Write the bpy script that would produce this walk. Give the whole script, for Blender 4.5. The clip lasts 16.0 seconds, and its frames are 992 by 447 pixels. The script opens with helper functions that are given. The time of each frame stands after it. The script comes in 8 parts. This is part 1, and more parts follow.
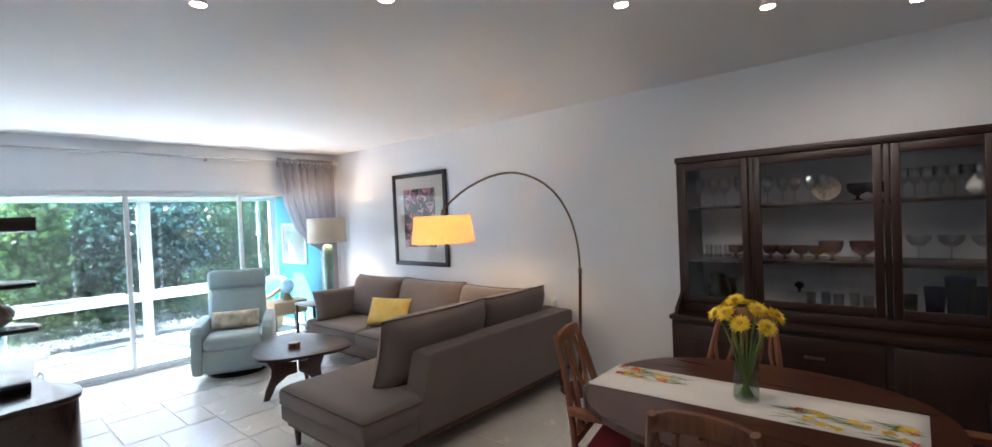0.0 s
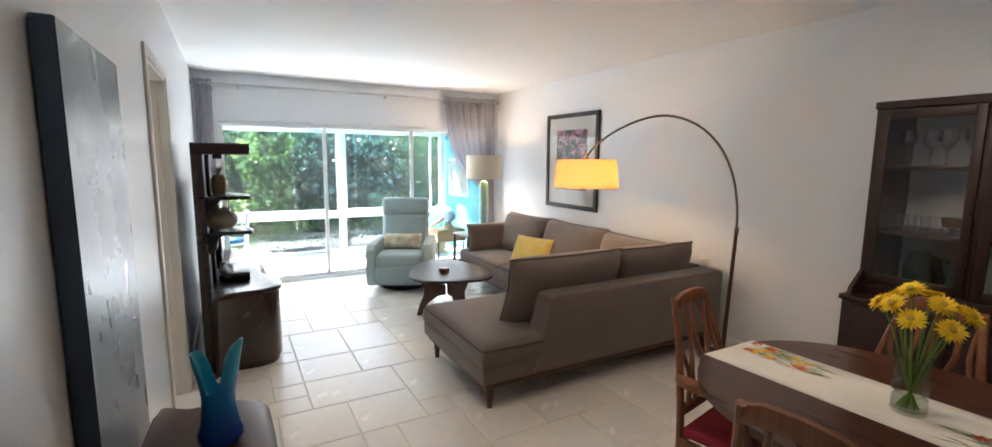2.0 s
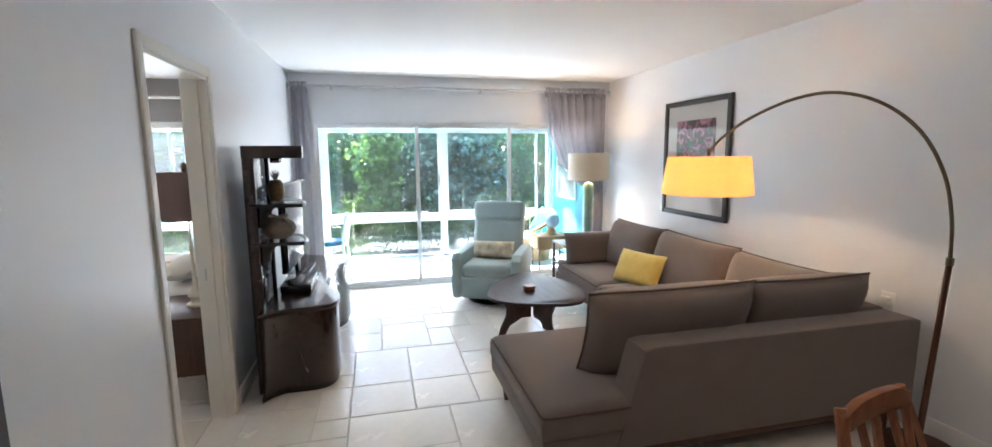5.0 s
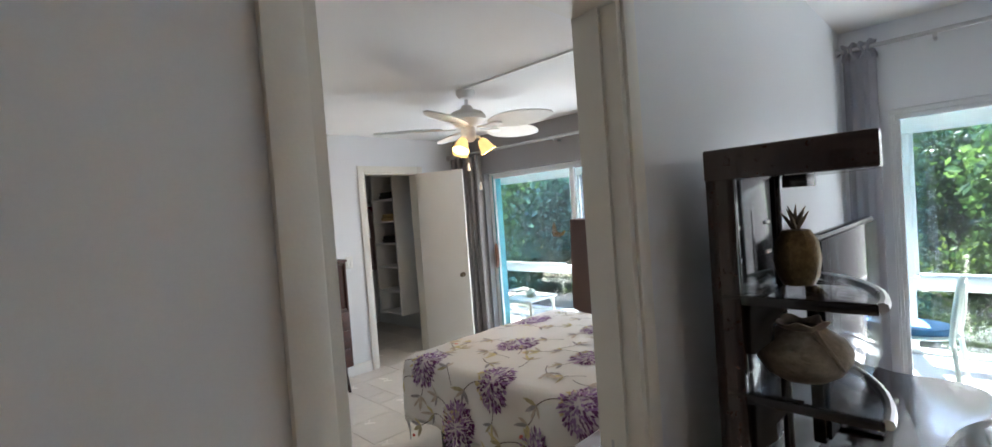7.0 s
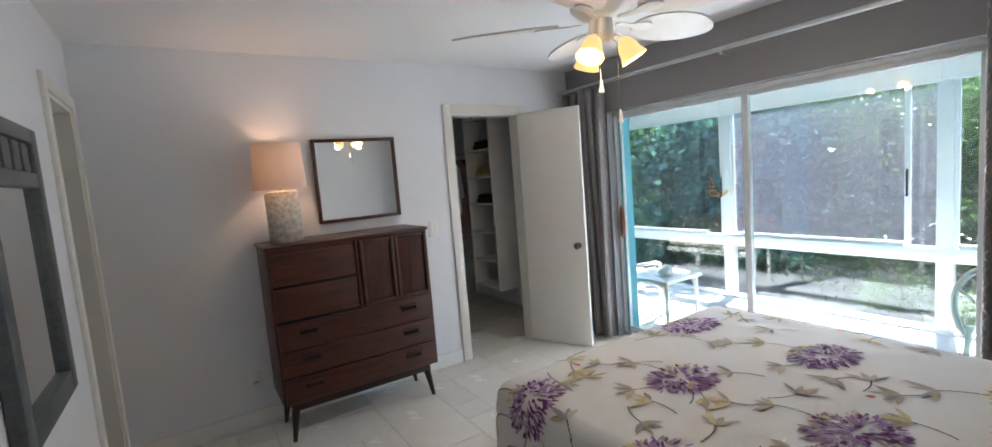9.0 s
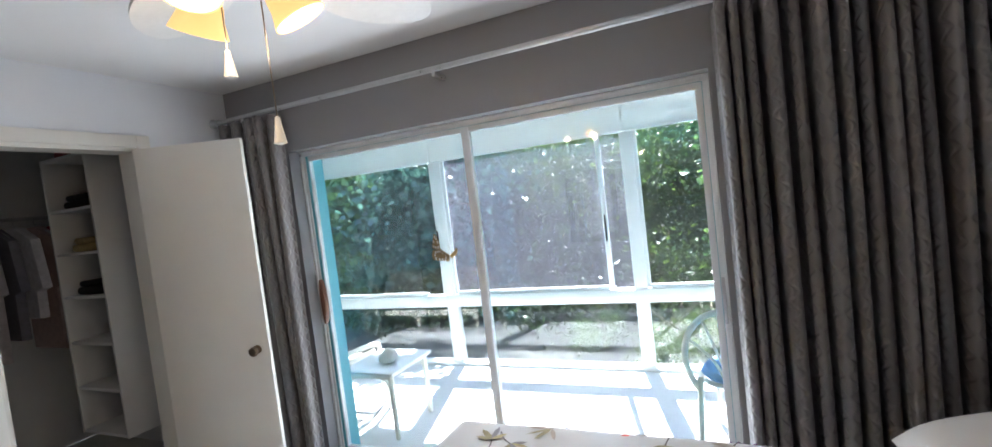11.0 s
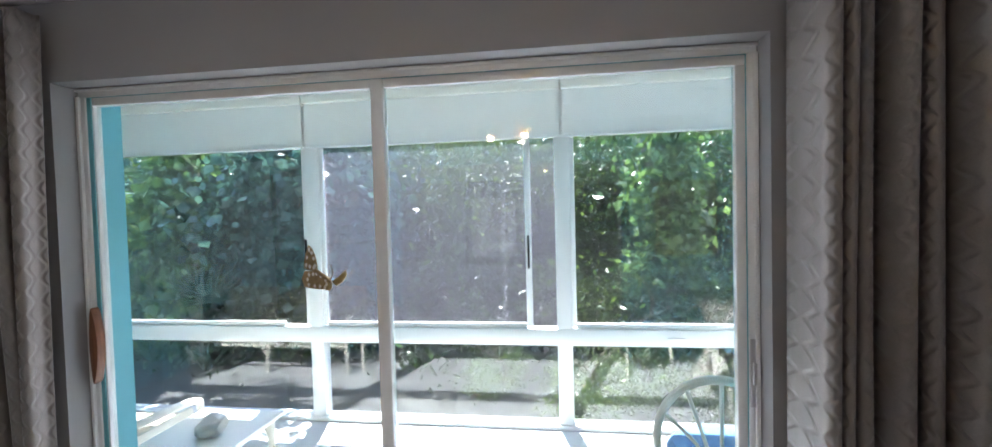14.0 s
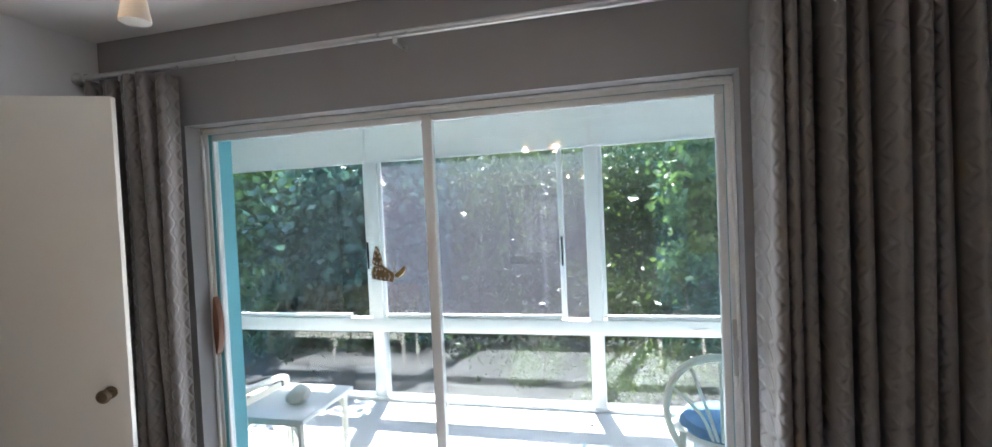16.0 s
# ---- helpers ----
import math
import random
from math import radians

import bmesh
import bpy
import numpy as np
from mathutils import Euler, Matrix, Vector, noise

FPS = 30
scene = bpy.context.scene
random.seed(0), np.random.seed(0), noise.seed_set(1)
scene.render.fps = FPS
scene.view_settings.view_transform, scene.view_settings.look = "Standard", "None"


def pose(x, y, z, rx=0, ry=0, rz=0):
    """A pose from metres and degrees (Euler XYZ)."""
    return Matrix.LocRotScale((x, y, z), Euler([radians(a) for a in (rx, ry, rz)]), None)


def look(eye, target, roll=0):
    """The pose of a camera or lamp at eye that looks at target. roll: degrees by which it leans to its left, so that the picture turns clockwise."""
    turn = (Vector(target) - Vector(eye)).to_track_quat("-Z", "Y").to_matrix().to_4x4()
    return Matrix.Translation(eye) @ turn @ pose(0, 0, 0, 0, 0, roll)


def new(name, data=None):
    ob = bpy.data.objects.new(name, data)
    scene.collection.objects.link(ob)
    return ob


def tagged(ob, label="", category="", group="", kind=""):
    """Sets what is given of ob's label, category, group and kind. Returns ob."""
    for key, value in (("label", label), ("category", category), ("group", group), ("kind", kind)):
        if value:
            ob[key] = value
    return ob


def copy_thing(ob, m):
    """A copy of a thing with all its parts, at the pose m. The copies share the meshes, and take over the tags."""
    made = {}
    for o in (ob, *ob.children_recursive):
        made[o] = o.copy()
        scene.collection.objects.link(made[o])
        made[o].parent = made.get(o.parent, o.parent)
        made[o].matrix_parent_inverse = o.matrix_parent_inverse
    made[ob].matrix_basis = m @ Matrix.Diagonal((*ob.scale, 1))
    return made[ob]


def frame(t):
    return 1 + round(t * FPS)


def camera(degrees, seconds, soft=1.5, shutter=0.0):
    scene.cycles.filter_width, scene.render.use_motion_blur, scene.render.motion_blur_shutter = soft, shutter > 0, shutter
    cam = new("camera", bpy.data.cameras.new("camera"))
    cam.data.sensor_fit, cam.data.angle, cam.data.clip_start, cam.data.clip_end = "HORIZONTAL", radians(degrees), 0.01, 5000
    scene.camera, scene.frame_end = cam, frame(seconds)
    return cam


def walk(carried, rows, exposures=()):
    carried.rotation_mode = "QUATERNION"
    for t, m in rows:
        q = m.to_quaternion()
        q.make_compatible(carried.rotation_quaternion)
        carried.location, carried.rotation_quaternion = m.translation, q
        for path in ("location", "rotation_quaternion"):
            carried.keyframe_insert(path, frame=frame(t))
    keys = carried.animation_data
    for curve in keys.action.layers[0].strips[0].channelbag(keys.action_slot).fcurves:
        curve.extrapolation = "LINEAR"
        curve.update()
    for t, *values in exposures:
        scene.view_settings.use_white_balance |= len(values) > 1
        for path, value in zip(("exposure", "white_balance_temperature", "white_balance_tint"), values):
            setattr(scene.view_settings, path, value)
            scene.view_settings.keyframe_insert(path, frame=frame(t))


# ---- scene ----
cam = camera(91.7, 16.0)
PATH = [
    (0, (-0.167, -0.05, 1.549), (-1.482, 1.457, 1.512), -2.5),
    (0.5, (-0.186, 0.113, 1.573), (-1.502, 1.618, 1.532), -0.5),
    (1, (-0.176, 0.153, 1.566), (-1.59, 1.565, 1.504), -1.0),
    (1.5, (-0.093, 0.164, 1.576), (-1.685, 1.366, 1.429), 1.1),
    (2, (-0.058, 0.164, 1.563), (-1.793, 1.121, 1.294), 0.5),
    (2.5, (-0.062, 0.134, 1.565), (-1.905, 0.845, 1.252), -0.1),
    (3, (-0.024, 0.118, 1.569), (-1.879, 0.786, 1.23), -0.0),
    (3.2, (-0.032, 0.141, 1.572), (-1.878, 0.832, 1.23), -0.5),
    (5.3, (-0.859, 0.808, 1.577), (-2.816, 1.144, 1.336), -0.3),
    (5.5, (-1.066, 0.815, 1.584), (-3.052, 0.894, 1.363), -1.8),
    (6, (-1.618, 0.794, 1.605), (-3.562, 0.343, 1.503), -0.7),
    (6.5, (-2.181, 0.673, 1.522), (-3.941, -0.274, 1.447), -2.8),
    (7, (-2.652, 0.432, 1.537), (-4.067, -0.981, 1.484), -4.3),
    (7.5, (-2.989, 0.192, 1.521), (-4.131, -1.449, 1.485), -4.0),
    (8, (-3.202, -0.103, 1.546), (-3.943, -1.96, 1.488), -4.8),
    (8.4, (-3.21, -0.315, 1.527), (-3.846, -2.208, 1.41), -4.9),
    (8.5, (-3.217, -0.367, 1.517), (-3.857, -2.258, 1.402), -5.1),
    (8.6, (-3.248, -0.411, 1.523), (-3.923, -2.29, 1.394), -5.5),
    (9, (-3.372, -0.562, 1.51), (-4.445, -2.238, 1.311), -4.6),
    (9.5, (-3.474, -0.612, 1.482), (-4.787, -2.1, 1.238), -3.7),
    (10, (-3.627, -0.765, 1.471), (-5.084, -2.109, 1.203), -4.2),
    (10.2, (-3.744, -0.88, 1.481), (-5.292, -2.128, 1.274), -5.4),
    (12.3, (-4.878, -1.648, 1.554), (-6.844, -2.006, 1.466), -4.1),
    (12.5, (-4.923, -1.705, 1.548), (-6.891, -2.051, 1.464), -4.2),
    (13, (-4.967, -1.778, 1.49), (-6.94, -2.096, 1.411), -3.6),
    (13.5, (-5.01, -1.767, 1.465), (-6.986, -2.069, 1.39), -2.1),
    (14, (-5.017, -1.768, 1.489), (-6.996, -2.05, 1.424), -1.5),
    (14.5, (-5.013, -1.777, 1.49), (-6.995, -2.042, 1.437), -1.1),
    (15, (-4.985, -1.781, 1.493), (-6.968, -2.038, 1.449), -0.9),
    (15.5, (-4.892, -1.802, 1.486), (-6.872, -2.08, 1.433), -1.1),
    (16, (-4.649, -1.621, 1.509), (-6.59, -2.102, 1.456), -2.6),
]
walk(cam, [(t, look(eye, target, roll)) for t, eye, target, roll in PATH], exposures=[(0, 4.8, 5400, 15), (0.5, 4.9, 5600, 15), (1, 4.9, 5950, 15), (3, 4.97, 5850, 15), (5.5, 4.7, 5650, 15), (6.5, 4.15, 5600, 15), (7, 4.05, 5850, 15), (7.5, 4.25, 6150, 15), (8.0, 4.1, 6200, 15), (9, 3.85, 5700, 15), (9.5, 3.95, 5700, 15), (10, 4.0, 5650, 15), (12.3, 3.45, 5850, 18), (16, 3.45, 5950, 18)])

# ---- world, sun, lamps ----
SUN_EL, SUN_AZ = radians(52), radians(-15)   # azimuth from -x towards +y
world = bpy.data.worlds.new("sky")
scene.world = world
world.use_nodes = True
wn = world.node_tree.nodes
sky = wn.new("ShaderNodeTexSky")
sky.sky_type, sky.sun_disc = "NISHITA", False
sky.sun_elevation, sky.sun_rotation = SUN_EL, radians(-90) + SUN_AZ
world.node_tree.links.new(sky.outputs[0], wn["Background"].inputs[0])
wn["Background"].inputs[1].default_value = 0.15
sun_data = bpy.data.lights.new("sun", "SUN")
sun_data.energy, sun_data.angle, sun_data.color = 3.8, radians(0.6), (1.0, 0.95, 0.87)
sun_dir = Vector((-math.cos(SUN_EL) * math.cos(SUN_AZ), math.cos(SUN_EL) * math.sin(SUN_AZ), math.sin(SUN_EL)))
sun = new("sun", sun_data)
sun.matrix_world = look(sun_dir * 40, (0, 0, 0))


def skylight(name, x, y, z, width, height, watts):
    """An area lamp in a window's opening that stands in for the sky's light."""
    d = bpy.data.lights.new(name, "AREA")
    d.shape, d.size, d.size_y = "RECTANGLE", width, height
    d.energy, d.color = watts, (1.0, 0.955, 0.90)
    ob = new(name, d)
    ob.matrix_world = look((x, y, z), (x + 1, y, z))
    return ob


skylight("living_window_light", -6.46, 1.785, 1.0, 3.3, 1.85, 1.35)
skylight("bedroom_window_light", -6.46, -2.36, 1.0, 2.2, 1.85, 1.1)


def bulb(x, y, z, watts, color=(1, 0.62, 0.3), radius=0.04):
    d = bpy.data.lights.new("bulb", "POINT")
    d.energy, d.color, d.shadow_soft_size = watts, color, radius
    ob = new("bulb", d)
    ob.location = (x, y, z)
    return ob


# ---- materials ----
def nodes_of(m):
    m.use_nodes = True
    return m.node_tree, m.node_tree.nodes["Principled BSDF"]


def mat(name, color, rough=0.6, metal=0.0, var=0.12, scale=6.0, fine=90.0, bump=0.15, stretch=(1, 1, 1), sheen=0.0, spec=0.5, island=0.0, coat=0.0):
    """A surface with blotches and grain at two scales."""
    m = bpy.data.materials.new(name)
    nt, p = nodes_of(m)
    n, l = nt.nodes, nt.links
    tc = n.new("ShaderNodeTexCoord")
    mp = n.new("ShaderNodeMapping")
    mp.inputs["Scale"].default_value = stretch
    l.new(tc.outputs["Object"], mp.inputs[0])
    a = n.new("ShaderNodeTexNoise")
    a.inputs["Scale"].default_value, a.inputs["Detail"].default_value = scale, 5
    b = n.new("ShaderNodeTexNoise")
    b.inputs["Scale"].default_value, b.inputs["Detail"].default_value = fine, 3
    l.new(mp.outputs[0], a.inputs[0]), l.new(mp.outputs[0], b.inputs[0])
    mix = n.new("ShaderNodeMix")
    mix.data_type = "FLOAT"
    mix.inputs[0].default_value = 0.4
    l.new(a.outputs[0], mix.inputs[2]), l.new(b.outputs[0], mix.inputs[3])
    fac = mix.outputs[0]
    if island:
        oi = n.new("ShaderNodeObjectInfo")
        ad = n.new("ShaderNodeMath")
        ad.operation = "MULTIPLY_ADD"
        ad.inputs[1].default_value, ad.inputs[2].default_value = island, -island / 2
        l.new(oi.outputs["Random"], ad.inputs[0])
        ad2 = n.new("ShaderNodeMath")
        l.new(ad.outputs[0], ad2.inputs[0]), l.new(fac, ad2.inputs[1])
        fac = ad2.outputs[0]
    r = n.new("ShaderNodeValToRGB")
    r.color_ramp.elements[0].position, r.color_ramp.elements[1].position = 0.3, 0.7
    r.color_ramp.elements[0].color = (*[c * (1 - var) for c in color], 1)
    r.color_ramp.elements[1].color = (*[min(1, c * (1 + var)) for c in color], 1)
    l.new(fac, r.inputs[0]), l.new(r.outputs[0], p.inputs["Base Color"])
    mr = n.new("ShaderNodeMapRange")
    mr.inputs[3].default_value, mr.inputs[4].default_value = max(0.02, rough - 0.08), min(1, rough + 0.08)
    l.new(a.outputs[0], mr.inputs[0]), l.new(mr.outputs[0], p.inputs["Roughness"])
    if bump:
        bu = n.new("ShaderNodeBump")
        bu.inputs["Strength"].default_value, bu.inputs["Distance"].default_value = bump, 0.004
        l.new(b.outputs[0], bu.inputs["Height"]), l.new(bu.outputs[0], p.inputs["Normal"])
    p.inputs["Metallic"].default_value = metal
    p.inputs["Specular IOR Level"].default_value = spec
    p.inputs["Sheen Weight"].default_value = sheen
    p.inputs["Coat Weight"].default_value = coat
    return m


def wood(name, dark, light, rough=0.4, axis="x", scale=1.0, coat=0.0):
    m = bpy.data.materials.new(name)
    nt, p = nodes_of(m)
    n, l = nt.nodes, nt.links
    tc = n.new("ShaderNodeTexCoord")
    mp = n.new("ShaderNodeMapping")
    s = {"x": (1.2, 14, 14), "y": (14, 1.2, 14), "z": (14, 14, 1.2)}[axis]
    mp.inputs["Scale"].default_value = [c * scale for c in s]
    l.new(tc.outputs["Object"], mp.inputs[0])
    a = n.new("ShaderNodeTexNoise")
    a.inputs["Scale"].default_value, a.inputs["Detail"].default_value, a.inputs["Distortion"].default_value = 1.6, 8, 1.2
    b = n.new("ShaderNodeTexNoise")
    b.inputs["Scale"].default_value, b.inputs["Detail"].default_value = 11, 4
    l.new(mp.outputs[0], a.inputs[0]), l.new(mp.outputs[0], b.inputs[0])
    mix = n.new("ShaderNodeMix")
    mix.data_type = "FLOAT"
    mix.inputs[0].default_value = 0.35
    l.new(a.outputs[0], mix.inputs[2]), l.new(b.outputs[0], mix.inputs[3])
    r = n.new("ShaderNodeValToRGB")
    r.color_ramp.elements[0].position, r.color_ramp.elements[1].position = 0.32, 0.68
    r.color_ramp.elements[0].color, r.color_ramp.elements[1].color = (*dark, 1), (*light, 1)
    l.new(mix.outputs[0], r.inputs[0]), l.new(r.outputs[0], p.inputs["Base Color"])
    mr = n.new("ShaderNodeMapRange")
    mr.inputs[3].default_value, mr.inputs[4].default_value = rough - 0.08, rough + 0.12
    l.new(a.outputs[0], mr.inputs[0]), l.new(mr.outputs[0], p.inputs["Roughness"])
    bu = n.new("ShaderNodeBump")
    bu.inputs["Strength"].default_value, bu.inputs["Distance"].default_value = 0.12, 0.002
    l.new(b.outputs[0], bu.inputs["Height"]), l.new(bu.outputs[0], p.inputs["Normal"])
    p.inputs["Coat Weight"].default_value = coat
    return m


def glass(name, tint=(1, 1, 1), rough=0.0, clear=0.94, ior=1.5):
    """Thin pane: clear, with a glass gloss on top."""
    m = bpy.data.materials.new(name)
    m.use_nodes = True
    n, l = m.node_tree.nodes, m.node_tree.links
    n.remove(n["Principled BSDF"])
    t = n.new("ShaderNodeBsdfTransparent")
    t.inputs[0].default_value = (*[c * clear for c in tint], 1)
    g = n.new("ShaderNodeBsdfGlossy")
    g.inputs["Roughness"].default_value = rough
    lw = n.new("ShaderNodeLayerWeight")
    pw5 = n.new("ShaderNodeMath")
    pw5.operation = "POWER"
    pw5.inputs[1].default_value = 5
    f = n.new("ShaderNodeMath")
    f.operation = "MULTIPLY_ADD"
    f0 = ((ior - 1) / (ior + 1)) ** 2
    f.inputs[1].default_value, f.inputs[2].default_value = 1 - f0, f0
    l.new(lw.outputs["Facing"], pw5.inputs[0]), l.new(pw5.outputs[0], f.inputs[0])
    mx = n.new("ShaderNodeMixShader")
    l.new(f.outputs[0], mx.inputs[0]), l.new(t.outputs[0], mx.inputs[1]), l.new(g.outputs[0], mx.inputs[2])
    l.new(mx.outputs[0], n["Material Output"].inputs[0])
    return m


def glow(name, color, strength, base=(0.9, 0.88, 0.8)):
    m = bpy.data.materials.new(name)
    nt, p = nodes_of(m)
    p.inputs["Base Color"].default_value = (*base, 1)
    p.inputs["Emission Color"].default_value = (*color, 1)
    p.inputs["Emission Strength"].default_value = strength
    p.inputs["Roughness"].default_value = 0.7
    n = nt.nodes
    tx = n.new("ShaderNodeTexNoise")
    tx.inputs["Scale"].default_value = 160
    bu = n.new("ShaderNodeBump")
    bu.inputs["Strength"].default_value, bu.inputs["Distance"].default_value = 0.2, 0.002
    nt.links.new(tx.outputs[0], bu.inputs["Height"]), nt.links.new(bu.outputs[0], p.inputs["Normal"])
    return m


def shade_cloth(name, color, through_=0.5):
    """Lampshade cloth that lets its bulb shine through."""
    m = bpy.data.materials.new(name)
    m.use_nodes = True
    n, l = m.node_tree.nodes, m.node_tree.links
    n.remove(n["Principled BSDF"])
    d = n.new("ShaderNodeBsdfDiffuse")
    t = n.new("ShaderNodeBsdfTranslucent")
    tx = n.new("ShaderNodeTexNoise")
    tx.inputs["Scale"].default_value, tx.inputs["Detail"].default_value = 120, 4
    r = n.new("ShaderNodeValToRGB")
    r.color_ramp.elements[0].color = (*[c * 0.88 for c in color], 1)
    r.color_ramp.elements[1].color = (*color, 1)
    l.new(tx.outputs[0], r.inputs[0])
    l.new(r.outputs[0], d.inputs[0]), l.new(r.outputs[0], t.inputs[0])
    mx = n.new("ShaderNodeMixShader")
    mx.inputs[0].default_value = through_
    l.new(d.outputs[0], mx.inputs[1]), l.new(t.outputs[0], mx.inputs[2])
    l.new(mx.outputs[0], n["Material Output"].inputs[0])
    return m


M_WALL = mat("wall_paint", (0.76, 0.78, 0.81), 0.38, var=0.025, scale=1.5, fine=260, bump=0.05)
M_GREY = mat("grey_wall_paint", (0.27, 0.265, 0.275), 0.55, var=0.03, scale=1.5, fine=260, bump=0.05)
M_CEIL = mat("ceiling_paint", (0.80, 0.795, 0.785), 0.8, var=0.02, scale=2, fine=120, bump=0.3)
M_WHITE = mat("white_paint", (0.80, 0.80, 0.78), 0.4, var=0.03, scale=4, fine=200, bump=0.04)
M_CREAM = mat("cream_trim_paint", (0.76, 0.74, 0.68), 0.35, var=0.03, scale=4, fine=200, bump=0.04)
M_ALU = mat("white_aluminium", (0.78, 0.80, 0.81), 0.35, 0.1, var=0.04, scale=9, bump=0.03)
M_SILVER = mat("brushed_steel", (0.55, 0.55, 0.56), 0.3, 0.95, var=0.06, scale=20, bump=0.03)
M_TEAL = mat("teal_paint", (0.14, 0.42, 0.50), 0.7, var=0.06, scale=2, bump=0.1)
M_PORCH = mat("porch_floor", (0.52, 0.53, 0.54), 0.5, var=0.06, scale=3, bump=0.05)
M_TILE = mat("travertine", (0.82, 0.78, 0.70), 0.25, var=0.06, scale=2.2, fine=18, bump=0.05, island=0.3)
M_GROUT = mat("grout", (0.68, 0.64, 0.57), 0.9, var=0.1, scale=20, bump=0.3)
M_GLASS = glass("window_glass")
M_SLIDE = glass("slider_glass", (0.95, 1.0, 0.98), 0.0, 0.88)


def hazed(name, veil, ior):
    """Window glass with a thin, uneven translucent film, added for a pale haze over the view."""
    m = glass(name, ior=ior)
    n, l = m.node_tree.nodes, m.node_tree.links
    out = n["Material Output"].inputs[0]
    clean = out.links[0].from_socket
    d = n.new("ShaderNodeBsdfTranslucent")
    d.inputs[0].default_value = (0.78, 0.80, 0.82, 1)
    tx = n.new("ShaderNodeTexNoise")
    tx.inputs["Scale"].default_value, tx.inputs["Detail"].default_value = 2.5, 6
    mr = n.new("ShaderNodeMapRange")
    mr.inputs[1].default_value, mr.inputs[2].default_value, mr.inputs[3].default_value, mr.inputs[4].default_value = 0.3, 0.7, veil * 0.4, veil * 1.6
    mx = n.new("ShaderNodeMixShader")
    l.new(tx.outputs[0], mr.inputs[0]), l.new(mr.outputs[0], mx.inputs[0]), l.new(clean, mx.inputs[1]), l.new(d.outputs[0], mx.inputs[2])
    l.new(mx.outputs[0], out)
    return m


M_PORCHG = hazed("porch_glass", 0.0028, 1.7)
# lower panes: index raised to strengthen their reflections
M_PORCHL = hazed("reflective_porch_glass", 0.002, 1.8)
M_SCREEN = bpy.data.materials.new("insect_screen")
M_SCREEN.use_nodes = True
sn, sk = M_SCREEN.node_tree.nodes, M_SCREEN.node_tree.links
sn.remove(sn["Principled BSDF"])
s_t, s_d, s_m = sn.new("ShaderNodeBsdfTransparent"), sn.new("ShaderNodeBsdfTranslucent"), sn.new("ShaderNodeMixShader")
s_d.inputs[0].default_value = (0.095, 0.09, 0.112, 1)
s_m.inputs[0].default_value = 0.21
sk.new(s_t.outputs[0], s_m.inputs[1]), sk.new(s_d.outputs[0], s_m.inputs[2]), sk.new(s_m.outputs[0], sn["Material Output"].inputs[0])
M_BLACK = mat("black_lacquer", (0.012, 0.011, 0.012), 0.18, var=0.2, scale=8, bump=0.03)
M_PIANO = mat("black_gloss_panel", (0.008, 0.008, 0.009), 0.12, var=0.2, scale=8, bump=0.02, spec=0.25)
M_ESP = wood("espresso_wood", (0.016, 0.0075, 0.006), (0.040, 0.017, 0.012), 0.20, "x", coat=0.4)
M_WAL = wood("walnut", (0.035, 0.011, 0.006), (0.10, 0.036, 0.018), 0.38, "x", coat=0.15)
M_WALZ = wood("walnut_upright", (0.035, 0.011, 0.006), (0.095, 0.034, 0.017), 0.38, "z", coat=0.15)
M_DARKW = wood("dark_walnut", (0.010, 0.0038, 0.0028), (0.032, 0.012, 0.007), 0.40, "x", coat=0.04)
M_DARKWZ = wood("dark_walnut_upright", (0.010, 0.0038, 0.0028), (0.031, 0.0115, 0.007), 0.40, "z", coat=0.04)
M_TEAK = wood("teak", (0.12, 0.042, 0.016), (0.27, 0.105, 0.045), 0.38, "z", coat=0.1)
M_SOFA = mat("taupe_upholstery", (0.155, 0.124, 0.110), 0.95, var=0.10, scale=5, fine=420, bump=0.5, sheen=0.25)
M_PIPE = mat("taupe_piping", (0.10, 0.075, 0.06), 0.95, var=0.1, fine=420, bump=0.4)
M_RECL = mat("pale_blue_upholstery", (0.36, 0.47, 0.49), 0.8, var=0.07, scale=6, fine=380, bump=0.3, sheen=0.2)
M_YEL = mat("mustard_cushion", (0.70, 0.52, 0.13), 0.95, var=0.12, scale=14, fine=300, bump=0.5, sheen=0.2)
M_GCURT = mat("grey_curtain", (0.26, 0.245, 0.25), 0.42, var=0.12, scale=24, fine=200, bump=0.4, sheen=0.3)
M_SHEET = mat("cotton_cover", (0.74, 0.72, 0.68), 0.9, var=0.03, scale=7, fine=300, bump=0.25)
M_MULCH = mat("mulch", (0.018, 0.018, 0.013), 0.95, var=0.4, scale=45, fine=160, bump=0.7)
M_BRONZE = mat("bronze", (0.20, 0.16, 0.11), 0.35, 0.9, var=0.15, scale=20, bump=0.05)


# ---- building helpers ----
def box(bm, x0, x1, y0, y1, z0, z1, bevel=0.0, seg=2):
    x0, x1, y0, y1, z0, z1 = min(x0, x1), max(x0, x1), min(y0, y1), max(y0, y1), min(z0, z1), max(z0, z1)
    made = bmesh.ops.create_cube(bm, size=1, matrix=Matrix.LocRotScale(((x0 + x1) / 2, (y0 + y1) / 2, (z0 + z1) / 2), None, (x1 - x0, y1 - y0, z1 - z0)))
    if bevel:
        edges = {e for v in made["verts"] for e in v.link_edges}
        bmesh.ops.bevel(bm, geom=list(edges), offset=bevel, segments=seg, profile=0.5, affect="EDGES")
    return bm


def bx(x0, x1, y0, y1, z0, z1, bevel=0.0, seg=2):
    return box(bmesh.new(), x0, x1, y0, y1, z0, z1, bevel, seg)


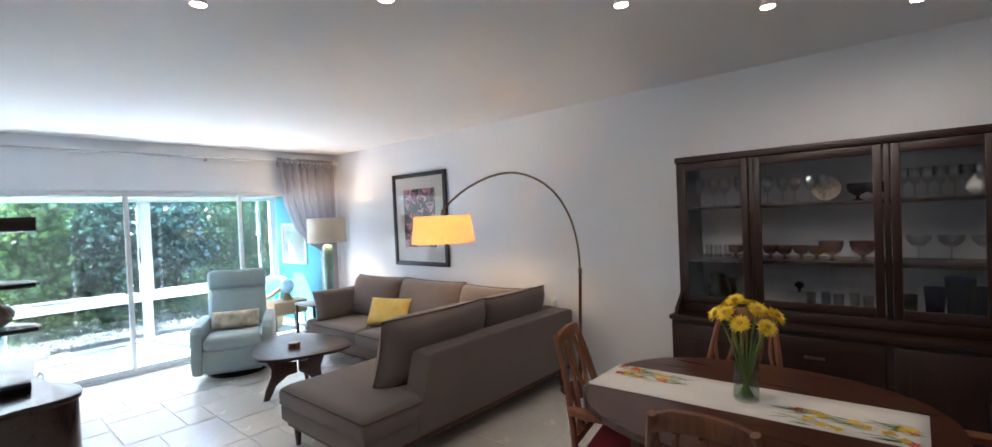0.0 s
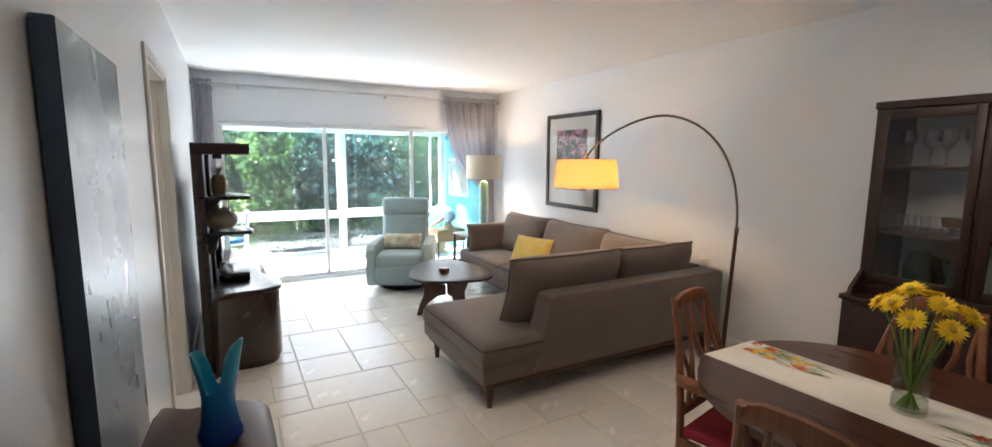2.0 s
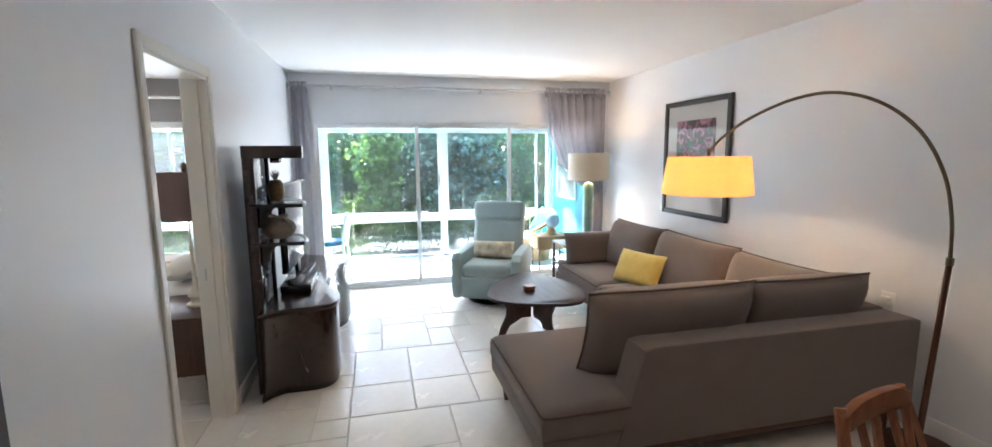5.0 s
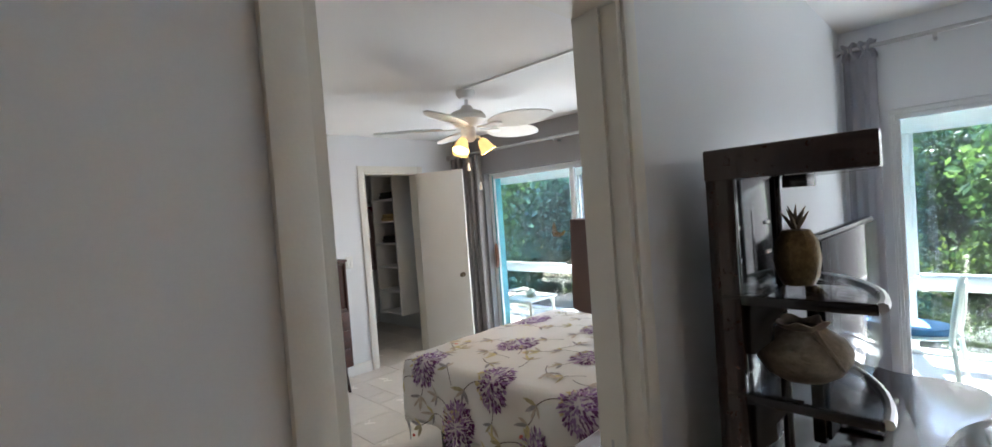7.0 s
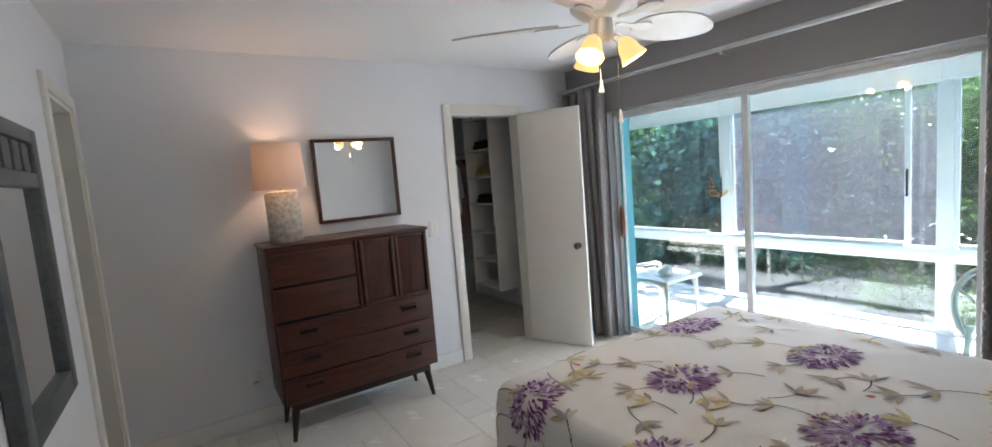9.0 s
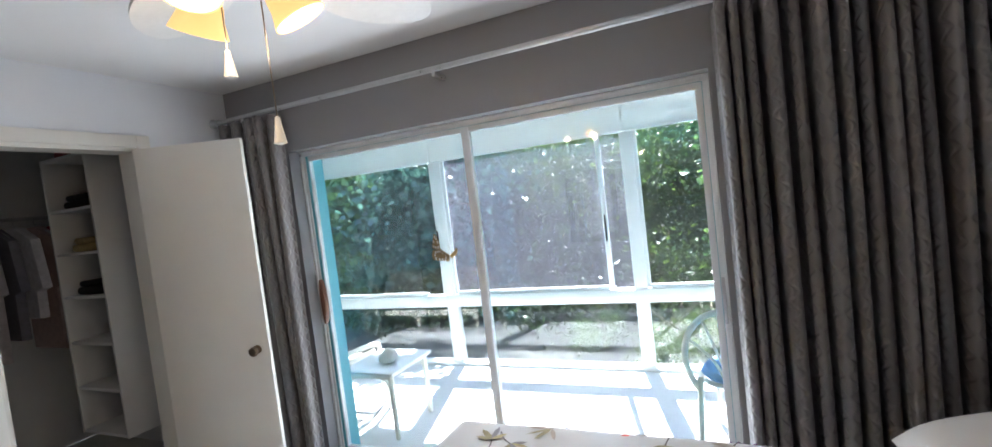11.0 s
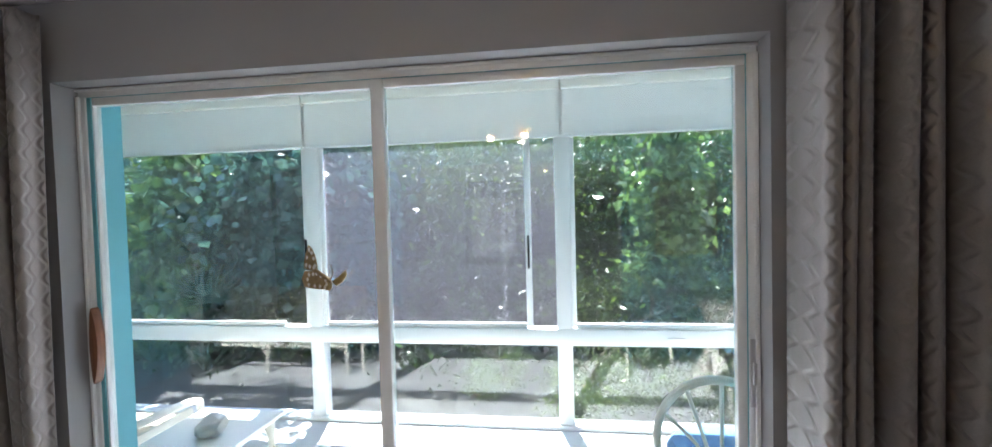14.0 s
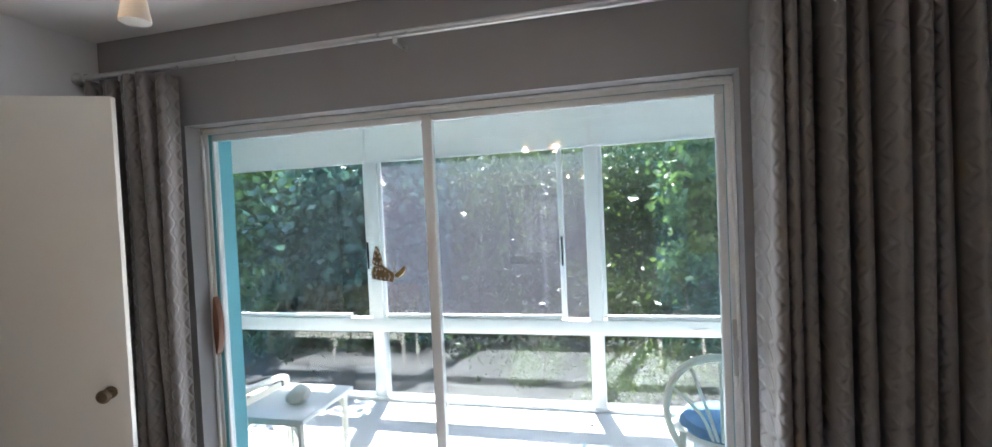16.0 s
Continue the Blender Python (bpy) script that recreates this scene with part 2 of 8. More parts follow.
def tube(bm, pts, r, sides=10, r_end=None):
    """A round bar along points; r may taper to r_end."""
    pts = [Vector(p) for p in pts]
    rings = []
    up = Vector((0.31, 0.17, 0.93)).normalized()
    for i, p in enumerate(pts):
        d = (pts[min(i + 1, len(pts) - 1)] - pts[max(i - 1, 0)]).normalized()
        s = d.cross(up)
        if s.length < 0.1:
            s = d.cross(Vector((1, 0.2, 0)))
        s.normalize()
        q = d.cross(s)
        rad = r if r_end is None else r + (r_end - r) * i / (len(pts) - 1)
        rings.append([bm.verts.new(p + rad * (math.cos(a) * s + math.sin(a) * q)) for a in [2 * math.pi * k / sides for k in range(sides)]])
    for a, b in zip(rings, rings[1:]):
        for k in range(sides):
            bm.faces.new((a[k], a[(k + 1) % sides], b[(k + 1) % sides], b[k]))
    bm.faces.new(rings[0][::-1]), bm.faces.new(rings[-1])
    return bm


def lathe(bm, profile, x=0, y=0, z=0, sides=32, squash=1.0):
    """A turned shape from (radius, height) pairs, open at the ends unless the radius is 0."""
    rings = []
    for r, h in profile:
        if r <= 0:
            rings.append([bm.verts.new((x, y, z + h))])
        else:
            rings.append([bm.verts.new((x + r * math.cos(2 * math.pi * k / sides), y + squash * r * math.sin(2 * math.pi * k / sides), z + h)) for k in range(sides)])
    for a, b in zip(rings, rings[1:]):
        for k in range(sides):
            k2 = (k + 1) % sides
            if len(a) == 1 and len(b) > 1:
                bm.faces.new((a[0], b[k2], b[k]))
            elif len(b) == 1 and len(a) > 1:
                bm.faces.new((a[k], a[k2], b[0]))
            elif len(a) > 1:
                bm.faces.new((a[k], a[k2], b[k2], b[k]))
    return bm


def slab(bm, outline, z0, z1, bevel=0.0):
    """A plate of any outline (x, y) between two heights."""
    lo = [bm.verts.new((x, y, z0)) for x, y in outline]
    hi = [bm.verts.new((x, y, z1)) for x, y in outline]
    n = len(outline)
    faces = [bm.faces.new(lo[::-1]), bm.faces.new(hi)]
    for k in range(n):
        faces.append(bm.faces.new((lo[k], lo[(k + 1) % n], hi[(k + 1) % n], hi[k])))
    if bevel:
        bmesh.ops.bevel(bm, geom=list(faces[0].edges) + list(faces[1].edges), offset=bevel, segments=2, profile=0.5, affect="EDGES")
    return bm


def upright(bm, outline, axis, c0, c1, bevel=0.0):
    """A plate whose outline (a, z) stands upright, across axis from c0 to c1."""
    def at(a, z, c):
        return (c, a, z) if axis == "x" else (a, c, z)
    lo = [bm.verts.new(at(a, z, c0)) for a, z in outline]
    hi = [bm.verts.new(at(a, z, c1)) for a, z in outline]
    n = len(outline)
    faces = [bm.faces.new(lo[::-1]), bm.faces.new(hi)]
    for k in range(n):
        faces.append(bm.faces.new((lo[k], lo[(k + 1) % n], hi[(k + 1) % n], hi[k])))
    bmesh.ops.recalc_face_normals(bm, faces=faces)
    if bevel:
        bmesh.ops.bevel(bm, geom=list(faces[0].edges) + list(faces[1].edges), offset=bevel, segments=2, profile=0.5, affect="EDGES")
    return bm


def smooth_loop(pts, n=6):
    """A closed rounded outline through points (Catmull-Rom)."""
    out, k = [], len(pts)
    for i in range(k):
        p0, p1, p2, p3 = (Vector(pts[(i + j) % k]) for j in (-1, 0, 1, 2))
        for s in range(n):
            t = s / n
            q = 0.5 * (2 * p1 + (p2 - p0) * t + (2 * p0 - 5 * p1 + 4 * p2 - p3) * t * t + (3 * p1 - p0 - 3 * p2 + p3) * t ** 3)
            out.append(tuple(q))
    return out


def arcpts(pts, n=8):
    """An open smooth line through points."""
    out = []
    for i in range(len(pts) - 1):
        p0, p1, p2, p3 = (Vector(pts[min(max(i + j, 0), len(pts) - 1)]) for j in (-1, 0, 1, 2))
        for s in range(n):
            t = s / n
            out.append(0.5 * (2 * p1 + (p2 - p0) * t + (2 * p0 - 5 * p1 + 4 * p2 - p3) * t * t + (3 * p1 - p0 - 3 * p2 + p3) * t ** 3))
    out.append(Vector(pts[-1]))
    return out


def cushion(w, d, h, puff=0.35, res=12, pinch=0.06, seed=0):
    """A stuffed cushion lying flat, w by d by h, centred on its middle."""
    bm = bmesh.new()
    rnd = random.Random(seed)
    off = rnd.random() * 50
    top, bot = {}, {}
    for i in range(res + 1):
        for j in range(res + 1):
            u, v = 2 * i / res - 1, 2 * j / res - 1
            edge = (1 - abs(u) ** 4) * (1 - abs(v) ** 4)
            t = h / 2 * (puff * edge ** 0.75 + (1 - puff) * (edge ** 0.33))
            sx = 1 - pinch * (v * v) * abs(u) ** 3 * 0 - pinch * (1 - v * v) * 0.5 * abs(u)
            sy = 1 - pinch * (1 - u * u) * 0.5 * abs(v)
            wob = 0.012 * noise.noise((u * 1.6 + off, v * 1.6, off))
            top[i, j] = bm.verts.new((u * w / 2 * sx, v * d / 2 * sy, t + wob * edge))
            bot[i, j] = top[i, j] if i in (0, res) or j in (0, res) else bm.verts.new((u * w / 2 * sx, v * d / 2 * sy, -t + wob * edge))
    for i in range(res):
        for j in range(res):
            q = [(i, j), (i + 1, j), (i + 1, j + 1), (i, j + 1)]
            bm.faces.new([top[k] for k in q])
            bm.faces.new([bot[k] for k in q[::-1]])
    return bm


def pad(x0, x1, y0, y1, z0, z1, r=0.05, crown=0.022, res=20):
    """A seat pad: boxy sides with soft rounded edges and a crowned top."""
    bm = bmesh.new()
    top, bot = {}, {}
    def spread(k):
        t = 2 * k / res - 1
        return math.copysign(1 - (1 - abs(t)) ** 1.7, t)
    for i in range(res + 1):
        for j in range(res + 1):
            u, v = spread(i), spread(j)
            x, y = (x0 + x1) / 2 + u * (x1 - x0) / 2, (y0 + y1) / 2 + v * (y1 - y0) / 2
            d = min(x - x0, x1 - x, y - y0, y1 - y)
            drop = 0.0 if d >= r else r - math.sqrt(max(0.0, r * r - (r - d) ** 2))
            puff = crown * (1 - u * u) ** 0.6 * (1 - v * v) ** 0.6 + 0.005 * noise.noise((x * 3, y * 3, z1))
            top[i, j] = bm.verts.new((x, y, z1 - drop + puff * min(1, d / r)))
            bot[i, j] = bm.verts.new((x, y, z0 + drop * 0.3))
    for i in range(res):
        for j in range(res):
            q = [(i, j), (i + 1, j), (i + 1, j + 1), (i, j + 1)]
            bm.faces.new([top[k] for k in q])
            bm.faces.new([bot[k] for k in q[::-1]])
    rim = [(i, 0) for i in range(res)] + [(res, j) for j in range(res)] + [(i, res) for i in range(res, 0, -1)] + [(0, j) for j in range(res, 0, -1)]
    for a, b in zip(rim, rim[1:] + rim[:1]):
        bm.faces.new((bot[a], bot[b], top[b], top[a]))
    return bm


def moved(bm, m):
    bmesh.ops.transform(bm, matrix=m, verts=bm.verts)
    return bm


def tapered(bm, x, y, z0, z1, r0, r1, dx=0, dy=0, sides=10):
    """A leg from its foot (r0 at z0, offset by dx, dy) up to its top."""
    return tube(bm, [(x + dx, y + dy, z0), (x, y, z1)], r0, sides, r1)


def part(name, bm, material, parent=None, label="", smooth=None):
    me = bpy.data.meshes.new(name)
    bmesh.ops.recalc_face_normals(bm, faces=bm.faces)
    bm.to_mesh(me)
    bm.free()
    me.materials.append(material)
    if smooth is None or smooth:
        for f in me.polygons:
            f.use_smooth = True
        me.set_sharp_from_angle(angle=radians(38 if smooth is None else 75))
    ob = new(name, me)
    if parent is not None:
        ob.parent = parent
        ob.matrix_parent_inverse = parent.matrix_basis.inverted()
    if label:
        ob["label"] = label
    return ob


def thing(name, label, category, at=(0, 0, 0), group="", kind=""):
    e = new(name)
    e.empty_display_size = 0.1
    e.location = at
    return tagged(e, label, category, group, kind)


def setting(name, bm, material, label, category="", smooth=None):
    return tagged(part(name, bm, material, None, "", smooth), label, category or name.split("_")[0], "", "structure")


# ---- structure ----
XW, XE = -6.47, 1.7              # west window wall, east end
YN, YS = 3.71, -0.16             # living room north and south walls
YB, YBS, XBE = -0.28, -4.01, -2.93   # bedroom north, south and east faces
HL, HB = 2.50, 2.40              # ceilings
XP = -8.25                       # porch glazing
D0, D1, DH = -3.715, -2.925, 2.03  # bedroom doorway
C0, C1 = -5.90, -5.22            # closet doorway
SL0, SL1, SH = 0.07, 3.50, 1.97  # living slider
SB0, SB1, SHB = -3.525, -1.19, 1.962   # bedroom slider

def wall(name, label, axis, p0, p1, a0, a1, h, holes=(), material=None):
    """A wall that is p0..p1 thick and runs a0..a1, with holes (a, b, z0, z1) cut through it."""
    bm = bmesh.new()
    def piece(u, v, z0, z1):
        if v - u > 1e-4 and z1 - z0 > 1e-4:
            if axis == "x":
                box(bm, p0, p1, u, v, z0, z1)
            else:
                box(bm, u, v, p0, p1, z0, z1)
    at = a0
    for a, b, z0, z1 in sorted(holes):
        piece(at, a, 0, h)
        piece(a, b, 0, z0), piece(a, b, z1, h)
        at = b
    piece(at, a1, 0, h)
    return setting(name, bm, material or M_WALL, label, "wall", smooth=False)


wall("wall_west_living", "pale grey painted wall above a sliding glass door", "x", XW - 0.1, XW, YS - 0.06, YN + 0.15, HL + 0.1, [(SL0, SL1, 0, SH)])
wall("wall_west_bedroom", "dark grey painted wall around a sliding glass door", "x", XW - 0.1, XW, YBS - 0.15, YS - 0.062, HB + 0.1, [(SB0, SB1, 0, SHB)], M_GREY)
wall("wall_porch_side", "teal painted outer wall of the house", "x", XW - 0.225, XW - 0.102, -5.5, 3.9, 2.9, [(SL0 - 0.03, SL1 + 0.03, 0, SH + 0.02), (SB0 + 0.044, SB1 - 0.03, 0, SHB - 0.03)], M_TEAL)
wall("wall_north", "pale grey painted living room wall", "y", YN, YN + 0.15, XW, XE, HL + 0.1)
wall("wall_south", "pale grey partition wall with a bedroom doorway", "y", YB, YS, XW, XE, HL + 0.1, [(D0, D1, 0, DH)])
wall("wall_east", "plain pale painted end wall", "x", XE, XE + 0.15, YB, YN + 0.15, HL + 0.1)
wall("wall_bedroom_south", "pale grey bedroom wall with a closet doorway", "y", YBS - 0.12, YBS, XW, XBE + 0.12, HB + 0.1, [(C0, C1, 0, DH)])
wall("wall_bedroom_east", "pale grey bedroom wall with a doorway by the corner", "x", XBE, XBE + 0.12, YBS, YB - 0.002, HB + 0.1, [(YBS + 0.09, YBS + 0.66, 0, DH)])
wall("wall_passage", "plain pale wall beyond the bedroom's side doorway", "x", XBE + 1.2, XBE + 1.3, YBS - 0.12, YB - 0.002, HB + 0.1)
wall("wall_passage_end", "plain pale wall at the end of a passage", "y", YBS - 0.12, YBS, XBE + 0.122, XBE + 1.198, HB + 0.1)
wall("wall_closet_back", "white closet back wall", "y", -6.1, -6.0, XW, -4.4, HB + 0.1, (), M_WHITE)
wall("wall_closet_east", "white closet side wall", "x", -4.5, -4.4, -6.0, YBS - 0.122, HB + 0.1, (), M_WHITE)
wall("wall_closet_west", "white closet side wall", "x", XW - 0.1, XW, -6.1, YBS - 0.152, HB + 0.1, (), M_WHITE)
setting("ceiling_living", bx(XW - 0.1, XE + 0.1, YS + 0.0, YN + 0.1, HL, HL + 0.08), M_CEIL, "white textured plaster ceiling", smooth=False)
setting("ceiling_bedroom", bx(XW - 0.1, XBE + 1.3, -6.1, YB, HB, HB + 0.08), M_CEIL, "white textured plaster ceiling", smooth=False)
setting("roof", bx(XW - 0.225, XE + 0.3, -6.2, YN + 0.3, 2.9, 3.0), M_WHITE, "flat white roof slab", smooth=False)

# skirting
def base(x0, x1, y0, y1, h=0.11):
    setting("baseboard", bx(x0, x1, y0, y1, 0.0, h, 0.004), M_WHITE, "white painted baseboard", "baseboard")


base(XW, XE, YN - 0.014, YN)
base(D1 + 0.10, XE, YS, YS + 0.014), base(XW, D0 - 0.10, YS, YS + 0.014)
base(XW + 0.02, C0 - 0.075, YBS, YBS + 0.014), base(C1 + 0.075, XBE - 0.015, YBS, YBS + 0.014)
base(XBE - 0.014, XBE, YBS + 0.74, YB - 0.02)
base(XW, D0 - 0.075, YB - 0.014, YB)


def casing(name, label, axis, face, out, a0, a1, h, w=0.065, t=0.018, sides=(1, 1)):
    """Door trim round an opening on one face of a wall."""
    door = tagged(new(name), label, "door trim", "", "structure")
    def strip(u, v, z0, z1, nm):
        lo, hi = sorted((face, face + out * t))
        part(nm, bx(lo, hi, u, v, z0, z1, 0.004) if axis == "x" else bx(u, v, lo, hi, z0, z1, 0.004), M_CREAM, door)
    if sides[0]:
        strip(a0 - w, a0, 0, h + w, "side_casing")
    if sides[1]:
        strip(a1, a1 + w, 0, h + w, "side_casing")
    strip(a0 - (0 if sides[0] else w), a1 + (0 if sides[1] else w), h, h + w, "head_casing")
    return door


def jamb(parent, axis, p0, p1, a0, a1, h, t=0.02):
    for u, v in ((a0, a0 + t), (a1 - t, a1)):
        part("jamb", bx(p0, p1, u, v, 0, h) if axis == "x" else bx(u, v, p0, p1, 0, h), M_CREAM, parent)
    part("head_jamb", bx(p0, p1, a0 + t, a1 - t, h - t, h) if axis == "x" else bx(a0 + t, a1 - t, p0, p1, h - t, h), M_CREAM, parent)


d1 = casing("door_1", "cream painted trim of the open bedroom doorway", "y", YS, 1, D0, D1, DH, 0.055, 0.014)
jamb(d1, "y", YB - 0.004, YS + 0.004, D0, D1, DH)
part("strike_plate", bx(D0 + 0.019, D0 + 0.022, -0.25, -0.215, 0.86, 0.93, 0.001), M_SILVER, d1, "steel strike plate")
part("door_stop", bx(D0 + 0.02, D0 + 0.032, -0.235, -0.2, 0, DH - 0.02) , M_CREAM, d1)
d1b = casing("door_2", "cream painted trim on the bedroom side", "y", YB, -1, D0, D1, DH, sides=(1, 0))
d2 = casing("door_3", "white painted trim of the closet doorway", "y", YBS, 1, C0, C1, DH)
jamb(d2, "y", YBS - 0.124, YBS + 0.004, C0, C1, DH)
d3 = casing("door_4", "cream painted trim of a side doorway", "x", XBE, -1, YBS + 0.09, YBS + 0.66, DH)
jamb(d3, "x", XBE - 0.004, XBE + 0.124, YBS + 0.09, YBS + 0.66, DH)


def slider(name, label, y0, y1, h, stiles, xf, head=0.03):
    """A sliding glass door in the west wall, its inner face at xf: frame, stiles, rails and panes."""
    w = tagged(new(name), label, "sliding door", "", "structure")
    xa, xb = xf - 0.07, xf
    part("head", bx(xa, xb, y0, y1, h - head, h, 0.003), M_ALU, w)
    part("head_lip", bx(xb, xb + 0.012, y0, y1, h - 0.012, h - 0.002, 0.002), M_ALU, w)
    part("track", bx(xa - 0.004, xb + 0.02, y0, y1, 0.0, 0.025, 0.003), M_ALU, w)
    for a, s in ((y0, 1), (y1, -1)):
        part("jamb", bx(xa, xb, a, a + s * 0.028, 0.025, h - head, 0.003), M_ALU, w)
        part("jamb_lip", bx(xb, xb + 0.012, a, a + s * 0.012, 0.025, h - head, 0.002), M_ALU, w)
    ends = [y0 + 0.028] + list(stiles) + [y1 - 0.028]
    last = len(stiles)
    for s in stiles:
        part("stile", bx(xf - 0.048, xf - 0.008, s - 0.022, s + 0.022, 0.025, h - head, 0.004), M_ALU, w)
    for k, (a, b) in enumerate(zip(ends, ends[1:])):
        lo, hi = a + (0.0222 if k else 0.0002), b - (0.0222 if k < last else 0.0002)
        part("top_rail", bx(xf - 0.044, xf - 0.012, lo, hi, h - head - 0.03, h - head - 0.0005, 0.003), M_ALU, w)
        part("bottom_rail", bx(xf - 0.044, xf - 0.012, lo, hi, 0.026, 0.075, 0.003), M_ALU, w)
        if k == 0:
            part("panel_stile", bx(xf - 0.044, xf - 0.012, lo, lo + 0.022, 0.0755, h - head - 0.0305, 0.003), M_ALU, w)
            lo += 0.022
        if k == last:
            part("panel_stile", bx(xf - 0.044, xf - 0.012, hi - 0.03, hi, 0.0755, h - head - 0.0305, 0.003), M_ALU, w)
            hi -= 0.03
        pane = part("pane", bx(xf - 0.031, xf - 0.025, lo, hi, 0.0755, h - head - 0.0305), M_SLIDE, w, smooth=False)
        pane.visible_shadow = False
    return w


XB = XW - 0.095                  # inner face of the bedroom slider's frame
w1 = slider("window_1", "white aluminium sliding glass door with three panels", SL0, SL1, SH, [1.235, 2.38], XW - 0.02)
w2 = slider("window_2", "white aluminium sliding glass door with two panels", SB0, SB1, SHB, [-2.384], XB)

# ---- porch ----
POSTS = [3.55, 1.77, -0.02, -1.78, -3.53, -5.33]
setting("porch_floor", bx(XP - 0.12, XW - 0.06, -5.5, 3.9, -0.12, 0.0), M_PORCH, "sunlit white painted porch floor", "floor", smooth=False)
setting("porch_ceiling", bx(XP - 0.12, XW - 0.1, -5.5, 3.9, 2.42, 2.5), M_WHITE, "white boarded porch ceiling", "ceiling", smooth=False)
wall("wall_porch_north", "teal painted porch end wall", "y", 3.62, 3.8, XP - 0.1, XW - 0.2252, 2.42, (), M_TEAL)
wall("wall_porch_south", "teal painted porch end wall", "y", -5.58, -5.43, XP - 0.1, XW - 0.2252, 2.42, (), M_TEAL)
pw = tagged(new("window_3"), "white aluminium porch glazing with rails and sliding sashes", "window", "", "structure")
part("header", bx(XP - 0.06, XP + 0.06, -5.5, 3.7, 1.95, 2.42, 0.004), M_WHITE, pw)
part("sill", bx(XP - 0.06, XP + 0.06, -5.5, 3.7, 0.0, 0.03, 0.004), M_ALU, pw)
part("rail", bx(XP - 0.05, XP + 0.05, -5.5, 3.7, 0.565, 0.675, 0.006), M_ALU, pw)
for k, y in enumerate(POSTS):
    part("post", bx(XP - 0.045, XP + 0.045, y - 0.05, y + 0.05, 0.03, 1.95, 0.005), M_ALU, pw)
for a, b in zip(POSTS[1:], POSTS):
    lo, hi = a + 0.05, b - 0.05
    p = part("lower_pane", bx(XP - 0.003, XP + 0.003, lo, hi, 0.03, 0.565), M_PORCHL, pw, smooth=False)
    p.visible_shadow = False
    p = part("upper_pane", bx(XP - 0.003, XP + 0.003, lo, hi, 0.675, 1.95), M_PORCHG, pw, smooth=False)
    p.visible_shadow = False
    part("sash_stile", bx(XP + 0.008, XP + 0.032, lo, lo + 0.03, 0.69, 1.94, 0.004), M_ALU, pw)
    part("sash_rail", bx(XP + 0.008, XP + 0.03, lo + 0.03, hi - 0.2, 0.675, 0.71, 0.003), M_ALU, pw)
    if a in (-3.53, 1.77):
        part("sash_stile", bx(XP + 0.008, XP + 0.032, hi - 0.2, hi - 0.16, 0.69, 1.94, 0.004), M_ALU, pw)
        part("sash_handle", bx(XP + 0.03, XP + 0.045, hi - 0.187, hi - 0.174, 1.08, 1.30, 0.003), M_BLACK, pw, "black sash pull")
        if a < 0:
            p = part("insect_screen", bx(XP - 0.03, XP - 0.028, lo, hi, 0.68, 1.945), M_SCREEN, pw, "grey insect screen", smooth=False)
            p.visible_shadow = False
    else:
        part("sash_handle", bx(XP + 0.03, XP + 0.045, hi - 0.02, hi - 0.007, 1.08, 1.30, 0.003), M_BLACK, pw, "black sash pull")
        part("sash_stile", bx(XP + 0.008, XP + 0.032, hi - 0.03, hi, 0.69, 1.94, 0.004), M_ALU, pw)

for a, b in zip(POSTS[1:], POSTS):
    rs = thing("roller_shade", "white roller shade pulled a little way down", "roller shade", (XP + 0.13, (a + b) / 2, 1.93), "porch roller shades")
    part("cloth", bx(XP + 0.128, XP + 0.131, a + 0.012, b - 0.012, 1.945, 2.23), M_WHITE, rs, smooth=False)
    part("hem_bar", bx(XP + 0.12, XP + 0.14, a + 0.012, b - 0.012, 1.93, 1.948, 0.004), M_ALU, rs)
    part("cassette", bx(XP + 0.062, XP + 0.16, a + 0.004, b - 0.004, 2.23, 2.29, 0.01), M_CREAM, rs, "cream shade cassette")

# ---- ground ----
gm = bmesh.new()
box(gm, -400, 400, -400, 400, -0.6, -0.13)
setting("ground", gm, M_MULCH, "dark mulch garden ground", smooth=False)

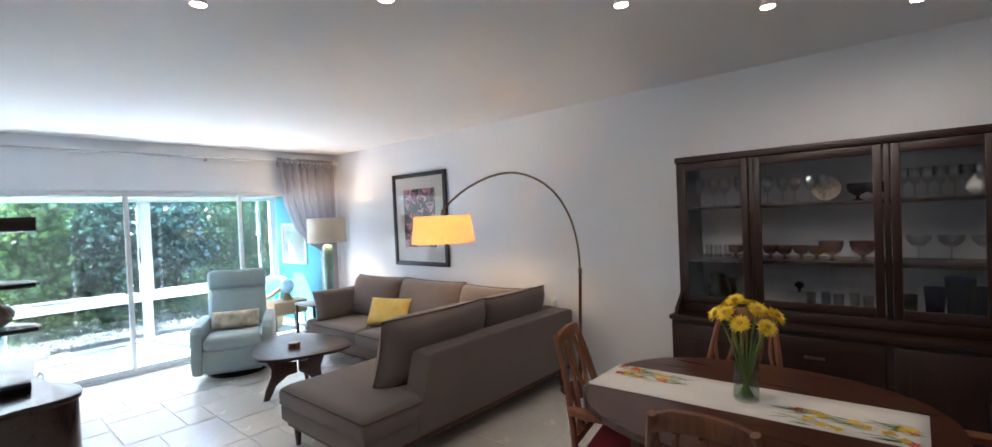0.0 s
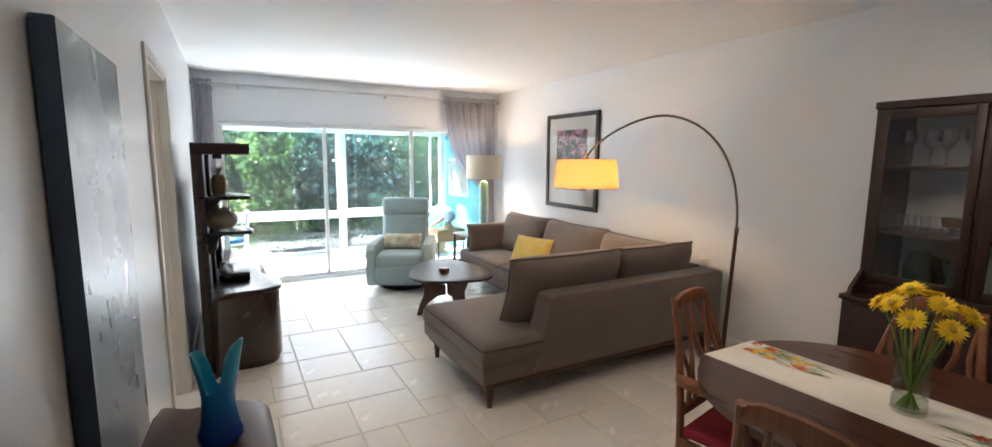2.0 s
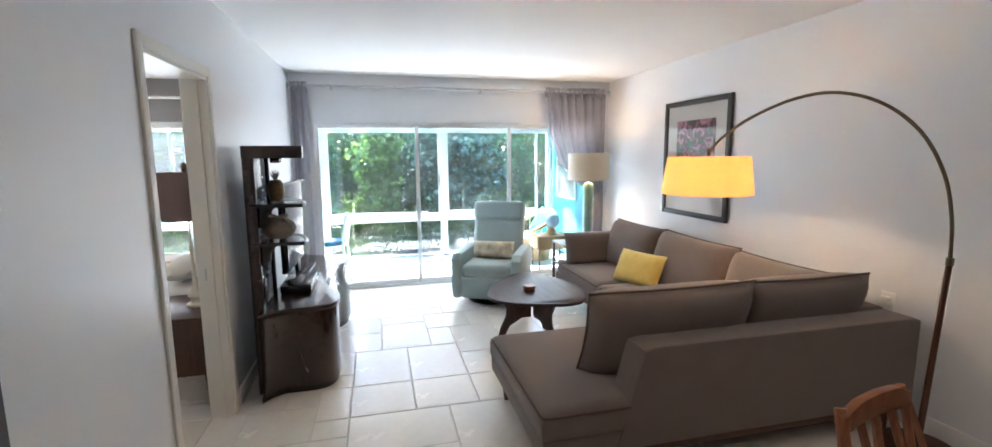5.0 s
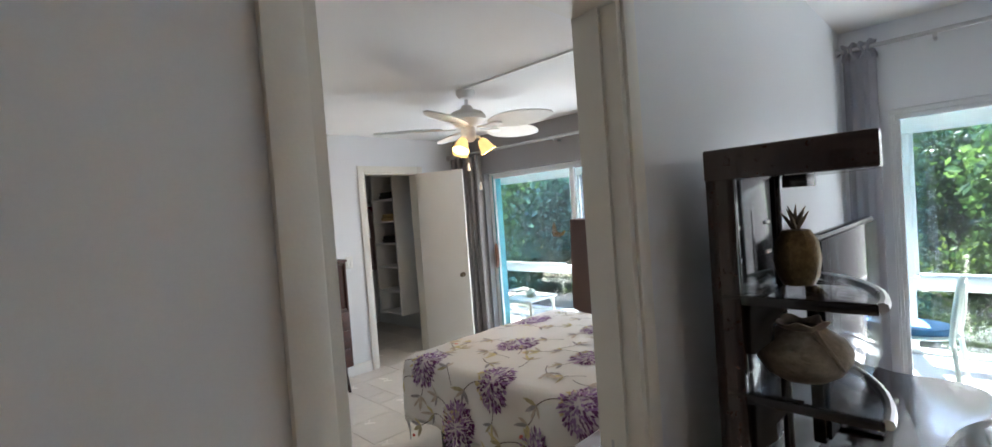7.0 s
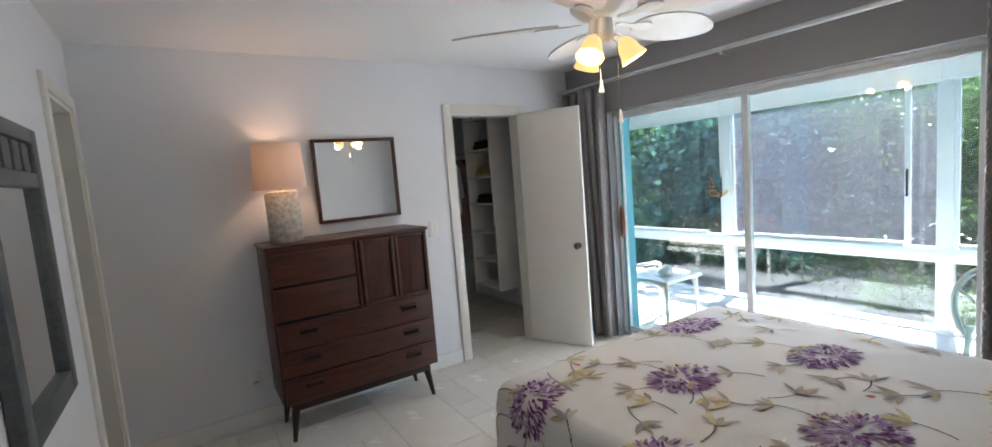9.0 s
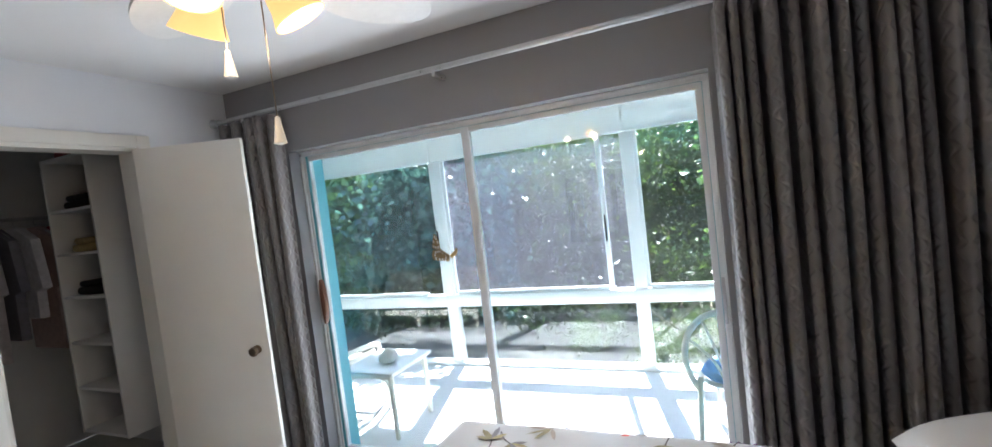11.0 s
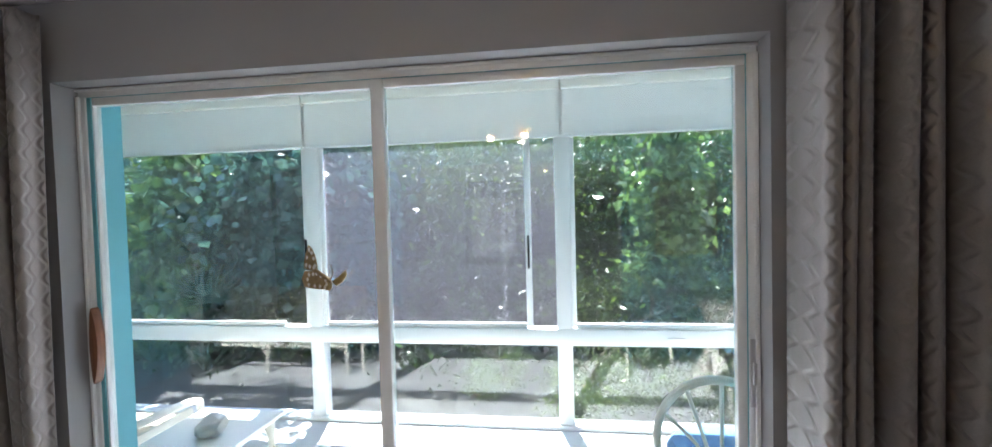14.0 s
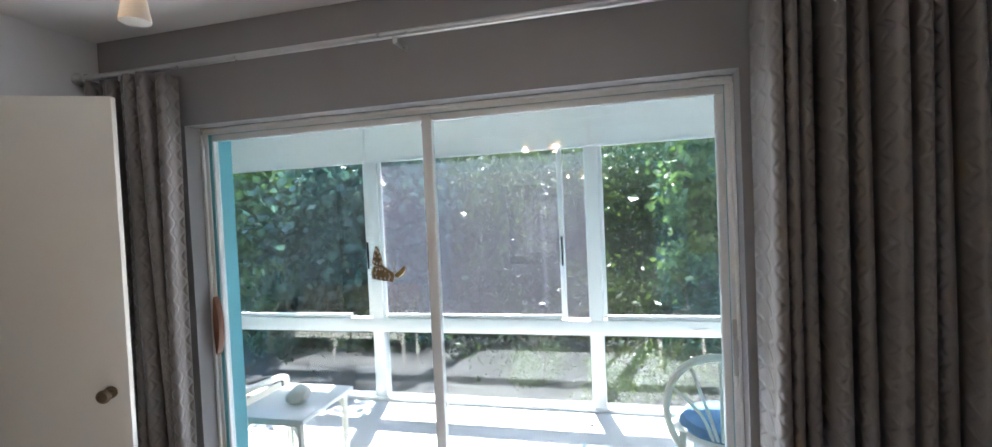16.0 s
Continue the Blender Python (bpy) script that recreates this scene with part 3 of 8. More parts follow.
# ---- floors of travertine ----
def tiled(name, label, x0, x1, y0, y1, seed, near):
    """Modular tiles of mixed size on a 0.203 m grid, each its own piece; those outside `near` are joined."""
    u = 0.2035
    nx, ny = math.ceil((x1 - x0) / u), math.ceil((y1 - y0) / u)
    floor = setting(name, bx(x0, x1, y0, y1, -0.12, -0.003), M_GROUT, label, "floor", smooth=False)
    rnd = random.Random(seed)
    used = set()
    shapes, rest = {}, bmesh.new()
    sizes = [(3, 2), (3, 2), (2, 3), (2, 2), (2, 2), (2, 1), (1, 2), (1, 1)]
    for j in range(ny):
        for i in range(nx):
            if (i, j) in used:
                continue
            for w, h in rnd.sample(sizes, len(sizes)) + [(1, 1)]:
                cells = [(i + a, j + b) for a in range(w) for b in range(h)]
                if i + w <= nx and j + h <= ny and not used.intersection(cells) and (w * h > 1 or rnd.random() < 0.3 or all((i + 1, j) in used or i + 1 == nx or (i, j + 1) in used or j + 1 == ny for _ in (0,))):
                    break
            used.update(cells)
            xa, xb, ya, yb = x0 + i * u, min(x0 + (i + w) * u, x1), y0 + j * u, min(y0 + (j + h) * u, y1)
            g = 0.0033
            cx, cy = (xa + xb) / 2, (ya + yb) / 2
            if not near(cx, cy):
                box(rest, xa + g, xb - g, ya + g, yb - g, -0.004, 0.0)
                continue
            key = (round(xb - xa, 3), round(yb - ya, 3))
            if key not in shapes:
                b = bmesh.new()
                hx, hy, e = key[0] / 2 - g, key[1] / 2 - g, 0.003
                lo = [b.verts.new((sx * hx, sy * hy, -0.004)) for sx, sy in ((-1, -1), (1, -1), (1, 1), (-1, 1))]
                hi = [b.verts.new((sx * (hx - e), sy * (hy - e), 0.0)) for sx, sy in ((-1, -1), (1, -1), (1, 1), (-1, 1))]
                b.faces.new(hi)
                for k in range(4):
                    b.faces.new((lo[k], lo[(k + 1) % 4], hi[(k + 1) % 4], hi[k]))
                me = bpy.data.meshes.new("tile")
                b.to_mesh(me)
                b.free()
                me.materials.append(M_TILE)
                shapes[key] = me
            t = new("tile", shapes[key])
            t.location = (cx, cy, 0)
            t.parent = floor
    if rest.verts:
        ob = part("tiles", rest, M_TILE, floor, "pale travertine tiles", smooth=False)
        ob["kind"] = "stuff"
    rest = None

# ================= living room =================
def sofa():
    s = thing("sectional_sofa", "taupe upholstered corner sofa with chaise and loose back cushions", "sofa", (-4.0, 2.9, 0))
    part("base_frame", slab(bmesh.new(), [(-5.48, 2.68), (-3.49, 2.68), (-3.49, 1.465), (-2.525, 1.465), (-2.525, 3.58), (-5.48, 3.58)], 0.145, 0.185, 0.006), M_WAL, s, "walnut base rail")
    part("seat_body", slab(bmesh.new(), [(-5.51, 2.637), (-3.517, 2.637), (-3.517, 1.437), (-2.507, 1.437), (-2.507, 3.59), (-5.51, 3.59)], 0.185, 0.305, 0.014), M_SOFA, s)
    def seat(x0, x1, y0, y1, z0=0.285, z1=0.43):
        c = part("seat_cushion", pad(x0, x1, y0, y1, z0, z1), M_SOFA, s, smooth=True)
        ring = [(x0 + 0.03, y0 + 0.003, z1 - 0.026), (x1 - 0.035, y0 + 0.003, z1 - 0.026), (x1 - 0.008, y0 + 0.01, z1 - 0.026), (x1 - 0.003, y0 + 0.04, z1 - 0.026), (x1 - 0.003, y1 - 0.03, z1 - 0.026)]
        part("piping", tube(bmesh.new(), ring, 0.006, 6), M_PIPE, c)
    seat(-5.36, -4.46, 2.63, 3.36), seat(-4.455, -3.53, 2.63, 3.36)
    seat(-3.525, -2.50, 1.43, 3.36)
    # the long back on the dining side, and the back along the wall
    part("side_back", upright(bmesh.new(), [(1.80, 0.20), (3.61, 0.20), (3.61, 0.67), (3.55, 0.69), (1.98, 0.69), (1.93, 0.675)], "x", -2.68, -2.495, 0.02), M_SOFA, s)
    part("wall_back", bx(-5.52, -2.69, 3.38, 3.61, 0.20, 0.69, 0.03, 3), M_SOFA, s)
    part("arm", bx(-5.53, -5.39, 2.66, 3.37, 0.20, 0.43, 0.03, 3), M_SOFA, s)
    def back(w, h, x, y, rz, tilt=17, d=0.20, seed=0, z=0.64):
        m = pose(x, y, z, 0, 0, rz) @ pose(0, 0, 0, 90 - tilt, 0, 0)
        c = part("back_cushion", moved(cushion(w, h, d, 0.45, 18, 0.10, seed), m), M_SOFA, s, smooth=True)
        k = [(-w / 2, -h / 2, 0), (-w / 2, h / 2, 0), (w / 2, h / 2, 0), (w / 2, -h / 2, 0), (-w / 2, -h / 2, 0)]
        pts = []
        for a, b in zip(k, k[1:]):
            for i in range(6):
                q = Vector(a).lerp(Vector(b), i / 6)
                u, v = 2 * q.x / w, 2 * q.y / h
                q.x *= 1 - 0.05 * (1 - v * v) * abs(u)
                q.y *= 1 - 0.05 * (1 - u * u) * abs(v)
                pts.append(m @ q)
        part("piping", tube(bmesh.new(), pts + [pts[0]], 0.007, 6), M_PIPE, c)
    back(0.90, 0.51, -4.93, 3.25, 1, d=0.30, seed=1), back(0.98, 0.52, -4.03, 3.26, -1, d=0.30, seed=2), back(0.80, 0.49, -3.17, 3.26, 1, d=0.28, seed=3)
    back(0.98, 0.50, -2.81, 2.24, -90, 17, 0.30, 4, 0.655), back(0.84, 0.47, -2.81, 3.08, -91, 19, 0.28, 5, 0.665)
    c = part("arm_cushion", moved(cushion(0.68, 0.36, 0.22, 0.4, 14, 0.08, 6), pose(-5.30, 3.0, 0.59, 78, 0, 90)), M_SOFA, s, smooth=True)
    for x, y in ((-5.42, 2.76), (-5.42, 3.5), (-3.46, 1.52), (-2.58, 1.52), (-2.58, 3.52), (-4.4, 2.76)):
        part("leg", tapered(bmesh.new(), x, y, 0, 0.14, 0.016, 0.028), M_WAL, s, "tapered walnut leg")


sofa()
yc = part("throw_cushion", moved(cushion(0.50, 0.31, 0.15, 0.5, 14, 0.1, 9), pose(-4.36, 2.98, 0.575, 64, 0, 18)), M_YEL, smooth=True)
tagged(yc, "mustard yellow rectangular cushion on the sofa", "cushion")


def recliner():
    r = thing("recliner", "pale blue upholstered swivel recliner armchair", "armchair", (-5.75, 1.87, 0))
    m = pose(-5.72, 1.98, 0, 0, 0, -26)      # faces +x, a little to the south
    def p(name, bm, mt=M_RECL, label="", smooth=None):
        return part(name, moved(bm, m), mt, r, label, smooth)
    p("swivel_base", lathe(bmesh.new(), [(0, 0), (0.29, 0), (0.30, 0.02), (0.28, 0.045), (0.1, 0.06), (0, 0.06)]), M_BLACK, "dark round swivel base")
    p("body", bx(-0.30, 0.36, -0.27, 0.27, 0.07, 0.32, 0.04, 4))
    p("footrest", bx(0.30, 0.42, -0.275, 0.275, 0.09, 0.33, 0.045, 4))
    p("seat", bx(-0.2, 0.42, -0.265, 0.265, 0.30, 0.45, 0.06, 5))
    for s in (-1, 1):
        p("arm", upright(bmesh.new(), [(-0.36, 0.08), (0.36, 0.08), (0.40, 0.2), (0.40, 0.50), (0.34, 0.56), (-0.3, 0.57), (-0.38, 0.5)], "y", s * 0.265, s * 0.375, 0.03))
    tilt = pose(-0.22, 0, 0.40, 0, -14, 0)
    p("backrest", moved(bx(-0.10, 0.06, -0.29, 0.29, 0, 0.66, 0.05, 4), tilt))
    p("headrest", moved(bx(-0.09, 0.085, -0.295, 0.295, 0.44, 0.665, 0.05, 4), tilt))
    p("lower_pad", moved(bx(-0.02, 0.08, -0.27, 0.27, 0.03, 0.435, 0.04, 4), tilt))
    return m


rm = recliner()
M_PRINT = mat("floral_linen", (0.60, 0.55, 0.42), 0.9, var=0.65, scale=9, fine=200, bump=0.3)
lc = part("lumbar_cushion", moved(cushion(0.46, 0.19, 0.12, 0.5, 12, 0.05, 11), rm @ pose(0.0, 0.0, 0.545, 68, 0, 90)), M_PRINT, smooth=True)
tagged(lc, "small floral print lumbar cushion on the recliner", "cushion")


def coffee_table():
    t = thing("coffee_table", "dark walnut coffee table with rounded triangular top", "table", (-4.45, 1.95, 0))
    top = smooth_loop([(-4.30, 1.60), (-4.70, 1.74), (-5.00, 2.02), (-4.92, 2.26), (-4.45, 2.42), (-4.10, 2.36), (-3.97, 2.18), (-4.08, 1.78)], 6)
    part("tabletop", slab(bmesh.new(), top, 0.415, 0.44, 0.008), M_DARKW, t)
    cx, cy = -4.42, 2.02
    for a in (-105, 20, 140):
        m = pose(cx, cy, 0, 0, 0, a)
        o = [(0.02, 0.2), (0.10, 0.19), (0.20, 0.12), (0.26, 0.0), (0.31, 0.0), (0.285, 0.10), (0.24, 0.2), (0.235, 0.27), (0.28, 0.36), (0.33, 0.414), (0.26, 0.414), (0.16, 0.36), (0.08, 0.31), (0.02, 0.30)]
        part("leg", moved(upright(bmesh.new(), o, "y", -0.013, 0.013, 0.004), m), M_WALZ, t, "sculpted walnut leg")


coffee_table()
co = thing("coaster_stack", "small stack of round brown coasters on the coffee table", "coasters", (-4.42, 1.98, 0.44))
for k in range(3):
    part("coaster", lathe(bmesh.new(), [(0, 0), (0.05, 0), (0.052, 0.004), (0.052, 0.010), (0.05, 0.013), (0, 0.013)], -4.42 + 0.004 * k, 1.98, 0.44 + 0.0135 * k, 24), M_TEAK, co)


def drum(bm, x, y, z0, z1, r0, r1, t=0.004, sides=48):
    """An open lampshade with thickness."""
    return lathe(bm, [(r0, z0), (r1, z1), (r1 - t, z1), (r0 - t, z0), (r0, z0)], x, y, 0, sides)


M_SH_AMB = shade_cloth("amber_shade", (0.92, 0.66, 0.38), 0.55)
M_SH_CR = shade_cloth("cream_shade", (0.74, 0.70, 0.60), 0.10)
M_SH_PK = shade_cloth("linen_shade", (0.82, 0.72, 0.62), 0.28)
M_SH_BR = shade_cloth("brown_shade", (0.26, 0.19, 0.17), 0.12)


def arc_lamp():
    a = thing("arc_floor_lamp", "tall arched floor lamp with a glowing amber drum shade", "floor lamp", (-2.3, 3.42, 0))
    part("base", lathe(bmesh.new(), [(0, 0), (0.17, 0), (0.175, 0.012), (0.17, 0.03), (0.03, 0.036), (0, 0.036)], -2.38, 3.50), M_WAL, a, "round walnut base")
    part("pole", tube(bmesh.new(), [(-2.38, 3.50, 0.03), (-2.33, 3.49, 1.03)], 0.016, 12, 0.013), M_WALZ, a, "walnut lower pole")
    part("collar", tube(bmesh.new(), [(-2.33, 3.49, 1.02), (-2.329, 3.49, 1.06)], 0.017, 12), M_BRONZE, a)
    S, E = Vector((-2.33, 3.49, 0)), Vector((-3.27, 2.80, 0))
    zs = [(0, 1.05), (0.01, 1.25), (0.05, 1.47), (0.14, 1.68), (0.28, 1.83), (0.45, 1.90), (0.62, 1.88), (0.80, 1.79), (0.93, 1.68), (1.0, 1.585)]
    part("arc", tube(bmesh.new(), arcpts([S.lerp(E, s) + Vector((0, 0, z)) for s, z in zs], 6), 0.009, 10), M_BRONZE, a, "curved bronze arm")
    part("shade", drum(bmesh.new(), -3.27, 2.80, 1.325, 1.56, 0.275, 0.245), M_SH_AMB, a, "glowing amber fabric shade")
    part("finial", lathe(bmesh.new(), [(0, 0), (0.012, 0.005), (0.016, 0.02), (0.006, 0.035), (0.012, 0.05), (0, 0.06)], -3.27, 2.80, 1.56, 14), M_BRONZE, a)
    part("spider", tube(bmesh.new(), [(-3.51, 2.80, 1.555), (-3.03, 2.80, 1.555)], 0.004, 6), M_BRONZE, a)
    part("light_bulb", lathe(bmesh.new(), [(0, -0.05), (0.025, -0.035), (0.03, -0.01), (0.015, 0.03), (0.012, 0.05), (0, 0.05)], -3.27, 2.80, 1.46, 16), glow("lit_bulb", (1, 0.7, 0.4), 2), a, "lit bulb")


arc_lamp()
bulb(-3.27, 2.80, 1.42, 1.1, (1, 0.64, 0.32), 0.03)

# end table with its lamp
et = thing("end_table", "dark brown square end table with lower shelf", "table", (-5.9, 3.02, 0))
part("tabletop", bx(-6.06, -5.60, 2.80, 3.26, 0.53, 0.555, 0.004), M_DARKW, et)
part("shelf", bx(-6.04, -5.62, 2.82, 3.24, 0.28, 0.295, 0.003), M_DARKW, et)
for x in (-6.045, -5.615):
    for y in (2.815, 3.245):
        part("leg", bx(x - 0.014, x + 0.014, y - 0.014, y + 0.014, 0, 0.53, 0.003), M_DARKWZ, et)
M_JADE = mat("jade_ceramic", (0.20, 0.34, 0.28), 0.3, var=0.25, scale=9, bump=0.1, coat=0.4)
tl = thing("table_lamp", "tall green ceramic table lamp with cream drum shade", "table lamp", (-5.84, 3.16, 0.555))
part("body", lathe(bmesh.new(), [(0, 0), (0.075, 0), (0.075, 0.03), (0.055, 0.045), (0.058, 0.2), (0.062, 0.5), (0.06, 0.68), (0.045, 0.70), (0.012, 0.71), (0.012, 0.78), (0, 0.78)], -5.84, 3.16, 0.555), M_JADE, tl, "green ceramic column")
part("shade", drum(bmesh.new(), -5.84, 3.16, 1.29, 1.60, 0.24, 0.235), M_SH_CR, tl, "cream fabric drum shade")
bulb(-5.84, 3.16, 1.47, 0.55, (1, 0.62, 0.3), 0.03)


def framed(name, label, axis, face, out, a0, a1, z0, z1, fw, mats, mat_w, category="picture", depth=0.03, art=None):
    """A framed picture on a wall: four frame bars, mat board, print and glass."""
    f = thing(name, label, category, (face, (a0 + a1) / 2, z0) if axis == "x" else ((a0 + a1) / 2, face, z0))
    def b(u, v, lo, hi, d0, d1, bev=0.0):
        p0, p1 = sorted((face + out * d0, face + out * d1))
        return bx(p0, p1, u, v, lo, hi, bev) if axis == "x" else bx(u, v, p0, p1, lo, hi, bev)
    mf, mm, ma = mats
    for u, v, lo, hi in ((a0, a0 + fw, z0, z1), (a1 - fw, a1, z0, z1), (a0 + fw, a1 - fw, z0, z0 + fw), (a0 + fw, a1 - fw, z1 - fw, z1)):
        part("frame_bar", b(u, v, lo, hi, 0.002, depth, 0.003), mf, f)
    part("mat_board", b(a0 + fw, a1 - fw, z0 + fw, z1 - fw, 0.004, depth * 0.45), mm, f, smooth=False)
    if ma:
        w = mat_w
        part("print", b(a0 + fw + w, a1 - fw - w, z0 + fw + w * 1.15, z1 - fw - w * 0.95, depth * 0.45, depth * 0.45 + 0.003), ma, f, smooth=False)
    pane = part("pane", b(a0 + fw, a1 - fw, z0 + fw, z1 - fw, depth * 0.7, depth * 0.7 + 0.002), M_GLASS, f, smooth=False)
    pane.visible_shadow = False
    return f


def painterly(name, stops, scale=6, dist=2.0):
    """A print in blotches of several colours."""
    m = bpy.data.materials.new(name)
    nt, p = nodes_of(m)
    n, l = nt.nodes, nt.links
    tc = n.new("ShaderNodeTexCoord")
    a = n.new("ShaderNodeTexNoise")
    a.inputs["Scale"].default_value, a.inputs["Detail"].default_value, a.inputs["Distortion"].default_value = scale, 6, dist
    r = n.new("ShaderNodeValToRGB")
    r.color_ramp.elements[0].position, r.color_ramp.elements[0].color = stops[0][0], (*stops[0][1], 1)
    r.color_ramp.elements[1].position, r.color_ramp.elements[1].color = stops[-1][0], (*stops[-1][1], 1)
    for pos, c in stops[1:-1]:
        e = r.color_ramp.elements.new(pos)
        e.color = (*c, 1)
    l.new(tc.outputs["Object"], a.inputs[0]), l.new(a.outputs[0], r.inputs[0]), l.new(r.outputs[0], p.inputs["Base Color"])
    p.inputs["Roughness"].default_value = 0.7
    return m


M_MATB = mat("mat_board", (0.72, 0.70, 0.66), 0.9, var=0.03, bump=0.05)
M_BLKF = mat("black_frame", (0.03, 0.028, 0.028), 0.4, var=0.2, bump=0.05)
ART1 = painterly("flower_print", [(0.3, (0.02, 0.03, 0.02)), (0.42, (0.05, 0.09, 0.06)), (0.5, (0.10, 0.03, 0.06)), (0.56, (0.45, 0.16, 0.25)), (0.64, (0.62, 0.36, 0.42)), (0.72, (0.2, 0.12, 0.14))], 9)
framed("framed_print", "large black framed flower print with white mat", "y", YN, -1, -5.13, -4.16, 0.976, 2.09, 0.05, (M_BLKF, M_MATB, ART1), 0.15)

# dark canvas on the partition wall
def misty(name):
    """Painted mist: slate above, pale in the middle, brown tangled twigs below."""
    m = mat(name, (0.1, 0.1, 0.1), 0.28, var=0.1, scale=5, fine=200, bump=0.25)
    nt = m.node_tree
    n, l = nt.nodes, nt.links
    tc = n.new("ShaderNodeTexCoord")
    sp = n.new("ShaderNodeSeparateXYZ")
    l.new(tc.outputs["Object"], sp.inputs[0])
    ns_ = n.new("ShaderNodeTexNoise")
    ns_.inputs["Scale"].default_value, ns_.inputs["Detail"].default_value = 3.5, 6
    mp = n.new("ShaderNodeMapping")
    mp.inputs["Scale"].default_value = (1, 1, 0.35)
    l.new(tc.outputs["Object"], mp.inputs[0]), l.new(mp.outputs[0], ns_.inputs[0])
    k = n.new("ShaderNodeMath")
    k.operation = "MULTIPLY_ADD"
    k.inputs[1].default_value = 0.12
    l.new(ns_.outputs[0], k.inputs[0]), l.new(sp.outputs[2], k.inputs[2])
    mr = n.new("ShaderNodeMapRange")
    mr.inputs[1].default_value, mr.inputs[2].default_value = 0.62 + 0.06 - CANV_Z, 1.83 + 0.06 - CANV_Z
    l.new(k.outputs[0], mr.inputs[0])
    r = n.new("ShaderNodeValToRGB")
    e = r.color_ramp.elements
    e[0].position, e[0].color = 0.0, (0.055, 0.045, 0.04, 1)
    e[1].position, e[1].color = 1.0, (0.05, 0.06, 0.07, 1)
    for q, c in ((0.25, (0.10, 0.095, 0.09)), (0.45, (0.17, 0.18, 0.175)), (0.6, (0.15, 0.165, 0.165)), (0.8, (0.085, 0.10, 0.11))):
        x = e.new(q)
        x.color = (*c, 1)
    l.new(mr.outputs[0], r.inputs[0])
    tw = n.new("ShaderNodeTexVoronoi")
    tw.feature = "DISTANCE_TO_EDGE"
    mp2 = n.new("ShaderNodeMapping")
    mp2.inputs["Scale"].default_value = (42, 1, 13)
    l.new(tc.outputs["Object"], mp2.inputs[0]), l.new(mp2.outputs[0], tw.inputs[0])
    tm = n.new("ShaderNodeMapRange")
    tm.inputs[1].default_value, tm.inputs[2].default_value, tm.inputs[3].default_value, tm.inputs[4].default_value = 0.01, 0.05, 1, 0
    l.new(tw.outputs["Distance"], tm.inputs[0])
    lo = n.new("ShaderNodeMapRange")
    lo.inputs[1].default_value, lo.inputs[2].default_value, lo.inputs[3].default_value, lo.inputs[4].default_value = 0.15, 0.5, 0.8, 0.0
    l.new(mr.outputs[0], lo.inputs[0])
    mu = n.new("ShaderNodeMath")
    mu.operation = "MULTIPLY"
    l.new(tm.outputs[0], mu.inputs[0]), l.new(lo.outputs[0], mu.inputs[1])
    mx = n.new("ShaderNodeMix")
    mx.data_type = "RGBA"
    l.new(mu.outputs[0], mx.inputs[0]), l.new(r.outputs[0], mx.inputs[6])
    mx.inputs[7].default_value = (0.016, 0.012, 0.012, 1)
    l.new(mx.outputs[2], n["Principled BSDF"].inputs["Base Color"])
    return m


CANV_Z = 0.8
CANV = misty("misty_painting")
cv = thing("canvas_painting", "large dark blue-grey canvas painting with deep edges", "painting", (-1.35, YS, 0.8))
part("canvas", bx(-1.91, -1.32, YS + 0.004, YS + 0.043, 0.62, 1.83, 0.004), mat("navy_canvas_edge", (0.06, 0.09, 0.14), 0.5, var=0.2, scale=12, fine=300, bump=0.3), cv, "navy painted canvas edge")
part("painted_face", bx(-1.908, -1.322, YS + 0.0425, YS + 0.0455, 0.622, 1.828), CANV, cv, "misty grey painted front", smooth=False)

# console table and blue glass vase
cs = thing("console_table", "brown wooden console table with rounded corners", "table", (-1.3, 0.06, 0))
part("tabletop", slab(bmesh.new(), smooth_loop([(-1.79, -0.09), (-1.81, 0.0), (-1.81, 0.13), (-1.77, 0.21), (-1.66, 0.235), (-1.2, 0.24), (-0.85, 0.24), (-0.80, 0.1), (-0.80, -0.09)], 4), 0.725, 0.75, 0.006), M_WAL, cs)
for x in (-1.66, -0.9):
    for y in (-0.04, 0.17):
        part("leg", tapered(bmesh.new(), x, y, 0, 0.725, 0.014, 0.024), M_WALZ, cs)
M_BLUEG = bpy.data.materials.new("blue_glass")
bt, pb = nodes_of(M_BLUEG)
b_tc, b_sp, b_mr, b_r = [bt.nodes.new("ShaderNode" + k) for k in ("TexCoord", "SeparateXYZ", "MapRange", "ValToRGB")]
bt.links.new(b_tc.outputs["Generated"], b_sp.inputs[0]), bt.links.new(b_sp.outputs[2], b_r.inputs[0])
b_r.color_ramp.elements[0].position, b_r.color_ramp.elements[0].color = 0.15, (0.01, 0.13, 0.62, 1)
b_r.color_ramp.elements[1].position, b_r.color_ramp.elements[1].color = 0.75, (0.06, 0.62, 0.85, 1)
bt.links.new(b_r.outputs[0], pb.inputs["Base Color"])
pb.inputs["Transmission Weight"].default_value, pb.inputs["Roughness"].default_value = 0.55, 0.04
bt.nodes.remove(b_mr)
bv = bmesh.new()
rings = []
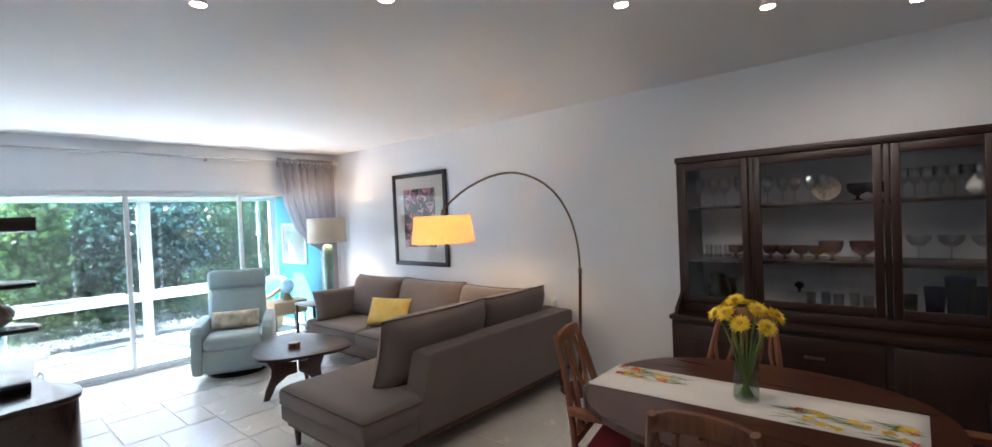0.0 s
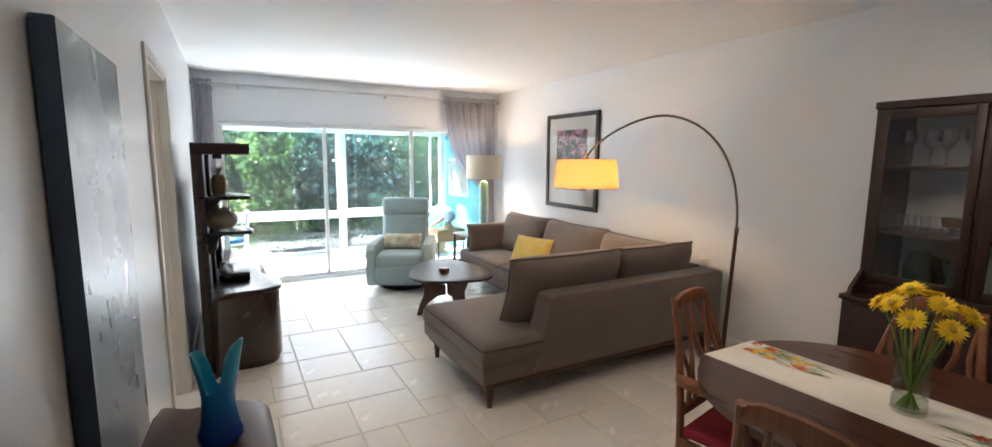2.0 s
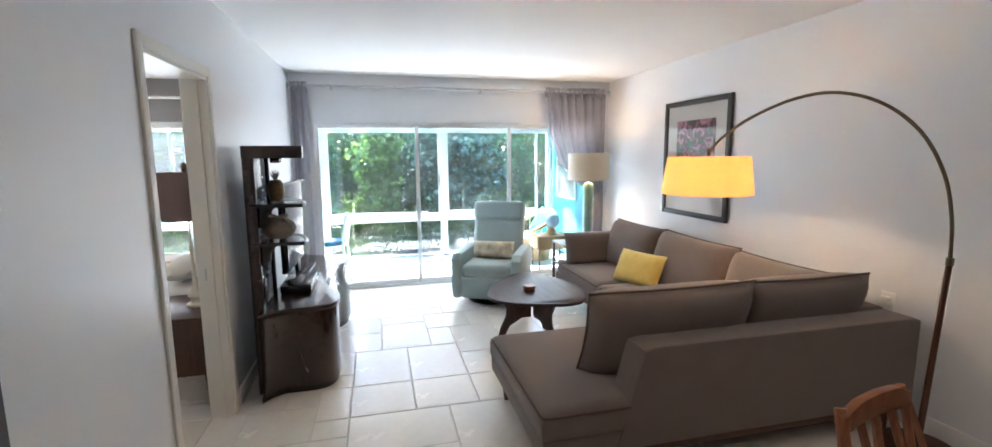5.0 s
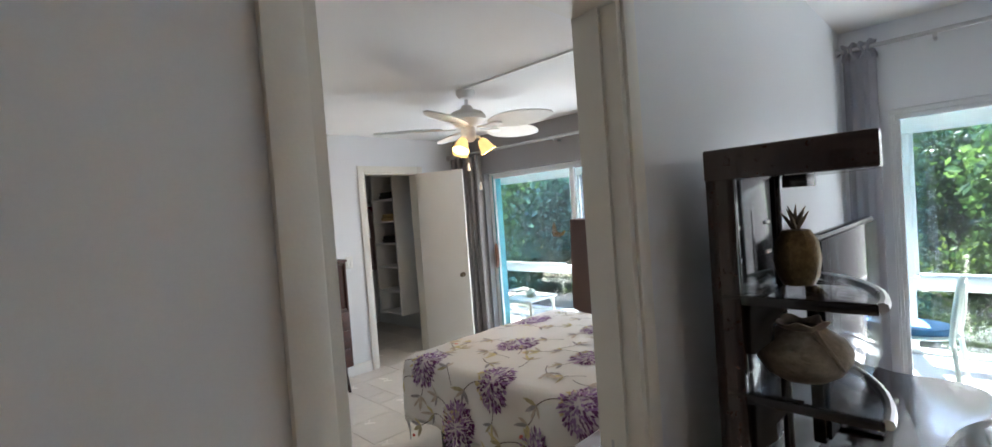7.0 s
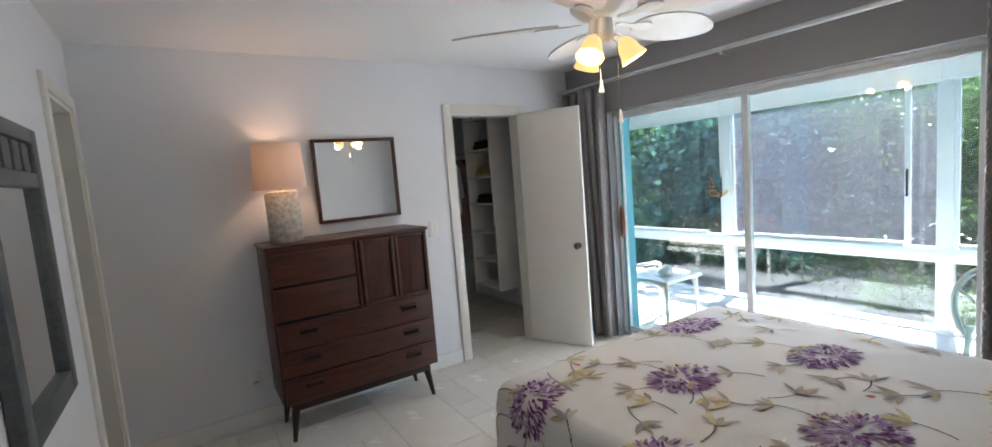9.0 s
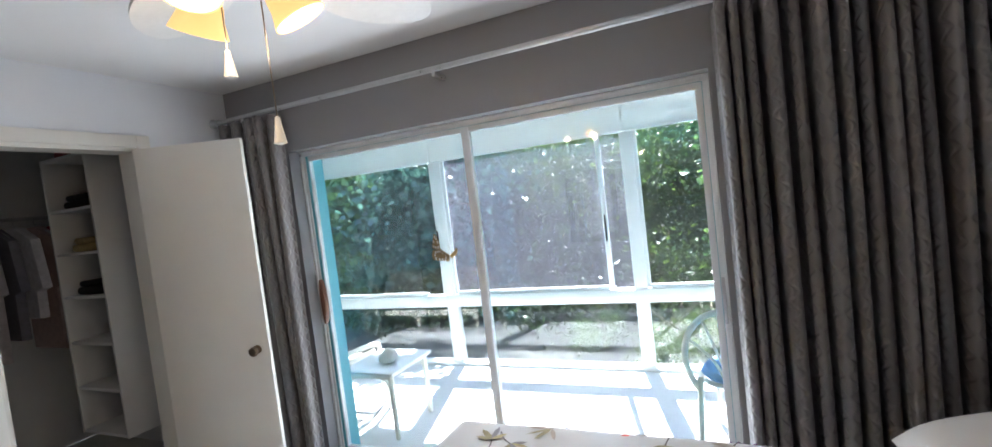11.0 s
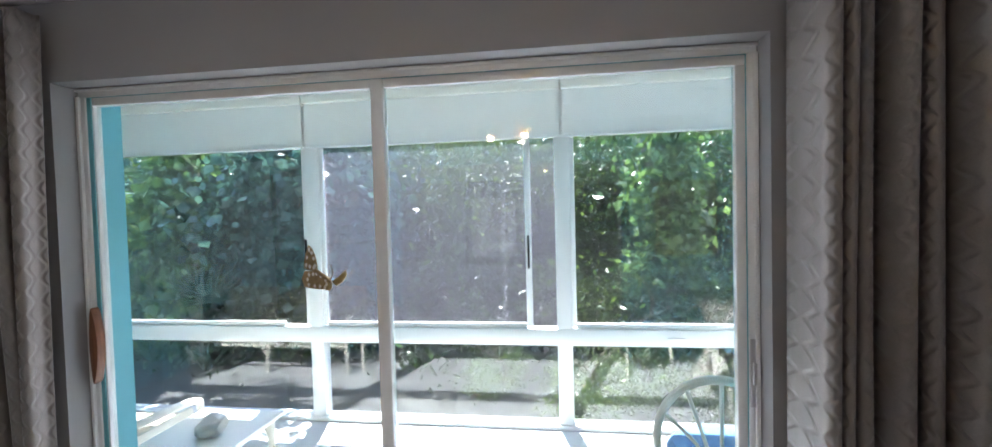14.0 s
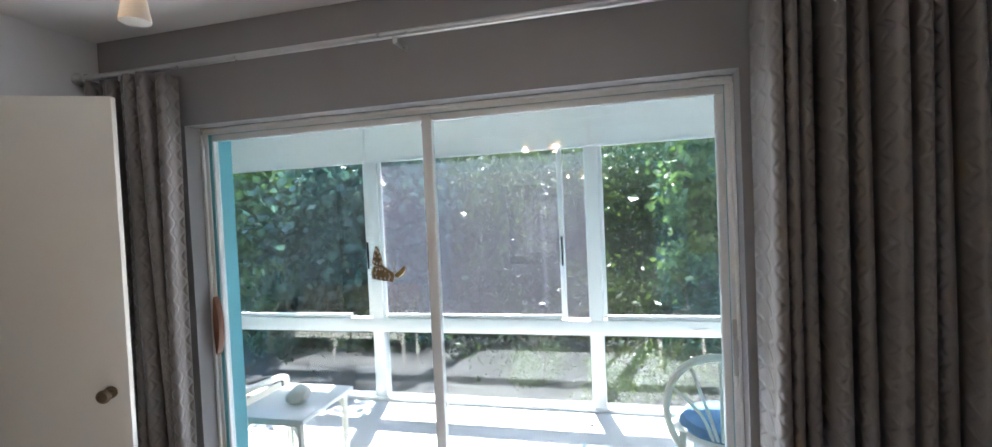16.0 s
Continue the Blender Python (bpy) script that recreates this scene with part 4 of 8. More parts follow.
for q in range(15):
    f = q / 14
    ring = []
    for k in range(40):
        a = 2 * math.pi * k / 40
        c = abs(math.cos(a - 1.23))
        e = max(0.0, min(1.0, (c - 0.35) / 0.6))
        e = e * e * (3 - 2 * e)
        h = f * (0.165 + 0.12 * e + 0.016 * math.cos(a - 1.23))
        r = 0.052 + 0.008 * math.sin(min(1, h / 0.06) * math.pi) - 0.012 * max(0, min(1, (h - 0.05) / 0.1))
        if h > 0.13:
            r += (h - 0.13) / 0.18 * (0.036 * c ** 2 - 0.002)
        if q == 0:
            r *= 0.86
        ring.append(bv.verts.new((-1.56 + r * math.cos(a), 0.10 + r * math.sin(a), 0.75 + h)))
    rings.append(ring)
bv.faces.new(rings[0][::-1])
for a, b in zip(rings, rings[1:]):
    for k in range(40):
        bv.faces.new((a[k], a[(k + 1) % 40], b[(k + 1) % 40], b[k]))
vz = part("glass_vase", bv, M_BLUEG, smooth=True)
sm = vz.modifiers.new("wall", "SOLIDIFY")
sm.thickness = 0.006
tagged(vz, "bright blue art glass vase with flared finger rim", "vase")


def dining_chair(name, label, arms):
    """Seat centre at the origin, facing +y."""
    c = thing(name, label, "chair", (0, 0, 0), "chairs round the dining table")
    part("seat", bx(-0.23, 0.23, -0.20, 0.23, 0.43, 0.475, 0.018, 3), mat("red_seat", (0.30, 0.02, 0.035), 0.9, var=0.1, scale=20, fine=300, bump=0.4), c, "red fabric seat pad")
    for s in (-1, 1):
        part("seat_rail", bx(s * 0.235 - 0.011, s * 0.235 + 0.011, -0.21, 0.22, 0.385, 0.43, 0.005), M_TEAK, c)
        part("front_leg", tapered(bmesh.new(), s * 0.235, 0.21, 0, 0.66 if arms else 0.43, 0.014, 0.02), M_TEAK, c)
        part("rear_leg", tube(bmesh.new(), arcpts([(s * 0.225, -0.27, 0), (s * 0.22, -0.215, 0.3), (s * 0.215, -0.215, 0.5), (s * 0.165, -0.265, 0.78), (s * 0.13, -0.322, 0.975)], 5), 0.018, 8, 0.014), M_TEAK, c)
        if arms:
            part("armrest", slab(bmesh.new(), smooth_loop([(s * 0.20, -0.23), (s * 0.26, -0.20), (s * 0.275, 0.0), (s * 0.275, 0.2), (s * 0.25, 0.25), (s * 0.21, 0.2), (s * 0.225, 0.0)], 4), 0.655, 0.682, 0.006), M_TEAK, c)
    for y in (-0.21, 0.22):
        part("cross_rail", bx(-0.22, 0.22, y - 0.01, y + 0.01, 0.385, 0.43, 0.004), M_TEAK, c)
    o = [(-0.145, 0.965), (-0.08, 0.99), (0, 0.996), (0.08, 0.99), (0.145, 0.965), (0.145, 0.915), (0.08, 0.932), (0, 0.936), (-0.08, 0.932), (-0.145, 0.915)]
    part("top_rail", moved(upright(bmesh.new(), o, "y", -0.012, 0.012, 0.005), pose(0, -0.31, 0)), M_TEAK, c)
    part("lower_rail", bx(-0.2, 0.2, -0.235, -0.213, 0.50, 0.54, 0.004), M_TEAK, c)
    for k in range(5):
        x = (k - 2) * 0.07
        bend = 0.022 * (1 if k % 2 else -1)
        pts = arcpts([(x, -0.224, 0.53), (x + bend, -0.235, 0.65), (x - bend * 0.6, -0.27, 0.79), (x * 0.95, -0.308, 0.93)], 4)
        part("slat", tube(bmesh.new(), pts, 0.011, 6), M_TEAK, c)
    return c


ch = dining_chair("dining_chair", "teak dining chair with wavy slat back and red seat", False)
cha = dining_chair("dining_armchair", "teak dining armchair with wavy slat back and red seat", True)
cha.matrix_basis = pose(-1.16, 2.0, 0, 0, 0, -78)
ch.matrix_basis = pose(-0.63, 1.56, 0, 0, 0, 4)
copy_thing(ch, pose(-0.90, 2.42, 0, 0, 0, 172))
copy_thing(cha, pose(0.12, 2.12, 0, 0, 0, 92))

# dining table
dt = thing("dining_table", "oval walnut dining table with a pale edge line", "table", (-0.65, 2.04, 0))
oval = [(-0.69 + 0.645 * math.copysign(abs(math.cos(a)) ** 0.85, math.cos(a)), 2.05 + 0.54 * math.copysign(abs(math.sin(a)) ** 0.85, math.sin(a))) for a in [2 * math.pi * k / 72 for k in range(72)]]
part("tabletop", slab(bmesh.new(), oval, 0.722, 0.75, 0.006), wood("polished_walnut", (0.030, 0.010, 0.005), (0.095, 0.033, 0.015), 0.28, "x", coat=0.12), dt)
part("apron", slab(bmesh.new(), [(-0.69 + (x + 0.69) * 0.8, 2.05 + (y - 2.05) * 0.8) for x, y in oval], 0.65, 0.722), M_WAL, dt)
for sx in (-1, 1):
    for sy in (-1, 1):
        part("leg", tapered(bmesh.new(), -0.69 + sx * 0.34, 2.05 + sy * 0.28, 0, 0.66, 0.02, 0.032, sx * 0.05, sy * 0.04), M_WALZ, dt)

# runner: cloth strip with printed flowers, hanging over the left end
M_RUN = mat("runner_linen", (0.78, 0.75, 0.69), 0.9, var=0.03, scale=8, fine=350, bump=0.3)
M_GREENP = mat("print_green", (0.13, 0.22, 0.05), 0.9, var=0.3, bump=0.2)
M_YELP = mat("print_yellow", (0.80, 0.55, 0.06), 0.9, var=0.2, bump=0.2)
M_REDP = mat("print_red", (0.62, 0.12, 0.08), 0.9, var=0.25, bump=0.2)
def run_pt(u, v, up=0.0):
    """A place on the runner: u along it in metres from its west fold, v across."""
    yc2 = 2.04 + 0.06 * (u / 1.2)
    if u < 0:
        return Vector((-1.345 - 0.012 - up + 0.01 * u, yc2 + v * 0.95, 0.745 + u))
    return Vector((-1.335 + u, yc2 + v, 0.7525 + up))
rn = thing("table_runner", "white linen table runner with printed flower borders", "runner", (-0.7, 2.05, 0.75))
rb = bmesh.new()
us = [-0.2, -0.15, -0.1, -0.05, -0.015, 0.005] + [0.05 + 0.06 * k for k in range(20)]
grid = [[rb.verts.new(run_pt(u, v)) for v in (-0.165, -0.08, 0, 0.08, 0.165)] for u in us]
for a, b in zip(grid, grid[1:]):
    for k in range(4):
        rb.faces.new((a[k], a[k + 1], b[k + 1], b[k]))
rc = part("cloth", rb, M_RUN, rn, smooth=True)
sm = rc.modifiers.new("thick", "SOLIDIFY")
sm.thickness, sm.offset = 0.002, -1
rnd = random.Random(4)
def petal(bm, c, ax, ay, L, W):
    q = [c, c + ax * L * 0.5 + ay * W / 2, c + ax * L, c + ax * L * 0.5 - ay * W / 2]
    bm.faces.new([bm.verts.new(p) for p in q])
pb_y, pb_r, pb_g = bmesh.new(), bmesh.new(), bmesh.new()
for end in (0, 1):
    for k in range(16):
        u = (0.02 + rnd.random() * 0.30) if end == 0 else (1.17 - rnd.random() * 0.42)
        v = (0.02 + rnd.random() * 0.125) if end == 0 else (-0.14 + rnd.random() * 0.13)
        tgt = pb_y if rnd.random() < 0.65 else pb_r
        c = run_pt(u, v, 0.0015 + 0.0004 * rnd.random())
        for j in range(6):
            a = j * math.pi / 3 + rnd.random()
            petal(tgt, c, Vector((math.cos(a), math.sin(a), 0)), Vector((-math.sin(a), math.cos(a), 0)), 0.026, 0.016)
        for j in range(5):
            a = rnd.random() * 0.8 - 0.4 + (0 if end == 0 else math.pi)
            petal(pb_g, run_pt(u + rnd.uniform(-0.05, 0.05), v + rnd.uniform(-0.02, 0.02), 0.001), Vector((math.cos(a), math.sin(a), 0)), Vector((-math.sin(a), math.cos(a), 0)), rnd.uniform(0.05, 0.11), 0.006)
part("yellow_print", pb_y, M_YELP, rn, "printed yellow flowers", smooth=False)["kind"] = "stuff"
part("red_print", pb_r, M_REDP, rn, "printed red flowers", smooth=False)["kind"] = "stuff"
part("green_print", pb_g, M_GREENP, rn, "printed green stems", smooth=False)["kind"] = "stuff"

# vase of flowers
M_CLEAR = glass("clear_glass", (0.96, 1, 0.97), 0.0, 0.90, 1.5)
VX, VY = -0.70, 2.06
fv = thing("flower_vase", "clear ribbed glass vase with yellow gerbera flowers", "vase", (VX, VY, 0.755))
part("vase_glass", lathe(bmesh.new(), [(0, 0.004), (0.046, 0.0), (0.05, 0.01), (0.048, 0.05), (0.034, 0.06), (0.05, 0.072), (0.05, 0.092), (0.034, 0.105), (0.05, 0.12), (0.048, 0.2), (0.045, 0.2), (0.047, 0.12), (0.031, 0.105), (0.047, 0.09), (0.047, 0.074), (0.031, 0.06), (0.045, 0.05), (0.046, 0.012), (0, 0.012)], VX, VY, 0.755), M_CLEAR, fv, "clear glass").visible_shadow = False
M_STEM = mat("stem_green", (0.16, 0.26, 0.05), 0.6, var=0.2, bump=0.1)
M_PET = mat("yellow_petal", (0.90, 0.66, 0.02), 0.7, var=0.14, scale=40, bump=0.1)
M_EYE = mat("flower_eye", (0.45, 0.30, 0.03), 0.9, var=0.4, scale=200, bump=0.4)
heads = [(-0.10, -0.02, 0.345), (-0.055, -0.05, 0.355), (0.0, -0.06, 0.32), (-0.03, 0.0, 0.40), (0.05, 0.0, 0.37), (0.09, -0.04, 0.31), (0.11, 0.03, 0.345), (0.0, 0.07, 0.38), (-0.08, 0.05, 0.37), (0.06, 0.08, 0.35)]
for hx, hy, hz in heads:
    b0 = Vector((VX - hx * 0.25, VY - hy * 0.25, 0.77))
    tip = Vector((VX + hx, VY + hy, 0.755 + hz))
    part("stem", tube(bmesh.new(), arcpts([b0, (VX + hx * 0.15, VY + hy * 0.15, 0.86), (VX + hx * 0.6, VY + hy * 0.6, 0.755 + hz * 0.75), tip], 4), 0.004, 6), M_STEM, fv)
    d = Vector((hx, hy - 0.05, 0.10)).normalized()
    rot = d.to_track_quat("Z", "Y").to_matrix().to_4x4()
    fb = bmesh.new()
    for ring, (n, L, lift) in enumerate(((20, 0.044, 0.10), (18, 0.038, 0.35), (14, 0.026, 0.6))):
        for k in range(n):
            a = 2 * math.pi * (k + 0.5 * ring) / n + rnd.uniform(-0.06, 0.06)
            ax = Vector((math.cos(a), math.sin(a), lift + rnd.uniform(-0.12, 0.12))).normalized()
            ay = Vector((-math.sin(a), math.cos(a), 0))
            c = Vector((0, 0, 0.003 * ring))
            up = ax.cross(ay) * 0.003
            L2 = L * rnd.uniform(0.9, 1.08)
            q = [c, c + ax * L2 * 0.55 + ay * 0.0062, c + ax * L2 - up, c + ax * L2 * 0.55 - ay * 0.0062]
            mid = fb.verts.new(c + ax * L2 * 0.5 - up)
            vs = [fb.verts.new(p) for p in q]
            for i in range(4):
                fb.faces.new((vs[i], vs[(i + 1) % 4], mid))
    m = Matrix.Translation(tip) @ rot
    h = part("flower", moved(fb, m), M_PET, fv, "yellow gerbera bloom", smooth=False)
    part("eye", moved(lathe(bmesh.new(), [(0, 0.012), (0.008, 0.011), (0.013, 0.005), (0.012, 0.0), (0, -0.002)], 0, 0, 0.004, 12), m), M_EYE, h)


# ---- china hutch ----
M_HGLASS = glass("cabinet_glass", (0.98, 0.99, 1.0), 0.0, 0.98)
M_HBACK = mat("hutch_backing", (0.80, 0.82, 0.83), 0.8, var=0.04, bump=0.05)
HX0, HX1, HY = -1.40, 0.15, 3.26
def hutch():
    h = thing("china_cabinet", "dark walnut china cabinet with three glass doors", "cabinet", (-0.6, 3.5, 0))
    part("lower_body", bx(HX0 - 0.02, HX1 + 0.02, 3.14, YN - 0.016, 0.06, 0.80, 0.004), M_DARKW, h)
    part("plinth", bx(HX0 + 0.02, HX1 - 0.02, 3.2, YN - 0.016, 0.0, 0.06), M_DARKW, h)
    part("counter", bx(HX0 - 0.03, HX1 + 0.03, 3.12, YN - 0.016, 0.80, 0.83, 0.006), M_DARKW, h)
    part("back_panel", bx(HX0 + 0.02, HX1 - 0.02, YN - 0.03, YN - 0.018, 0.83, 1.84), M_HBACK, h, "pale backing panel")
    part("top", bx(HX0 - 0.005, HX1 + 0.005, HY - 0.015, YN - 0.016, 1.84, 1.88, 0.006), M_DARKW, h)
    for x, s in ((HX0, 1), (HX1, -1)):
        o = [(HY, 1.84), (YN - 0.016, 1.84), (YN - 0.016, 0.83), (3.14, 0.83), (3.15, 0.87), (3.2, 0.91), (HY, 0.96)]
        part("side_panel", upright(bmesh.new(), o, "x", x, x + s * 0.022, 0.002), M_DARKWZ, h)
    for z in (1.19, 1.54):
        part("shelf", bx(HX0 + 0.024, HX1 - 0.024, HY + 0.04, YN - 0.032, z - 0.02, z, 0.002), M_DARKW, h)
    xs = [(-1.375, -0.955), (-0.925, -0.30), (-0.265, 0.128)]
    for x in (-0.94, -0.282):
        part("post", bx(x - 0.013, x + 0.013, HY + 0.002, HY + 0.06, 0.83, 1.84, 0.002), M_DARKWZ, h)
    for a, b in xs:
        d = part("door", bx(a, a + 0.04, HY - 0.012, HY + 0.012, 0.90, 1.835, 0.004), M_DARKWZ, h, "glazed walnut door")
        part("stile", bx(b - 0.04, b, HY - 0.012, HY + 0.012, 0.90, 1.835, 0.004), M_DARKWZ, d)
        for z0, z1 in ((0.90, 0.95), (1.785, 1.835)):
            part("rail", bx(a + 0.04, b - 0.04, HY - 0.012, HY + 0.012, z0, z1, 0.004), M_DARKW, d)
        g = part("pane", bx(a + 0.035, b - 0.035, HY - 0.002, HY + 0.002, 0.945, 1.79), M_HGLASS, d, smooth=False)
        g.visible_shadow = False
    part("base_strip", bx(HX0 + 0.022, HX1 - 0.022, HY - 0.008, HY + 0.02, 0.832, 0.895, 0.003), M_DARKW, h)
    for a, b in xs:
        if b - a > 0.5:
            for k in range(3):
                dr = part("drawer", bx(a, b, 3.122, 3.15, 0.10 + 0.23 * k, 0.315 + 0.23 * k, 0.006), M_DARKW, h)
                part("pull", bx((a + b) / 2 - 0.05, (a + b) / 2 + 0.05, 3.112, 3.123, 0.2 + 0.23 * k, 0.215 + 0.23 * k, 0.003), M_BRONZE, dr)
        else:
            dr = part("cupboard_door", bx(a, b, 3.122, 3.15, 0.10, 0.775, 0.006), M_DARKWZ, h)
            part("panel", bx(a + 0.06, b - 0.06, 3.116, 3.124, 0.17, 0.70, 0.004), M_DARKWZ, dr)


hutch()
GLASSES = {
    "wine_glass": ("clear stemmed wine glass in the cabinet", [(0.03, 0.0), (0.032, 0.003), (0.004, 0.008), (0.004, 0.07), (0.02, 0.085), (0.034, 0.115), (0.033, 0.15), (0.030, 0.165)]),
    "coupe_glass": ("clear stemmed coupe glass in the cabinet", [(0.032, 0.0), (0.033, 0.003), (0.004, 0.008), (0.004, 0.075), (0.03, 0.09), (0.05, 0.115), (0.054, 0.14)]),
    "tumbler": ("clear straight drinking glass in the cabinet", [(0.026, 0.0), (0.027, 0.004), (0.03, 0.06), (0.033, 0.115)]),
    "footed_bowl": ("gilt-banded footed dessert bowl in the cabinet", [(0.03, 0.0), (0.03, 0.004), (0.008, 0.012), (0.012, 0.03), (0.045, 0.05), (0.056, 0.08), (0.058, 0.105)]),
}
M_GIN = glass("crystal", (0.98, 0.99, 1.0), 0.02, 0.95, 2.3)
M_CRAN = glass("cranberry_glass", (0.36, 0.10, 0.12), 0.05, 0.8, 1.6)
M_GILT = glass("gilt_glass", (0.78, 0.58, 0.54), 0.08, 0.88, 2.2)
M_GRNG = glass("green_glass", (0.32, 0.68, 0.36), 0.03, 0.7, 1.7)
M_BLUG = glass("cobalt_glass", (0.22, 0.52, 0.85), 0.03, 0.7, 1.7)


def vessel(kind, x, y, z, material, scale=1.0, label=None):
    lab, prof = GLASSES[kind]
    bm = lathe(bmesh.new(), [(0, 0.001)] + [(r * scale, h * scale) for r, h in prof] + [(r * scale - 0.0016, h * scale) for r, h in reversed(prof[-3:])], x, y, z, 20)
    return tagged(part(kind, bm, material, smooth=True), label or lab, "glass", "glassware in the cabinet")


rnd = random.Random(12)
made = {}
def put(kind, x, y, z, material, scale=1.0):
    key = (kind, material.name, scale)
    if key not in made:
        made[key] = vessel(kind, 0, 0, 0, material, scale)
        made[key].location = (x, y, z)
        return made[key]
    return copy_thing(made[key], pose(x, y, z, 0, 0, rnd.uniform(0, 90)))


for k in range(4):
    put("wine_glass", -1.30 + 0.085 * k, 3.40 + 0.05 * (k % 2), 1.541, M_GIN, 1.15)
for k in range(5):
    put("wine_glass", -0.88 + 0.075 * k, 3.42 + 0.06 * (k % 2), 1.541, M_GIN, 1.0)
for k in range(2):
    put("footed_bowl", -0.42 + 0.085 * k, 3.46, 1.541, M_CRAN, 0.95)
for k in range(7):
    put("wine_glass", -0.22 + 0.052 * k, 3.40 + 0.08 * (k % 2), 1.541, M_GIN, 1.0)
for k in range(4):
    put("tumbler", -1.31 + 0.06 * k, 3.42, 1.191, M_GIN, 0.75)
for k in range(2):
    put("footed_bowl", -1.08 + 0.08 * k, 3.42, 1.191, M_GILT, 0.8)
for k in range(4):
    put("footed_bowl", -0.88 + 0.085 * k, 3.45 - 0.03 * (k % 2), 1.191, M_GILT, 0.8)
for k in range(2):
    put("footed_bowl", -0.55 + 0.15 * k, 3.40, 1.191, M_GILT, 1.1)
for k in range(3):
    put("coupe_glass", -0.16 + 0.13 * k, 3.42, 1.191, M_GIN, 1.05)
for k in range(5):
    put("tumbler", -0.66 + 0.07 * k, 3.40 + 0.06 * (k % 2), 0.896, M_GIN, 0.85)
put("tumbler", -1.12, 3.44, 0.896, M_GRNG, 1.3)
pj = thing("glass_pitcher", "green glass pitcher on the cabinet floor", "pitcher", (-1.2, 3.42, 0.896))
part("body", lathe(bmesh.new(), [(0, 0.002), (0.05, 0), (0.06, 0.03), (0.065, 0.09), (0.045, 0.15), (0.05, 0.18), (0.047, 0.18), (0.042, 0.15), (0.062, 0.09), (0, 0.01)], -1.2, 3.42, 0.896, 24), M_GRNG, pj)
part("handle", tube(bmesh.new(), arcpts([(-1.155, 3.42, 1.06), (-1.11, 3.42, 1.05), (-1.10, 3.42, 0.99), (-1.135, 3.42, 0.95)], 5), 0.007, 8), M_GRNG, pj)
for k, (x, s) in enumerate(((-0.20, 1.0), (-0.1, 1.4), (0.0, 1.9), (0.07, 1.5))):
    put("tumbler", x, 3.42, 0.896, M_GRNG if k == 0 else M_BLUG, s)
de = thing("decanter", "square glass decanter with dark stopper", "decanter", (-0.72, 3.42, 0.896))
part("body", bx(-0.785, -0.655, 3.37, 3.45, 0.898, 0.99, 0.008), M_GIN, de)
part("stopper", lathe(bmesh.new(), [(0, 0), (0.01, 0), (0.01, 0.02), (0.026, 0.035), (0.026, 0.05), (0.012, 0.065), (0, 0.065)], -0.72, 3.41, 0.99, 16), M_BLACK, de)
sh = part("conch_shell", lathe(bmesh.new(), [(0, 0), (0.03, 0.015), (0.05, 0.04), (0.04, 0.075), (0.02, 0.1), (0, 0.13)], 0.08, 3.47, 1.541, 14), M_MATB, smooth=True)
tagged(sh, "cream seashell on the upper cabinet shelf", "shell")
pl = part("serving_plate", lathe(bmesh.new(), [(0, 0), (0.05, 0.004), (0.075, 0.014), (0.075, 0.018), (0.05, 0.008), (0, 0.005)], 0, 0, 0, 28), mat("gilt_china", (0.55, 0.47, 0.33), 0.3, var=0.5, scale=40, bump=0.05))
pl.matrix_basis = pose(-0.58, 3.55, 1.617, 75, 0, 0)
tagged(pl, "patterned china plate standing on the cabinet shelf", "plate")

# ---- ceiling track lights ----
tr = thing("track_light", "white ceiling track with five lit spot heads", "track light", (-1.1, 1.6, HL - 0.05))
TA, TB = Vector((-2.25, 0.46, HL - 0.03)), Vector((0.05, 2.80, HL - 0.03))
tb = tube(bmesh.new(), [TA, TB], 0.012, 8)
part("rail", tb, M_WHITE, tr)
for k in range(4):
    c = TA.lerp(TB, (k + 0.5) / 4)
    part("mount", tube(bmesh.new(), [c, c + Vector((0, 0, 0.031))], 0.02, 10), M_WHITE, tr)
M_SPOT = glow("spot_lens", (1, 0.66, 0.34), 3)
for x, y in ((-2.11, 0.59), (-1.62, 1.055), (-1.03, 1.75), (-0.61, 2.22), (-0.14, 2.62)):
    h = part("spot_head", lathe(bmesh.new(), [(0, 0.085), (0.012, 0.085), (0.016, 0.06), (0.024, 0.02), (0.03, 0.0), (0.028, 0.0), (0.022, 0.02), (0, 0.03)], x, y, 2.355, 18), M_WHITE, tr, "small white cone spot")
    part("lens", lathe(bmesh.new(), [(0, 0.006), (0.016, 0.004), (0.022, 0.010), (0, 0.012)], x, y, 2.35, 14), M_SPOT, h, "lit lens")
    d = bpy.data.lights.new("spot", "SPOT")
    d.energy, d.color, d.spot_size, d.spot_blend, d.shadow_soft_size = 0.5, (1, 0.80, 0.58), radians(140), 0.9, 0.03
    o = new("spot", d)
    o.matrix_world = look((x, y, 2.34), (x + 0.1, y + 0.9, 1.0))


